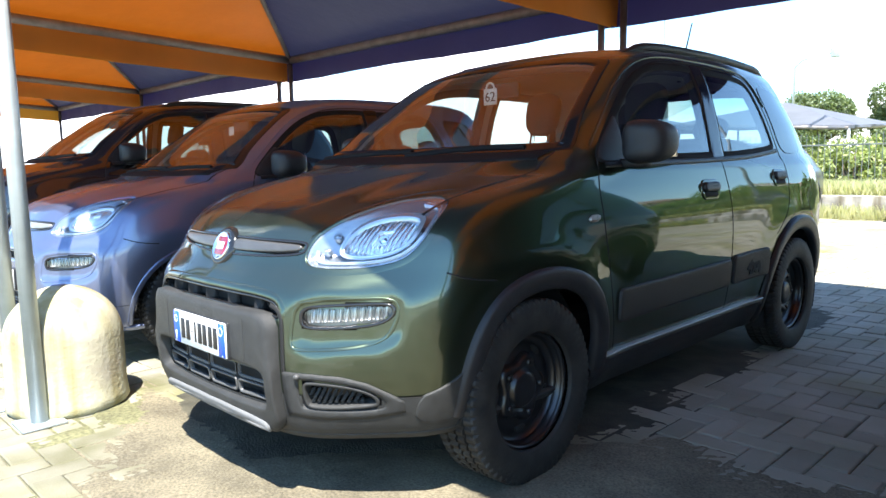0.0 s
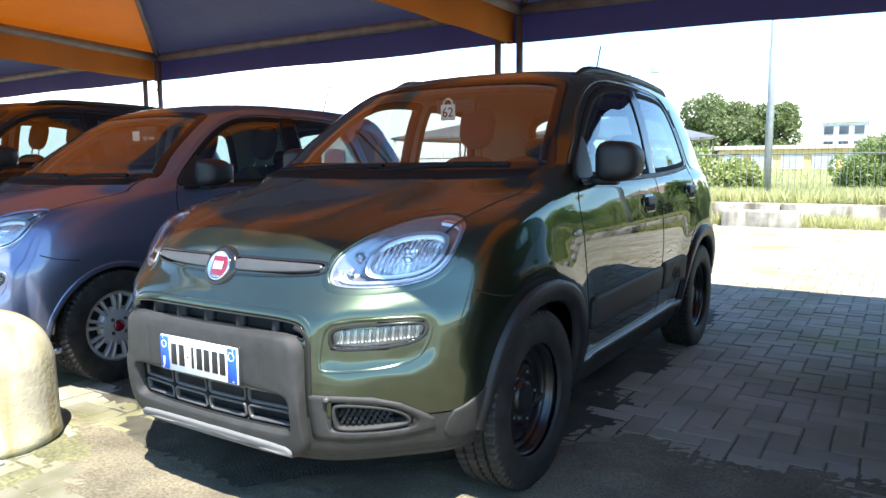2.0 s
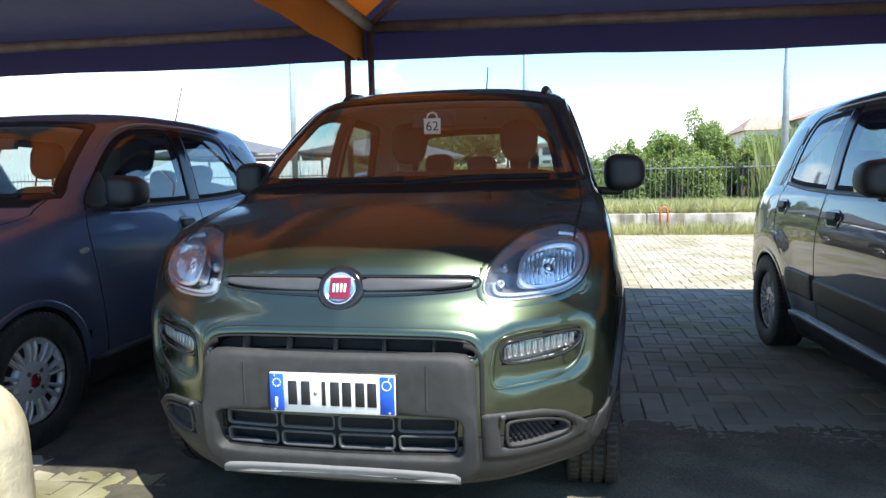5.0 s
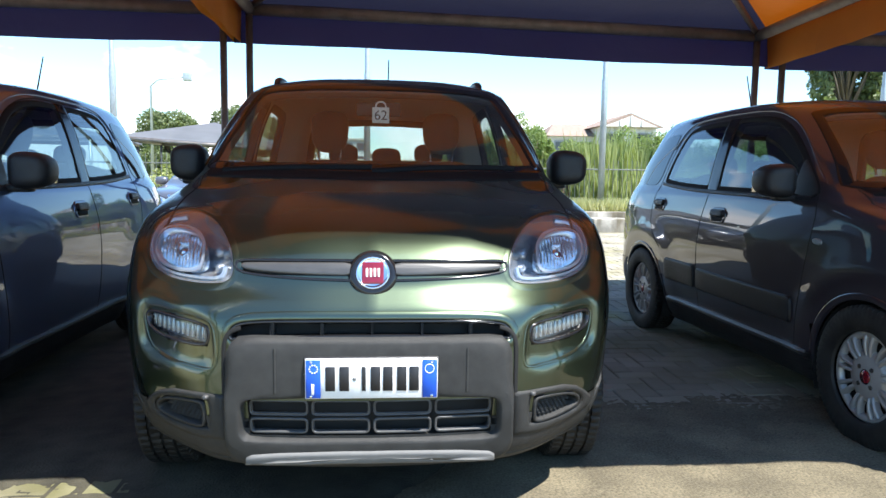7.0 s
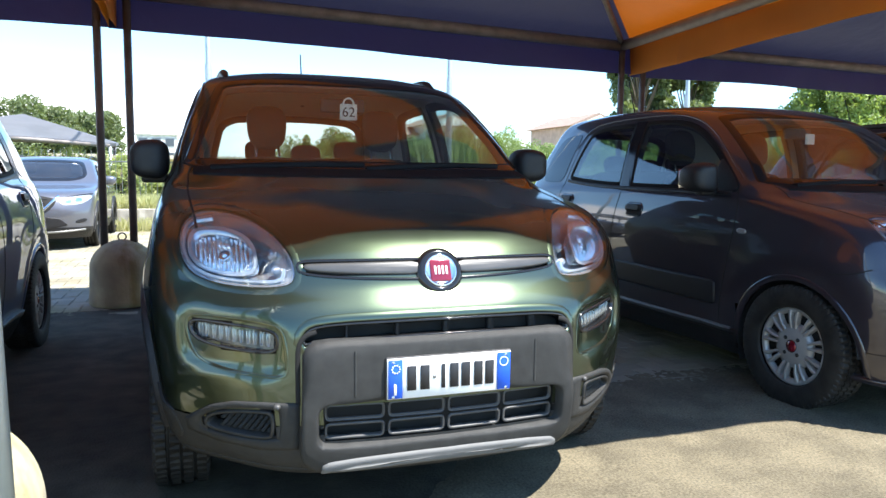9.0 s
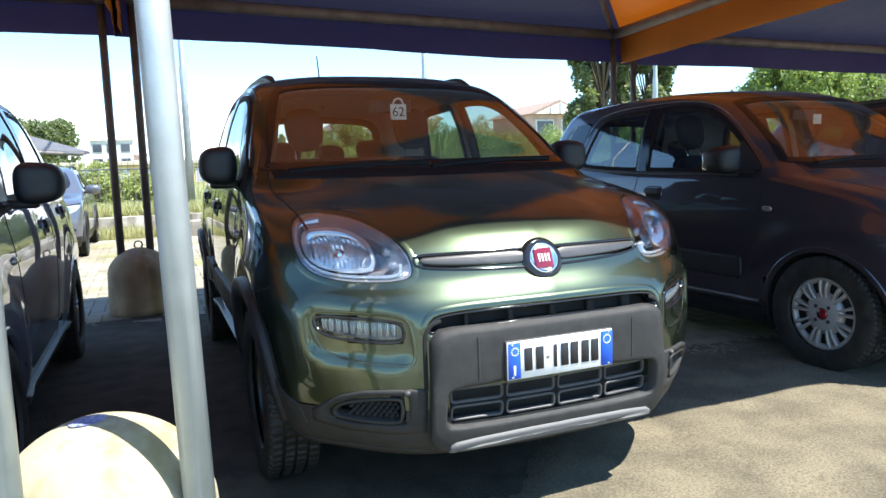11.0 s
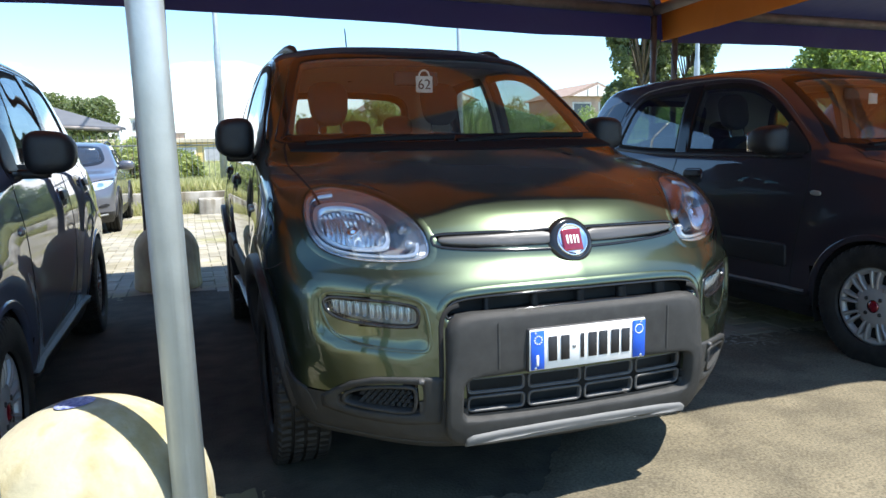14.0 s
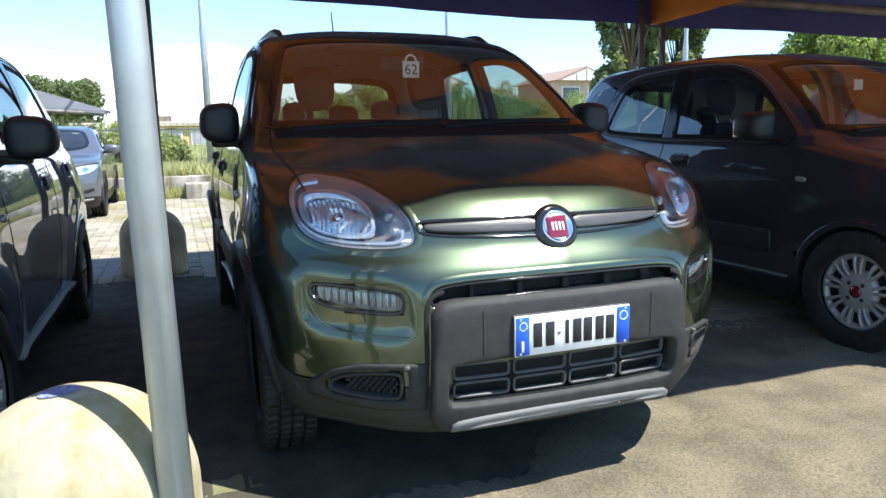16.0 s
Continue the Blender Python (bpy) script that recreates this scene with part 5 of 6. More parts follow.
    # hanging card with its number
    if tag_text:
        card = part("number_card", boxed((0.078, 0.002, 0.072), (0.011, TAG_Y, TAG_Z), 0.0, 1), M_PAPER, car, "white hanging card with a number")
        me = text_mesh(tag_text, 0.062)
        me.transform(pose(0.011, TAG_Y - 0.002, TAG_Z - 0.002, 90))
        link_mesh("number", me, M_INK, card)
        bm = bmesh.new()
        tube(bm, [(0.011 + 0.024 * math.cos(a), TAG_Y, TAG_Z + 0.034 + 0.028 * math.sin(a)) for a in np.linspace(0, math.pi, 14)], 0.0045, 6)
        part("card_hook", bm, M_PAPER, card)
    elif tag_text is not None:
        part("number_card", boxed((0.07, 0.002, 0.06), (0.011, TAG_Y, TAG_Z), 0.0, 1), M_PAPER, car)
    if rugged:
        for s in (1, -1):
            me = text_mesh("4x4", 0.105, 0.0015, 0.0045, 0.25)
            p, n = sk.hit("side", 2.45, 0.525)
            me.transform(pose(s * (p.x + 0.0155), 2.45, 0.525, 90, 0, 90 * s))
            link_mesh("lettering", me, M_SEAM, car)
    return car


def moved(bm, m):
    bmesh.ops.transform(bm, matrix=m, verts=bm.verts[:])
    return bm


def mat_bar():
    return bpy.data.materials.get("dark_satin_bar") or mat("dark_satin_bar", (0.050, 0.050, 0.050), 0.34, 0.0, 0.08, 25)


TAG_Y, TAG_Z = 1.430, 1.342
green_car = build_hatchback("car", "dark green small hatchback with grey plastic cladding and black wheels", pose(0, 0, 0), M_GREEN, True, "62", "parked cars")
blue_car = build_hatchback("car", "blue-grey small hatchback with silver hubcaps under a canopy", pose(-2.345, -0.03, -0.045), M_BLUEGREY, False, "", "parked cars", False, False)
grey_car = build_hatchback("car", "dark grey small hatchback with silver hubcaps under a canopy", pose(2.765, 0.0, -0.045, 0, 0, 2.0), M_DARKGREY, False, "", "parked cars", False)
bronze_car = build_hatchback("car", "dark bronze hatchback with roof rails under a canopy", pose(-4.85, -0.05, 0) @ Matrix.Diagonal((1.03, 1.05, 1.07, 1)), M_BROWN, False, None, "parked cars")
far_car = build_hatchback("car", "dark bronze hatchback beside the dark grey one", pose(5.2, 0.2, -0.045), M_BROWN, False, None, "parked cars")

# ---------------------------------------------------------------- grey crossover behind
CROSS = [
    (0.20, 0.12, 0.17, 0.30, 0.58, 0.84, 4.25),
    (0.35, 0.02, 0.08, 0.22, 0.50, 0.89, 4.34),
    (0.60, 0.00, 0.06, 0.20, 0.50, 0.905, 4.38),
    (0.80, 0.04, 0.11, 0.26, 0.55, 0.905, 4.37),
    (0.93, 0.16, 0.24, 0.38, 0.68, 0.90, 4.33),
    (1.00, 0.50, 0.58, 0.72, 0.98, 0.89, 4.28),
    (1.05, 0.98, 1.04, 1.16, 1.36, 0.875, 4.22),
]
CROSS_TOP = [
    (1.10, 1.14, 1.20, 1.32, 1.50, 0.86, 4.16),
    (1.25, 1.42, 1.48, 1.60, 1.78, 0.80, 4.04),
    (1.40, 1.72, 1.79, 1.92, 2.08, 0.73, 3.90),
    (1.50, 1.98, 2.06, 2.20, 2.34, 0.66, 3.74),
    (1.55, 2.22, 2.30, 2.44, 2.55, 0.56, 3.50),
    (1.575, 2.55, 2.60, 2.70, 2.80, 0.36, 3.20),
]


def build_crossover(m, paint):
    lv = sorted({round(float(z), 4) for z in (*np.arange(0.20, 1.495, 0.03), 0.38, *np.arange(1.50, 1.575, 0.012), 1.575)})
    sk = Skin(CROSS + CROSS_TOP, lv, 8)
    car = thing("car", "silver-grey crossover parked in the sun on the pavers", "car", "parked cars", m)
    c = sk.c
    ax, y, z = np.abs(c[:, 0]), c[:, 1], c[:, 2]
    gone = np.zeros(len(c), bool)
    scr = [(-0.72, 1.12), (0, 1.11), (0.72, 1.12), (0.60, 1.44), (0.5, 1.50), (0, 1.515), (-0.5, 1.50), (-0.60, 1.44)]
    wf = [(1.62, 1.12), (1.95, 1.33), (2.2, 1.42), (2.45, 1.44), (2.45, 1.12)]
    wr = [(2.54, 1.12), (2.54, 1.44), (2.95, 1.43), (3.35, 1.34), (3.5, 1.18), (3.4, 1.13)]
    for pts, cond, a, b in ((scr, (y < 2.6) & (z > 1.05), c[:, 0], z), (wf, ax > 0.55, y, z), (wr, ax > 0.55, y, z)):
        gone |= inside(inset(resample(chaikin(pts, 2), 80), 0.03), a, b) & cond
    axles = ((0.88, 0.34), (3.52, 0.34))
    for cy, cz in axles:
        gone |= (np.hypot(y - cy, z - cz) < 0.40) & (ax > 0.4)
    sk.piece("lower_cladding", np.nonzero(~gone & (z < 0.38))[0], M_BLACKPLASTIC, car, "black plastic lower cladding", 0.006)
    sk.piece("hood", np.nonzero(~gone & (z > 0.93) & (z < 1.06) & (y < 1.4))[0], paint, car)
    sk.piece("body", np.nonzero(~gone & (z >= 0.38) & ~((z > 0.93) & (z < 1.06) & (y < 1.4)))[0], paint, car)
    sk.piece("cabin_lining", np.nonzero(~gone & (z > 0.7) & (y > 1.2))[0], M_CABIN, car, "", -0.03)
    g = part("windscreen", sheet(sk, "front", scr, 0.002, 60, 2, False, 0.02), M_GLASS, car)
    part("window_seal", frame_band(sk, "front", scr, 0.06, 0.004, 80), M_GLOSSBLACK, g)
    part("dashboard", boxed((1.5, 0.6, 0.4), (0, 1.75, 0.92), 0.1, 3), M_CABIN, car)
    for s in (-1, 1):
        build_seat(car, s * 0.38, 2.35, 0.62)
    for mir in (False, True):
        s = -1 if mir else 1
        for pts in (wf, wr):
            g = part("side_window", sheet(sk, "side", pts, 0.002, 50, 2, mir, 0.02), M_DARKGLASS, car)
            part("window_seal", frame_band(sk, "side", pts, 0.06, 0.006, 60, 2, mir), M_SEAL, g)
        part("shut_line", strip(sk, "side", [(1.45, 0.40), (1.42, 0.8), (1.55, 1.1)], 0.008, 0.002, 30, mir), M_SEAM, car)
        part("shut_line", strip(sk, "side", [(2.5, 0.40), (2.5, 0.8), (2.5, 1.1)], 0.008, 0.002, 30, mir), M_SEAM, car)
        for cy, cz in axles:
            part("arch_moulding", strip(sk, "side", arc(cy, cz, 0.41, -8, 188), 0.08, 0.02, 50, mir, 0, None, 0.01), M_BLACKPLASTIC, car)
        lamp = [(0.44, 0.80), (0.50, 0.735), (0.70, 0.745), (0.85, 0.82), (0.875, 0.905), (0.7, 0.890), (0.54, 0.865)]
        hl = part("headlight", pad(sk, "front", lamp, 0.006, 0.008, 44, 1, mir), M_REFLECT, car)
        for lx, lz in ((0.57, 0.80), (0.70, 0.82)):
            part("lamp_bulb", pad(sk, "front", rrect(lx - 0.045, lx + 0.045, lz - 0.035, lz + 0.035, 0.03), 0.010, 0.006, 20, 0, mir), M_CHROME, hl)
        part("lamp_brow", strip(sk, "front", [(0.46, 0.83), (0.66, 0.893), (0.87, 0.915)], 0.014, 0.012, 30, mir), M_GLOSSBLACK, hl)
        part("fog_lamp", pad(sk, "front", [(0.66, 0.44), (0.67, 0.50), (0.80, 0.53), (0.81, 0.47)], 0.008, 0.008, 30, 1, mir), M_BLACKPLASTIC, car)
        part("chrome_vee", strip(sk, "front", [(0.44, 0.885), (0.33, 0.76), (0.24, 0.655), (0.17, 0.615)], 0.042, 0.022, 30, mir), M_CHROME, car)
        part("bumper_trim", strip(sk, "front", [(0.0, 0.30), (0.4, 0.305), (0.78, 0.34)], 0.03, 0.015, 30, mir), M_SATIN, car)
        mb = part("door_mirror", blob((0.12, 0.09, 0.085), (s * 1.0, 1.66, 1.13), 2.8, 24, 14), paint, car)
        part("mirror_arm", boxed((0.12, 0.06, 0.04), (s * 0.9, 1.68, 1.08), 0.012, 2), M_BLACKPLASTIC, mb)
        for cy, cz in axles:
            w = part("wheel", lathe_bm([(0.23, -0.09), (0.235, 0.07), (0.222, 0.078), (0.21, 0.0), (0.02, -0.03)], 40, "x"), M_RIMBLACK, car)
            w.matrix_basis = Matrix.Translation((s * 0.80, cy, cz)) @ Matrix.Diagonal((s, 1, 1, 1))
            part("tyre", tyre_mesh(0.215, 0.34, 0.228, 48), M_RUBBER, w)
            spoke_set("spoke", 5, spoke_bm(1, 0.03, 0.222, 0.045, 0.03, 0.05, 0.06, 0.04), M_HUBCAP, w, 0.2)
            part("hub_cap", lathe_bm([(0.06, 0.03), (0.05, 0.06), (0.001, 0.062)], 24, "x"), M_HUBCAP, w)
        bm = bmesh.new()
        tube(bm, [(s * 0.60, 2.45 + 1.15 * t, 1.53 + 0.05 * math.sin(math.pi * t)) for t in np.linspace(0, 1, 16)], 0.018, 8)
        part("roof_rail", bm, M_BLACKPLASTIC, car)
    gr = part("grille", pad(sk, "front", [(-0.44, 0.885), (0.44, 0.885), (0.37, 0.70), (0.22, 0.585), (-0.22, 0.585), (-0.37, 0.70)], 0.010, 0.010, 50, 1), M_UNDER, car, "black mesh grille")
    for k in range(4):
        part("grille_slat", strip(sk, "front", [(-0.30 + 0.03 * k, 0.83 - 0.06 * k), (0, 0.83 - 0.06 * k), (0.30 - 0.03 * k, 0.83 - 0.06 * k)], 0.012, 0.016, 24), M_SEAL, gr)
    part("lower_grille", pad(sk, "front", [(-0.42, 0.575), (0.42, 0.575), (0.62, 0.36), (-0.62, 0.36)], 0.012, 0.010, 50, 1), M_BLACKPLASTIC, car)
    p, n = sk.hit("front", 0, 0.75)
    part("badge", moved(lathe_bm([(0.075, -0.01), (0.075, 0.012), (0.06, 0.016), (0.055, 0.006), (0.001, 0.004)], 28), Matrix.Translation(p) @ n.to_track_quat("Z", "Y").to_matrix().to_4x4()), M_CHROME, gr)
    part("underbody", boxed((1.2, 3.6, 0.26), (0, 2.2, 0.36), 0.03, 1), M_UNDER, car)
    return car


build_crossover(pose(-2.75, 8.68, 0, 0, 0, 0.4) @ Matrix.Diagonal((0.87, 0.89, 0.82, 1)), M_SILVER)


# ---------------------------------------------------------------- canopies
def cloth_panel(name, a, b, top, cloth, parent, sag=0.05, n=10):
    """A triangular roof panel between the eave a-b and the apex."""
    a, b, top = Vector(a), Vector(b), Vector(top)
    bm = bmesh.new()
    rows = []
    for i in range(n + 1):
        t = i / n
        p, q = a.lerp(top, t), b.lerp(top, t)
        row = []
        for k in range(n + 1):
            u = k / n
            v = p.lerp(q, u)
            v.z -= sag * math.sin(math.pi * u) * math.sin(math.pi * min(1, t * 1.1)) * (1 - t)
            row.append(bm.verts.new(v))
        rows.append(row)
    for r0, r1 in zip(rows, rows[1:]):
        for k in range(n):
            bm.faces.new((r0[k], r0[k + 1], r1[k + 1], r1[k]))
    bmesh.ops.remove_doubles(bm, verts=bm.verts[:], dist=0.0005)
    return part(name, bm, cloth, parent)


def valance(a, b, cloth, parent, drop=0.26, seed=0, out=(0, 0, 0)):
    rnd = random.Random(seed)
    a, b = Vector(a), Vector(b)
    bm = bmesh.new()
    rows, n = [], 60
    d = (b - a).normalized()
    side = Vector((-d.y, d.x, 0))
    ph = [rnd.uniform(0, 6.28) for _ in range(4)]
    for j in range(6):
        row = []
        for i in range(n + 1):
            u = i / n
            w = 0.012 * math.sin(13 * u + ph[0]) + 0.008 * math.sin(31 * u + ph[1]) + 0.005 * math.sin(57 * u + ph[2])
            p = a.lerp(b, u) + side * (w * j / 5) + Vector((0, 0, -drop * j / 5 + 0.008 * math.sin(9 * u + ph[3]) * j / 5)) + Vector(out) * (j / 5)
            row.append(bm.verts.new(p))
        rows.append(row)
    for r0, r1 in zip(rows, rows[1:]):
        for i in range(n):
            bm.faces.new((r0[i], r0[i + 1], r1[i + 1], r1[i]))
    return part("valance", bm, cloth, parent)


def build_canopy(front, rear, y0, y1, eaves, apex, cloths, seed, label, group="canopies", drop=0.315, lean=(0, 0, 0, 0)):
    """A square tent roof on four posts. front, rear: the x of the two posts on either side; eaves: the height at each corner."""
    cx, cy = (sum(front) + sum(rear)) / 4, (y0 + y1) / 2
    can = thing("canopy", label, "canopy", group, pose(cx, cy, 0))
    cor = [(front[0] - cx, y0 - cy, eaves[0]), (front[1] - cx, y0 - cy, eaves[1]), (rear[1] - cx, y1 - cy, eaves[2]), (rear[0] - cx, y1 - cy, eaves[3])]
    top = (0, 0, apex)
    for k in range(4):
        a, b = cor[k], cor[(k + 1) % 4]
        cloth = cloths[k % 2]
        va, vb = Vector((a[0] * 1.06, a[1] * 1.02, a[2] + 0.03)), Vector((b[0] * 1.06, b[1] * 1.02, b[2] + 0.03))
        cloth_panel("roof_cloth", tuple(va), tuple(vb), (0, 0, apex + 0.03), cloth, can)
        valance(tuple(va), tuple(vb), {M_ORANGE: M_ORANGELIT, M_NAVY: M_NAVYDEEP}.get(cloth, cloth), can, drop, seed * 7 + k)
        bm = bmesh.new()
        tube(bm, [(a[0], a[1], a[2] - 0.012), (b[0], b[1], b[2] - 0.012)], 0.050, 14)
        part("eave_tube", bm, M_TUBE, can)
        bm = bmesh.new()
        tube(bm, [a, top], 0.027, 10)
        part("hip_tube", bm, M_TUBE, can)
        bm = bmesh.new()
        tube(bm, [(a[0] + lean[k], a[1], 0.0), (a[0], a[1], a[2] + 0.01)], 0.033 if k < 2 else 0.030, 20)
        part("post", bm, M_GALV if k < 2 else M_FRAME, can, "round galvanised steel post" if k < 2 else "round dark brown steel post")
        part("base_plate", boxed((0.17, 0.17, 0.012), (a[0] + lean[k], a[1], 0.008), 0.002, 1), M_GALV, can)
    return can


for k, front, rear, eaves in ((-3, (-15.6, -11.15), (-16.1, -11.6), (2.70, 2.66, 2.50, 2.50)), (-2, (-10.8, -6.4), (-11.3, -6.54), (2.70, 2.64, 2.49, 2.49)), (-1, (-6.1, -1.40), (-6.24, -1.345), (2.66, 2.52, 2.46, 2.485)),
                              (0, (-1.085, 3.33), (-1.128, 3.37), (2.50, 2.47, 2.37, 2.465)), (1, (3.68, 8.1), (3.62, 8.2), (2.47, 2.44, 2.34, 2.37)), (2, (8.45, 12.9), (8.5, 13.0), (2.44, 2.42, 2.32, 2.34))):
    build_canopy(front, rear, -0.232, 4.40, eaves, max(eaves) + 0.78, (M_NAVY, M_ORANGE), 11 + k, "square car canopy of orange and navy cloth on steel posts", lean=(0.048, 0, 0, 0) if k == 0 else (0, 0, 0, 0))
build_canopy((-5.9, -2.3), (-6.2, -2.6), 14.6, 18.6, (1.83, 1.62, 1.78, 1.86), 2.30, (M_GREYCLOTH, M_GREYCLOTH), 31, "grey cloth car canopy on steel posts far off", "grey canopies", 0.05)
build_canopy((-10.3, -6.6), (-10.6, -6.9), 14.8, 18.8, (1.83, 1.83, 1.83, 1.86), 2.34, (M_GREYCLOTH, M_GREYCLOTH), 32, "grey cloth car canopy on steel posts far off", "grey canopies", 0.05)


# ---------------------------------------------------------------- concrete bollards
def build_bollard(x, y, r, h, ring, label):
    b = thing("bollard", label, "bollard", "concrete bollards", pose(x, y, 0))
    bm = bmesh.new()
    body = h - r * 0.95
    prof = [(r * 0.97, 0.0), (r * 1.03, 0.02), (r * 1.02, 0.05), (r, 0.09), (r * 0.985, body)]
    prof += [(r * 0.985 * math.cos(a), body + r * 0.95 * math.sin(a)) for a in np.linspace(0.1, 1.52, 16)]
    lathe(bm, prof, 64)
    for v in bm.verts:
        v.co += Vector((noise.noise(v.co * 9), noise.noise(v.co * 9 + Vector((5, 0, 0))), 0)) * 0.004
    part("concrete_dome", bm, M_CONCRETE, b)
    if ring:
        bm = bmesh.new()
        tube(bm, [(0.03 * math.cos(a), 0, h + 0.022 + 0.03 * math.sin(a)) for a in np.linspace(0, 2 * math.pi, 20)], 0.006, 8, False)
        part("lifting_ring", bm, M_FRAME, b, "rusty steel lifting ring")
    else:
        bm = bmesh.new()
        ringv = []
        for rr in (0.0, 0.016, 0.033, 0.036):
            row = []
            for i in range(28):
                a = 2 * math.pi * i / 28
                px, py = -0.022 + rr * 1.1 * math.cos(a), -0.005 + rr * 0.9 * math.sin(a)
                q = math.hypot(px, py) / (r * 0.985)
                row.append(bm.verts.new((px, py, body + r * 0.95 * math.sqrt(max(0, 1 - q * q)) + 0.003)))
            ringv.append(row)
        for r0, r1 in zip(ringv, ringv[1:]):
            for i in range(28):
                bm.faces.new((r0[i], r0[(i + 1) % 28], r1[(i + 1) % 28], r1[i]))
        bmesh.ops.remove_doubles(bm, verts=bm.verts[:], dist=0.0002)
        part("round_sticker", bm, mat("faded_blue_sticker", (0.05, 0.09, 0.34), 0.5, 0, 0.3, 110, second=(0.34, 0.38, 0.56)), b, "faded blue and white round sticker")
    return b


build_bollard(-1.238, -0.055, 0.245, 0.542, False, "domed concrete bollard with a blue sticker beside steel posts")
build_bollard(-1.215, 4.40, 0.25, 0.52, True, "domed concrete bollard with a lifting ring between posts")

# ---------------------------------------------------------------- ground
M_EARTH = mat("grey_earth", (0.20, 0.185, 0.15), 0.95, 0, 0.3, 3, 0.4, 40, stain=0.3, stain_scale=0.4)
bm = bmesh.new()
bmesh.ops.create_grid(bm, x_segments=40, y_segments=40, size=1500)
ground = tagged(part("ground", bm, M_EARTH, None, "grey earth ground under the paving"), category="ground", kind="structure")
ground.location = (0, 0, -0.05)

M_GRASS = mat("dry_green_grass", (0.20, 0.23, 0.09), 0.95, 0, 0.4, 2.2, 0.5, 30, second=(0.38, 0.36, 0.19), stain=0.3, stain_scale=0.35)
bm = bmesh.new()
bmesh.ops.create_grid(bm, x_segments=120, y_segments=80, size=1.0)
for v in bm.verts:
    v.co = Vector((v.co.x * 110, 12.5 + (v.co.y + 1) / 2 * 190, 0.30))
    v.co.z += 0.10 * noise.noise(v.co * 0.25) + 0.05 * noise.noise(v.co * 0.9) if v.co.y > 13 else 0
tagged(part("verge", bm, M_GRASS, None, "rough grass field behind the low wall"), category="grass", kind="structure")

# low wall with joints, plinth blocks round the lamp posts
for i, x0 in enumerate(np.arange(-14.0, 40.0, 2.0)):
    w = tagged(part("low_wall", boxed((1.985, 0.30, 0.43), (x0 + 1.0, 12.40, 0.165), 0.012, 2), M_WALL, None, "stained low concrete wall"), category="wall", kind="structure")
for x0 in (-5.48, -0.35, 4.65):
    tagged(part("lamp_plinth", boxed((1.25, 0.55, 0.30), (x0 + 0.1, 12.02, 0.12), 0.02, 2), M_WALL, None, "pale concrete block at a lamp post's foot"), category="concrete block", group="plinths")

# palisade fence
M_FENCE = mat("dull_zinc_fence", (0.15, 0.165, 0.15), 0.6, 0.1, 0.2, 6)
fence = thing("fence", "dull grey galvanised palisade fence behind the low wall", "fence", "", pose(0, 13.7, 0.2))
bar_bm = boxed((0.010, 0.008, 1.17), (0, 0, 0.685), 0.002, 1)
bar_me = bpy.data.meshes.new("fence_bar")
bar_bm.to_mesh(bar_me)
bar_bm.free()
bar_me.materials.append(M_FENCE)
for i in range(300):
    o = new("fence_bar", bar_me)
    o.parent = fence
    o.location = (-14 + i * 0.108, 0, random.uniform(-0.01, 0.01))
for z0 in (0.22, 1.06):
    part("fence_rail", boxed((34, 0.03, 0.028), (2, 0.02, z0), 0.003, 1), M_FENCE, fence)


# lamp posts
def build_lamp_post(x, y, h, label):
    p = thing("lamp_post", label, "lamp post", "lamp posts", pose(x, y, 0))
    bm = bmesh.new()
    tube(bm, [(0, 0, 0.0), (0, 0, 3.1), (0, 0, 3.2), (0, 0, h)], [0.07, 0.065, 0.05, 0.04], 20)
    part("pole", bm, M_GALV, p)
    bm = bmesh.new()
    tube(bm, [(0, 0, h - 0.1), (0.1, -0.5, h + 0.1), (0.15, -1.2, h + 0.15)], 0.03, 10)
    part("arm", bm, M_GALV, p)
    part("lantern", boxed((0.2, 0.55, 0.1), (0.16, -1.4, h + 0.14), 0.03, 2), M_GALV, p)


for x0 in (-5.48, -0.35, 4.65, 10.9):
    build_lamp_post(x0, 13.05 if x0 > -1 else 13.2, 8.5, "tall galvanised lamp post behind the low wall")
mast = thing("street_lamp", "distant street lamp with a long arm", "street lamp", "", pose(-19.5, 60, 0))
bm = bmesh.new()
tube(bm, [(0, 0, 0), (0, 0, 8.2), (0.6, 0, 8.7), (2.8, 0, 9.0)], [0.12, 0.09, 0.07, 0.06], 10)
part("pole", bm, M_GALV, mast)
part("lantern", boxed((0.7, 0.4, 0.7), (3.0, 0, 9.0), 0.08, 2), M_GALV, mast)

# red hydrant-like bent pipe by the wall
pipe = thing("standpipe", "rusty red bent standpipe at the foot of the wall", "standpipe", "", pose(2.3, 12.1, 0))
bm = bmesh.new()
tube(bm, [(-0.06, 0, 0), (-0.07, 0, 0.40), (-0.05, 0, 0.49), (0.0, 0, 0.52), (0.05, 0, 0.49), (0.07, 0, 0.40), (0.06, 0, 0.0)], 0.021, 10)
part("bent_pipe", bm, mat("rusty_red_paint", (0.50, 0.10, 0.05), 0.6, 0, 0.3, 30), pipe)
part("flange", boxed((0.36, 0.16, 0.03), (0, 0, 0.0), 0.005, 1), M_FRAME, pipe)


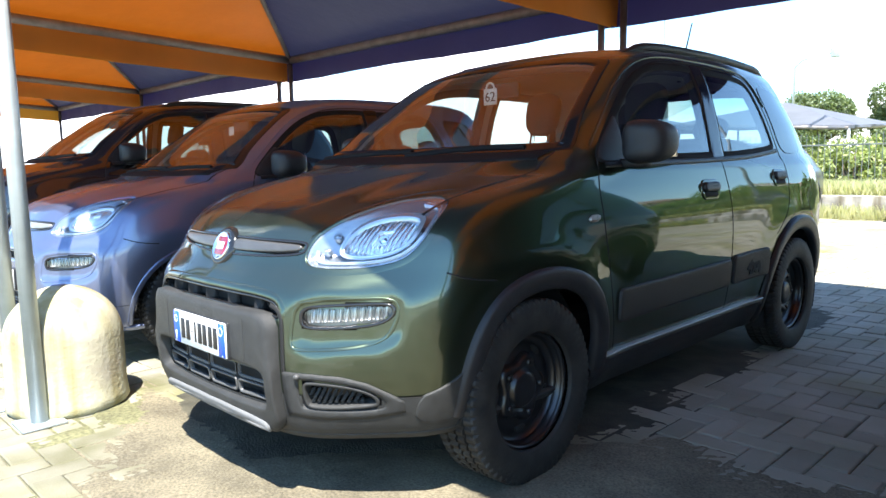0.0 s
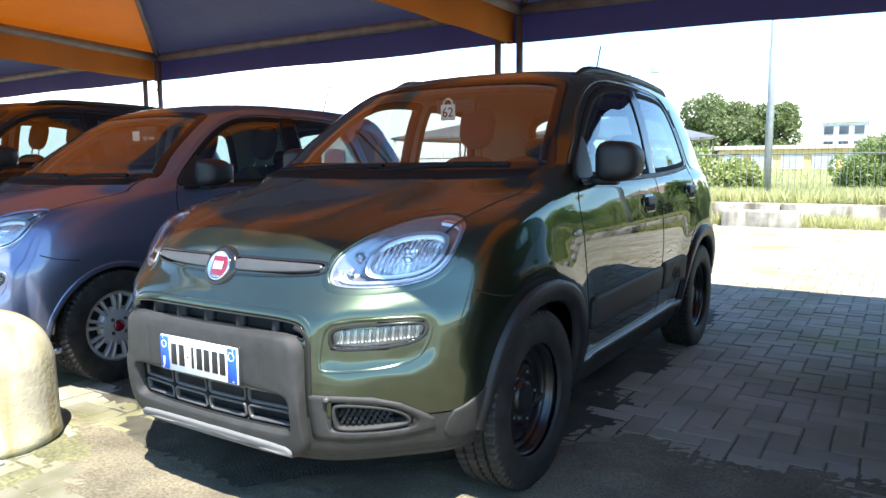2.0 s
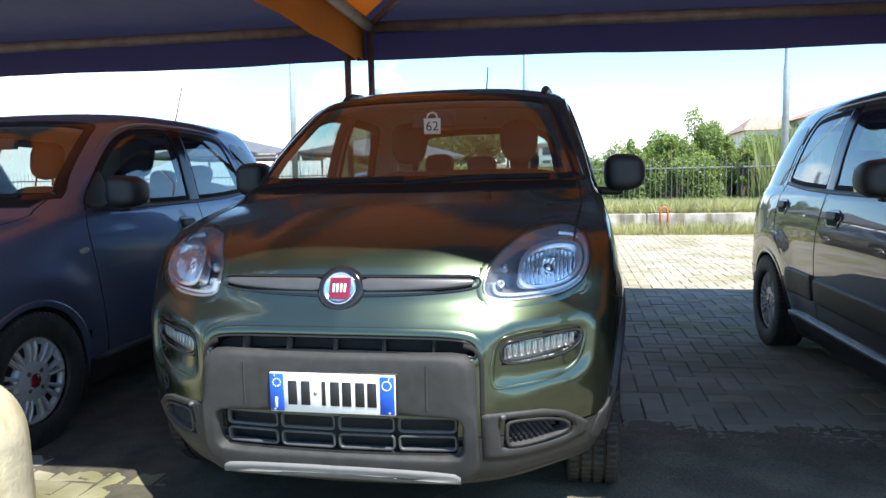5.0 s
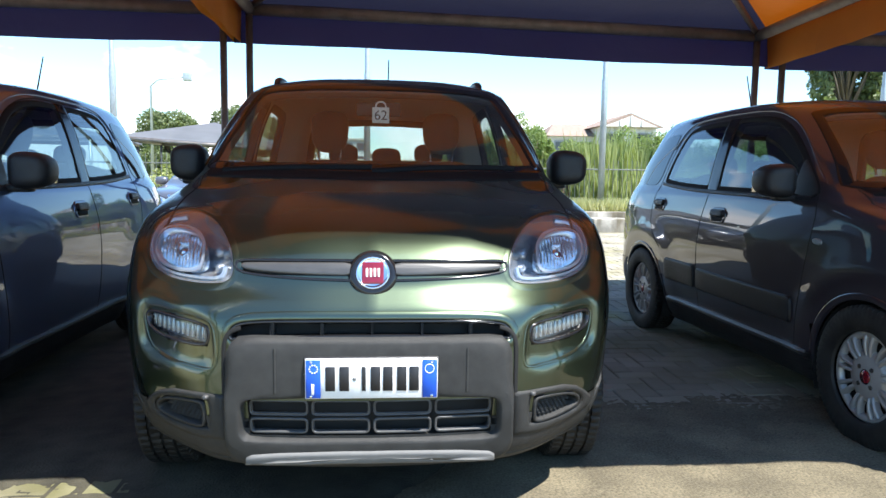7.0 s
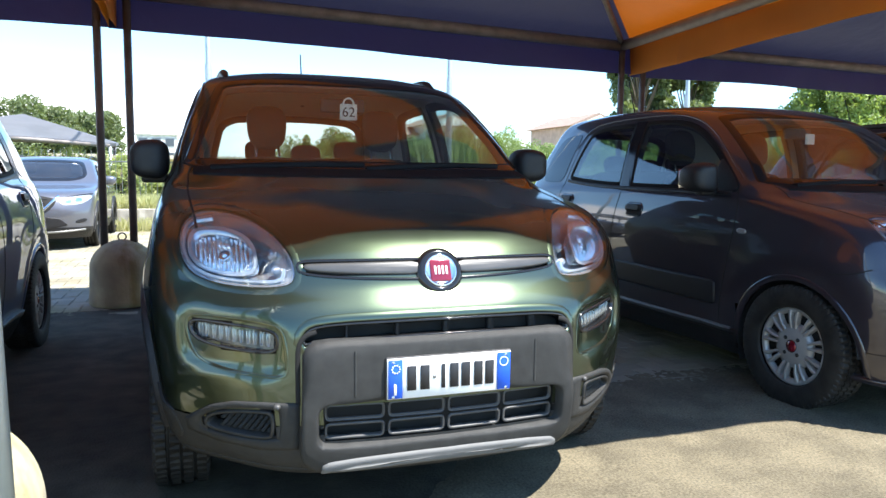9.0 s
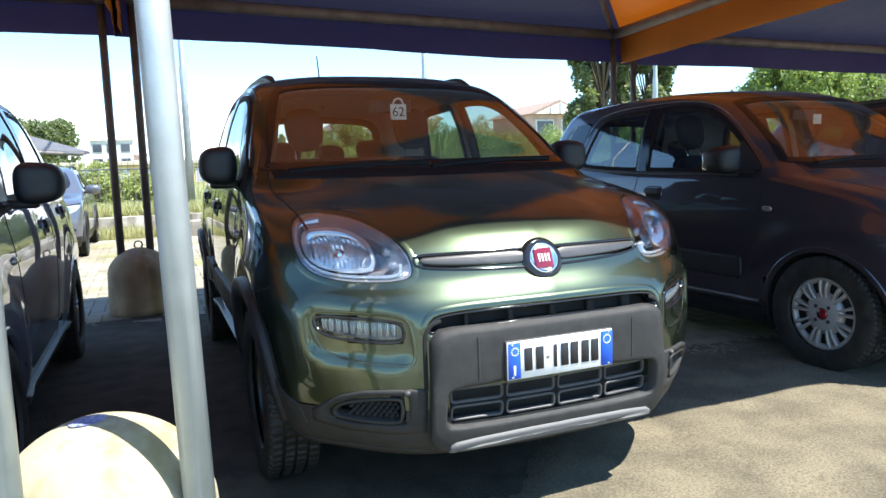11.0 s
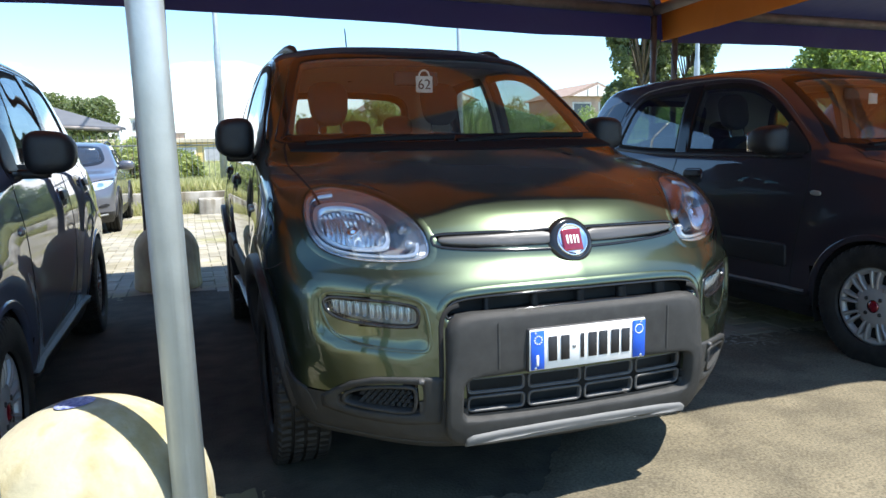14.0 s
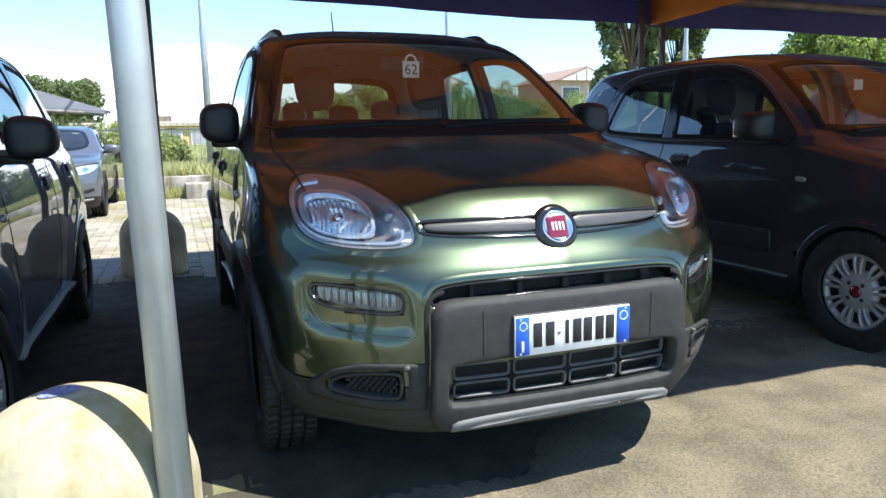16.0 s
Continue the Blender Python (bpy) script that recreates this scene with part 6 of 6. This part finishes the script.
# ---------------------------------------------------------------- plants
def leaf_mat(name, dark, light):
    m = random_mat(name, dark, light, 0.6, 0.1, 60, True, 0.3, 0.5)
    n, l = m.node_tree.nodes, m.node_tree.links
    b = n["Principled BSDF"]
    out = [x for x in n if x.type == "OUTPUT_MATERIAL"][0]
    tr, mx = n.new("ShaderNodeBsdfTranslucent"), n.new("ShaderNodeMixShader")
    tr.inputs["Color"].default_value = (light[0] * 1.4, light[1] * 1.5, light[2] * 0.8, 1)
    mx.inputs[0].default_value = 0.3
    l.new(b.outputs[0], mx.inputs[1])
    l.new(tr.outputs[0], mx.inputs[2])
    l.new(mx.outputs[0], out.inputs[0])
    return m


M_LEAF = leaf_mat("green_leaves", (0.085, 0.13, 0.04), (0.25, 0.325, 0.115))
M_LEAFDARK = leaf_mat("dark_green_leaves", (0.07, 0.095, 0.045), (0.19, 0.235, 0.11))
M_LEAFBRIGHT = leaf_mat("bright_green_leaves", (0.10, 0.15, 0.04), (0.28, 0.36, 0.12))
M_REED = leaf_mat("reed_leaves", (0.16, 0.20, 0.07), (0.38, 0.42, 0.17))
M_BLADE = leaf_mat("grass_blades", (0.22, 0.25, 0.10), (0.58, 0.55, 0.33))
M_BARK = mat("bark", (0.13, 0.10, 0.07), 0.9, 0, 0.3, 12, 0.5, 50)


def leaves(name, blobs, count, size, material, parent, seed, long=1.6, kind="", droop=0.0):
    """Many small leaves in and on a set of rounded clumps (x, y, z, rx, ry, rz)."""
    rng = np.random.default_rng(seed)
    b = np.array(blobs, float)
    wgt = b[:, 3] * b[:, 4] * b[:, 5]
    pick = rng.choice(len(b), count, p=wgt / wgt.sum())
    d = rng.normal(size=(count, 3))
    d /= np.linalg.norm(d, axis=1)[:, None]
    rad = rng.uniform(0.45, 1.08, count) ** 0.6
    pos = b[pick, :3] + d * rad[:, None] * b[pick, 3:]
    u = rng.normal(size=(count, 3))
    u[:, 2] -= droop
    u /= np.linalg.norm(u, axis=1)[:, None]
    v = np.cross(u, rng.normal(size=(count, 3)))
    v /= np.linalg.norm(v, axis=1)[:, None]
    s = size * rng.uniform(0.6, 1.4, count)[:, None]
    a = pos - u * s * long * 0.5
    e = pos + u * s * long * 0.5
    w = v * s * 0.5
    verts = np.stack([a, pos + w, e, pos - w], axis=1).reshape(-1, 3)
    faces = np.arange(count * 4).reshape(-1, 4)
    me = bpy.data.meshes.new(name)
    me.from_pydata(verts.tolist(), [], faces.tolist())
    ob = link_mesh(name, me, material, parent)
    return tagged(ob, kind=kind)


def build_tree(name, label, x, y, h, r, material, seed, count=5000, leaf=0.22, z0=0.0, tall=1.0, category="tree"):
    rnd = random.Random(seed)
    t = thing(name, label, category, "", pose(x, y, z0))
    bm = bmesh.new()
    tube(bm, [(0, 0, -0.2), (0.05, 0, h * 0.3), (0.1, 0.05, h * 0.6), (0.05, 0.1, h * 0.85)], [r * 0.075, r * 0.06, r * 0.04, r * 0.015], 10)
    blobs = []
    for k in range(34):
        a, zz = rnd.uniform(0, 6.28), rnd.uniform(0.25, 0.96)
        q = r * (0.35 + 0.45 * math.sin(math.pi * min(1, zz * 0.95))) * rnd.uniform(0.5, 1.0)
        c = (q * math.cos(a), q * math.sin(a), h * zz)
        s = r * rnd.uniform(0.18, 0.38)
        blobs.append((*c, s, s, s * rnd.uniform(0.75, 1.1) * tall))
        tube(bm, [(0.05, 0, h * zz * 0.55), (c[0] * 0.6, c[1] * 0.6, h * zz * 0.85), c], [r * 0.03, r * 0.018, r * 0.006], 6)
    part("trunk", bm, M_BARK, t)
    leaves("crown", blobs, count, leaf, material, t, seed)
    return t


build_tree("tree", "broad green tree far behind the field", -15.5, 80, 7.6, 4.6, M_LEAFDARK, 1, 26000, 0.18)
build_tree("tree", "broad green tree far behind the field", -10.4, 84, 7.2, 3.6, M_LEAFDARK, 2, 22000, 0.18)
build_tree("tree", "broad green tree far behind the field", -23.5, 78, 6.6, 4.4, M_LEAFDARK, 3, 22000, 0.18)
build_tree("tree", "tall dark ivy-clad tree", 24.0, 34, 11.0, 2.3, M_LEAFDARK, 4, 26000, 0.15, 0, 1.7)
build_tree("tree", "tall dark ivy-clad tree", 28.0, 35, 10.0, 2.2, M_LEAFDARK, 5, 26000, 0.15, 0, 1.7)
build_tree("tree", "bright green leafy tree", 29.5, 25, 6.5, 3.2, M_LEAFBRIGHT, 6, 30000, 0.11)
build_tree("tree", "bright green leafy tree", 35.5, 25, 6.8, 3.4, M_LEAF, 7, 30000, 0.11)
build_tree("tree", "green leafy tree behind the others", 40, 31, 7.5, 3.6, M_LEAF, 8, 22000, 0.13)


def build_bush(label, x, y, h, r, material, seed, count, leaf=0.10, long=1.8, z0=0.25):
    rnd = random.Random(seed)
    t = thing("bush", label, "bush", "bushes", pose(x, y, z0))
    bm, blobs = bmesh.new(), []
    for k in range(54):
        a, q = rnd.uniform(0, 6.28), r * math.sqrt(rnd.uniform(0.02, 1)) * 0.8
        hh = h * rnd.uniform(0.25, 0.95) * (1 - 0.35 * q / r)
        s = r * rnd.uniform(0.10, 0.28)
        blobs.append((q * math.cos(a), q * math.sin(a) * 0.7, hh, s, s, s * 1.6))
        tube(bm, [(q * 0.3 * math.cos(a), q * 0.2 * math.sin(a), -0.2), (q * math.cos(a), q * 0.7 * math.sin(a), hh)], [0.03, 0.01], 6)
    part("brushwood", bm, M_BARK, t, "", True, "stuff")
    leaves("foliage", blobs, count, leaf, material, t, seed, long)


for i, (x, y, h, r, mm) in enumerate(((1.4, 16.3, 1.10, 1.1, M_LEAF), (2.4, 16.5, 1.65, 1.3, M_LEAF), (3.1, 16.0, 1.5, 1.3, M_LEAFBRIGHT), (3.5, 16.3, 2.45, 1.1, M_LEAF), (4.5, 16.6, 1.5, 1.3, M_LEAF), (5.4, 16.6, 1.8, 1.3, M_LEAFBRIGHT), (6.4, 16.4, 1.85, 1.4, M_LEAF),
                                         (7.9, 16.2, 2.0, 1.5, M_LEAF), (9.8, 16.2, 1.75, 1.5, M_LEAF), (12.2, 16.5, 1.75, 1.6, M_LEAF), (15, 17, 1.9, 1.7, M_LEAF), (18.5, 17, 2.2, 1.9, M_LEAF))):
    build_bush("green leafy bush behind the fence", x, y, h, r, mm, 40 + i, 42000, 0.032)
for i, (x, y, h, r) in enumerate(((2.0, 15.9, 1.8, 0.35), (2.9, 15.8, 2.2, 0.35), (4.1, 15.9, 2.0, 0.22), (4.5, 15.6, 1.95, 0.20), (6.1, 15.9, 1.9, 0.4), (7.0, 15.8, 2.1, 0.4))):
    build_bush("slender upright shoots behind the fence", x, y, h, r, M_LEAFBRIGHT, 80 + i, 6000, 0.032, 2.6)
for i, (x, y, h, r) in enumerate(((-2.2, 14.6, 1.2, 0.8), (-3.4, 14.9, 1.3, 0.9), (-1.2, 14.8, 0.9, 0.6), (-4.6, 14.7, 1.1, 0.8))):
    build_bush("bright green weeds by the fence", x, y, h, r, M_REED, 60 + i, 5000, 0.036, 3.0)


def blades(name, label, n, xr, yr, zf, hr, seed, material, category="grass", sway=0.25):
    rng = np.random.default_rng(seed)
    x, y = rng.uniform(*xr, n), rng.uniform(*yr, n)
    h, a = rng.uniform(*hr, n), rng.uniform(0, 6.28, n)
    lean = rng.normal(0, sway, (n, 2)) * h[:, None]
    z = np.full(n, zf)
    w = 0.0014 + 0.0026 * rng.random(n)
    dx, dy = np.cos(a) * w, np.sin(a) * w
    p0 = np.stack([x - dx, y - dy, z], 1)
    p1 = np.stack([x + dx, y + dy, z], 1)
    p2 = np.stack([x + lean[:, 0] * 0.4, y + lean[:, 1] * 0.4, z + h * 0.6], 1) + np.stack([dx, dy, 0 * x], 1) * 0.7
    p3 = np.stack([x + lean[:, 0], y + lean[:, 1], z + h], 1)
    v = np.stack([p0, p1, p2, p3], 1).reshape(-1, 3)
    f = np.arange(n * 4).reshape(-1, 4)
    me = bpy.data.meshes.new(name)
    me.from_pydata(v.tolist(), [], f.tolist())
    return tagged(link_mesh(name, me, material, None), label, category, kind="stuff")


blades("tall_grass", "tall dry and green grass behind the wall", 190000, (-12, 16), (12.6, 19), 0.27, (0.05, 0.38), 5, M_BLADE)
blades("tall_grass", "sparse taller field grass", 30000, (-22, 22), (19, 45), 0.30, (0.15, 0.55), 6, M_BLADE)
blades("weeds", "green weeds along the foot of the wall", 22000, (-8, 14), (11.90, 12.25), -0.02, (0.03, 0.30), 7, M_BLADE, "grass", 0.18)
blades("reeds", "tall reeds behind the fence", 6500, (4.6, 12.0), (14.3, 16.0), 0.25, (0.4, 1.25), 8, M_REED, "reeds", 0.12)
blades("reeds", "high dry reeds behind the fence", 700, (4.7, 6.4), (14.8, 16.0), 0.25, (1.0, 2.1), 18, M_REED, "reeds", 0.09)
blades("tall_grass", "yellow-green grass between wall and fence", 60000, (-6, 14), (12.60, 13.6), 0.27, (0.06, 0.40), 15, M_BLADE, "grass", 0.16)


# ---------------------------------------------------------------- far buildings
M_YELLOW = mat("yellow_plaster", (0.62, 0.47, 0.20), 0.85, 0, 0.1, 2, stain=0.15)
M_WHITEWALL = mat("white_plaster", (0.68, 0.67, 0.64), 0.85, 0, 0.08, 2, stain=0.15)
M_BEIGE = mat("beige_roof_sheet", (0.46, 0.41, 0.32), 0.85, 0, 0.15, 2, stain=0.2)
M_PINK = mat("pinkish_plaster", (0.55, 0.40, 0.33), 0.85, 0, 0.1, 2, stain=0.15)
M_TILE = mat("brown_roof_tiles", (0.26, 0.19, 0.15), 0.85, 0, 0.3, 6, 0.4, 20)
M_WINDOW = mat("dark_window_glass", (0.05, 0.06, 0.08), 0.1, 0, 0.1, 3)
M_SHUTTER = mat("grey_shutter", (0.30, 0.31, 0.33), 0.6, 0, 0.1, 5)


def gable_bm(w, h):
    """A gable panel with a framed post and braces."""
    bm = bmesh.new()
    for y0, y1, k in ((-0.10, 0.0, 1.0),):
        a = [bm.verts.new((x * k, y0, z * k)) for x, z in ((-w / 2, 0), (w / 2, 0), (0, h))]
        b = [bm.verts.new((x * k, y1, z * k)) for x, z in ((-w / 2, 0), (w / 2, 0), (0, h))]
        bm.faces.new(a)
        bm.faces.new(b[::-1])
        for i in range(3):
            j = (i + 1) % 3
            bm.faces.new((a[i], b[i], b[j], a[j]))
    for x in (-w * 0.2, 0, w * 0.2):
        box(bm, (0.14, 0.12, h * (1 - 2 * abs(x) / w)), (x, -0.14, h * (1 - 2 * abs(x) / w) / 2), 0.01, 1)
    return bm


def build_block(label, x, y, w, d, h, wall, storeys, bays, roof="flat", z0=0.0):
    b = thing("building", label, "building", "far buildings", pose(x, y, z0))
    part("wall", boxed((w, d, h), (0, 0, h / 2), 0.03, 1), wall, b, "", False)
    if roof == "flat":
        part("roof", boxed((w + 0.6, d + 0.6, 0.3), (0, 0, h + 0.15), 0.03, 1), M_BEIGE if wall == M_YELLOW else M_WHITEWALL, b, "", False)
    elif roof == "long":
        bm = bmesh.new()
        e = 0.5
        vs = [bm.verts.new(p) for p in ((-w / 2 - e, -d / 2 - e, h - 0.1), (w / 2 + e, -d / 2 - e, h - 0.1), (w / 2 + e, d / 2 + e, h - 0.1), (-w / 2 - e, d / 2 + e, h - 0.1), (-w / 2 + 1, 0, h + 1.2), (w / 2 - 1, 0, h + 1.2))]
        for f in ((0, 1, 5, 4), (2, 3, 4, 5), (1, 2, 5), (3, 0, 4), (0, 3, 2, 1)):
            bm.faces.new([vs[i] for i in f])
        part("roof", bm, M_TILE, b, "", False)
    else:
        bm = bmesh.new()
        e = 0.5
        vs = [bm.verts.new(p) for p in ((-w / 2 - e, -d / 2 - e, h - 0.1), (w / 2 + e, -d / 2 - e, h - 0.1), (w / 2 + e, d / 2 + e, h - 0.1), (-w / 2 - e, d / 2 + e, h - 0.1), (0, -d / 2 - e, h + w * 0.22), (0, d / 2 + e, h + w * 0.22))]
        for f in ((0, 1, 4), (2, 3, 5), (1, 2, 5, 4), (3, 0, 4, 5), (0, 3, 2, 1)):
            bm.faces.new([vs[i] for i in f])
        part("roof", bm, M_TILE, b, "", False)
        part("gable", moved(gable_bm(w * 0.96, w * 0.19), pose(0, -d / 2 - 0.53, h - 0.1)), M_WHITEWALL, b, "", False)
    sh = h / storeys
    for s in range(storeys):
        for k in range(bays):
            cx = -w / 2 + w * (k + 0.5) / bays
            wd = part("window", boxed((w / bays * 0.72, 0.10, sh * 0.62), (cx, -d / 2 - 0.03, sh * (s + 0.48)), 0.02, 1), M_WHITEWALL if wall != M_WHITEWALL else M_SHUTTER, b, "", False)
            part("pane", boxed((w / bays * 0.62, 0.06, sh * 0.52), (cx, -d / 2 - 0.07, sh * (s + 0.48)), 0.01, 1), M_SHUTTER if wall == M_YELLOW else M_WINDOW, wd, "", False)
    return b


build_block("low yellow outbuilding with grey shutters beyond the field", -3.2, 60, 14.5, 6, 1.75, M_YELLOW, 1, 7, "flat", 0.3)
build_block("white terraced block far away", -6.2, 125, 6.0, 8, 6.7, M_WHITEWALL, 3, 3, "flat", 0.3)
build_block("pink storey on the white block", -4.0, 128, 5.5, 6, 4.5, M_PINK, 1, 3, "flat", 0.3)
build_block("pale house with a tiled gable roof", 20.4, 61, 4.8, 8, 5.25, M_WHITEWALL, 2, 2, "gable", 0.2)
build_block("pale house wing with a brown tiled roof", 16.4, 62, 4.6, 7, 4.5, M_WHITEWALL, 2, 2, "long", 0.2)
build_block("pink house with a white gable and tiled roof", 34.4, 60, 5.4, 8, 5.6, M_PINK, 2, 2, "gable", 0.2)
build_block("long low tiled house behind the others", 66, 72, 18, 10, 8.1, M_WHITEWALL, 2, 6, "long", 0.2)

# ---------------------------------------------------------------- dirt over the paving
M_DIRT = mat("dry_sandy_dirt", (0.125, 0.106, 0.068), 0.98, 0, 0.2, 110, 0.5, 330, second=(0.225, 0.194, 0.126), stain=0.38, stain_scale=3.5)


# soil; its dark tone and reach also paint the shade under and between cars
M_SHADEDSOIL = mat("soil_with_painted_shade", (0.040, 0.037, 0.024), 0.95, 0, 0.3, 7, 0.9, 110, second=(0.078, 0.072, 0.048), stain=0.35, stain_scale=1.1)


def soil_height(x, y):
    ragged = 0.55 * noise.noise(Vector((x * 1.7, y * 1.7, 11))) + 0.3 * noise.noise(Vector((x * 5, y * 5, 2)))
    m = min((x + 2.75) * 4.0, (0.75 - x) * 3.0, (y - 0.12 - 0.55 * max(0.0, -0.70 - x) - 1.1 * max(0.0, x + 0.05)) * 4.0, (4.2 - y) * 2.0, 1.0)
    thin = 0.0010 + 0.0030 * noise.noise(Vector((x * 5, y * 5, 31))) + 0.0022 * noise.noise(Vector((x * 21, y * 21, 8)))      # a thin wash between the cars, darkens the pavers for shade, they show through
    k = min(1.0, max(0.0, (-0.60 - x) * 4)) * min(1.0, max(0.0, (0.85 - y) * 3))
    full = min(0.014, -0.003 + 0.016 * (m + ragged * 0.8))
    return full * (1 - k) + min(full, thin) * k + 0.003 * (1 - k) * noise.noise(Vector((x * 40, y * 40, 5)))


def dirt_height(x, y):
    d1 = min(1.0, max(-1.0, (x * 0.52 + (y + 0.15) * 0.85 + 0.30) * 2.2))       # clear of dirt towards the bollard and the camera's end
    d2 = min(1.0, max(-1.0, (1.35 - y) * 2.0))
    d3 = min(1.0, max(-1.0, (y + 2.2) * 1.5))
    d4 = min(1.0, max(-1.0, (0.30 - y + 1.1 * max(0.0, x + 0.05)) * 4.5))                     # dark soil with shade in its tone, no sand, under the car
    m = min(d1, d2, d3, d4)
    n1 = noise.noise(Vector((x * 2.1, y * 2.1, 0))) * 0.55 + noise.noise(Vector((x * 6, y * 6, 3))) * 0.3 + noise.noise(Vector((x * 17, y * 17, 7))) * 0.45
    return -0.002 + 0.020 * m + 0.007 * n1 + 0.005 * noise.noise(Vector((x * 48, y * 48, 1)))


gx, gy = np.arange(-1.6, 6.0, 0.02), np.arange(-2.3, 1.8, 0.02)
dv = [(float(x), float(y), dirt_height(float(x), float(y))) for y in gy for x in gx]
nx = len(gx)
df = [(j * nx + i, j * nx + i + 1, (j + 1) * nx + i + 1, (j + 1) * nx + i) for j in range(len(gy) - 1) for i in range(nx - 1)]
df = [f for f in df if max(dv[k][2] for k in f) > -0.004]
me = bpy.data.meshes.new("dirt_patch")
me.from_pydata(dv, [], df)
me.polygons.foreach_set("use_smooth", [True] * len(me.polygons))
tagged(link_mesh("dirt_patch", me, M_DIRT, None), "trodden sandy dirt spread over the pavers", "dirt", kind="stuff")

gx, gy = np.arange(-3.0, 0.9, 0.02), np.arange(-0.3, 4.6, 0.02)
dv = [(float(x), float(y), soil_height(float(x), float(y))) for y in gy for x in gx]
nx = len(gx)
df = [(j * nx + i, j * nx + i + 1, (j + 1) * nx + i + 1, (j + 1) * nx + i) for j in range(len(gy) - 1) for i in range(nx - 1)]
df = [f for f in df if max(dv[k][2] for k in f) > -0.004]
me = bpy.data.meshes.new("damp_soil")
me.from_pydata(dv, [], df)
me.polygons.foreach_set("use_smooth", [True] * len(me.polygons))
tagged(link_mesh("damp_soil", me, M_SHADEDSOIL, None), "soil washed over the pavers between the cars, shade put into its dark colour", "dirt", kind="stuff")

M_MOSS = mat("yellow_green_moss", (0.13, 0.122, 0.060), 0.97, 0, 0.3, 60, 0.6, 260, second=(0.20, 0.195, 0.095), stain=0.3, stain_scale=6)


def moss_height(x, y):
    m = 1 - math.hypot((x + 0.92) / 0.42, (y - 0.02) / 0.40)
    n1 = noise.noise(Vector((x * 7, y * 7, 21))) * 0.8 + noise.noise(Vector((x * 23, y * 23, 4))) * 0.5
    return min(0.0045, -0.006 + 0.012 * m + 0.006 * n1)


gx, gy = np.arange(-1.4, -0.45, 0.014), np.arange(-0.45, 0.5, 0.014)
dv = [(float(x), float(y), moss_height(float(x), float(y))) for y in gy for x in gx]
nx = len(gx)
df = [(j * nx + i, j * nx + i + 1, (j + 1) * nx + i + 1, (j + 1) * nx + i) for j in range(len(gy) - 1) for i in range(nx - 1)]
df = [f for f in df if max(dv[k][2] for k in f) > -0.006]
me = bpy.data.meshes.new("moss_patch")
me.from_pydata(dv, [], df)
me.polygons.foreach_set("use_smooth", [True] * len(me.polygons))
tagged(link_mesh("moss_patch", me, M_MOSS, None), "yellow-green moss on the pavers beside the concrete bollard", "moss", kind="stuff")

# ---------------------------------------------------------------- pavers, last
A, GAP = 0.108, 0.006
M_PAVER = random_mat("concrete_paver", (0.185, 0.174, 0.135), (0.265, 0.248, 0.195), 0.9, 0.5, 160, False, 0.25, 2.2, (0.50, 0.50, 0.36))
M_PAVERS = random_mat("concrete_pavers_field", (0.235, 0.220, 0.176), (0.325, 0.303, 0.244), 0.9, 0.5, 160, True, 0.25, 1.4, (0.72, 0.69, 0.58))
M_JOINT = mat("sandy_joint", (0.13, 0.125, 0.085), 0.97, 0, 0.35, 4, 0.5, 90, second=(0.20, 0.21, 0.10))
bm = bmesh.new()
bmesh.ops.create_grid(bm, x_segments=2, y_segments=2, size=1.0)
for v in bm.verts:
    v.co = Vector((v.co.x * 14, 1.95 + v.co.y * 10.25, -0.010))
paving = tagged(part("pavement", bm, M_JOINT, None, "grey herringbone block paving with sandy joints"), category="paving", kind="structure")


def paver_verts(w, d, h=0.05, e=0.006):
    a, b = w / 2, d / 2
    ring = lambda s, z: [(-a + s, -b + s, z), (a - s, -b + s, z), (a - s, b - s, z), (-a + s, b - s, z)]
    v = ring(0, -h) + ring(0, -0.004) + ring(e, 0.0)
    f = [(0, 1, 5, 4), (1, 2, 6, 5), (2, 3, 7, 6), (3, 0, 4, 7), (4, 5, 9, 8), (5, 6, 10, 9), (6, 7, 11, 10), (7, 4, 8, 11), (8, 9, 10, 11)]
    return v, f


flat_me, tall_me = bpy.data.meshes.new("paver"), bpy.data.meshes.new("paver")
for me, w, d in ((flat_me, 2 * A - GAP, A - GAP), (tall_me, A - GAP, 2 * A - GAP)):
    v, f = paver_verts(w, d)
    me.from_pydata(v, [], f)
    me.materials.append(M_PAVER)
near, rest_v, rest_f = 0, [], []
rng = random.Random(12)
for i in range(-128, 129):
    for j in range(-76, 114):
        k = (i - j) % 4
        if k not in (0, 3):
            continue
        flat = k == 0
        cx, cy = ((i + 1) * A, (j + 0.5) * A) if flat else ((i + 0.5) * A, (j + 1) * A)
        dz = rng.uniform(-0.003, 0.003)
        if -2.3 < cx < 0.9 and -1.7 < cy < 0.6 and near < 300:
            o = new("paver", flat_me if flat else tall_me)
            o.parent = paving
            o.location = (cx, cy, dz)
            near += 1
        else:
            if cy > 12.15 or abs(cx) > 12:
                continue
            v, f = paver_verts(2 * A - GAP, A - GAP) if flat else paver_verts(A - GAP, 2 * A - GAP)
            base = len(rest_v)
            tx, ty = rng.uniform(-0.012, 0.012), rng.uniform(-0.012, 0.012)
            rest_v += [(cx + p[0], cy + p[1], p[2] + dz + tx * p[0] + ty * p[1]) for p in v]
            rest_f += [tuple(base + q for q in g) for g in f]
me = bpy.data.meshes.new("paver_field")
me.from_pydata(rest_v, [], rest_f)
tagged(link_mesh("paver_field", me, M_PAVERS, paving), kind="stuff")
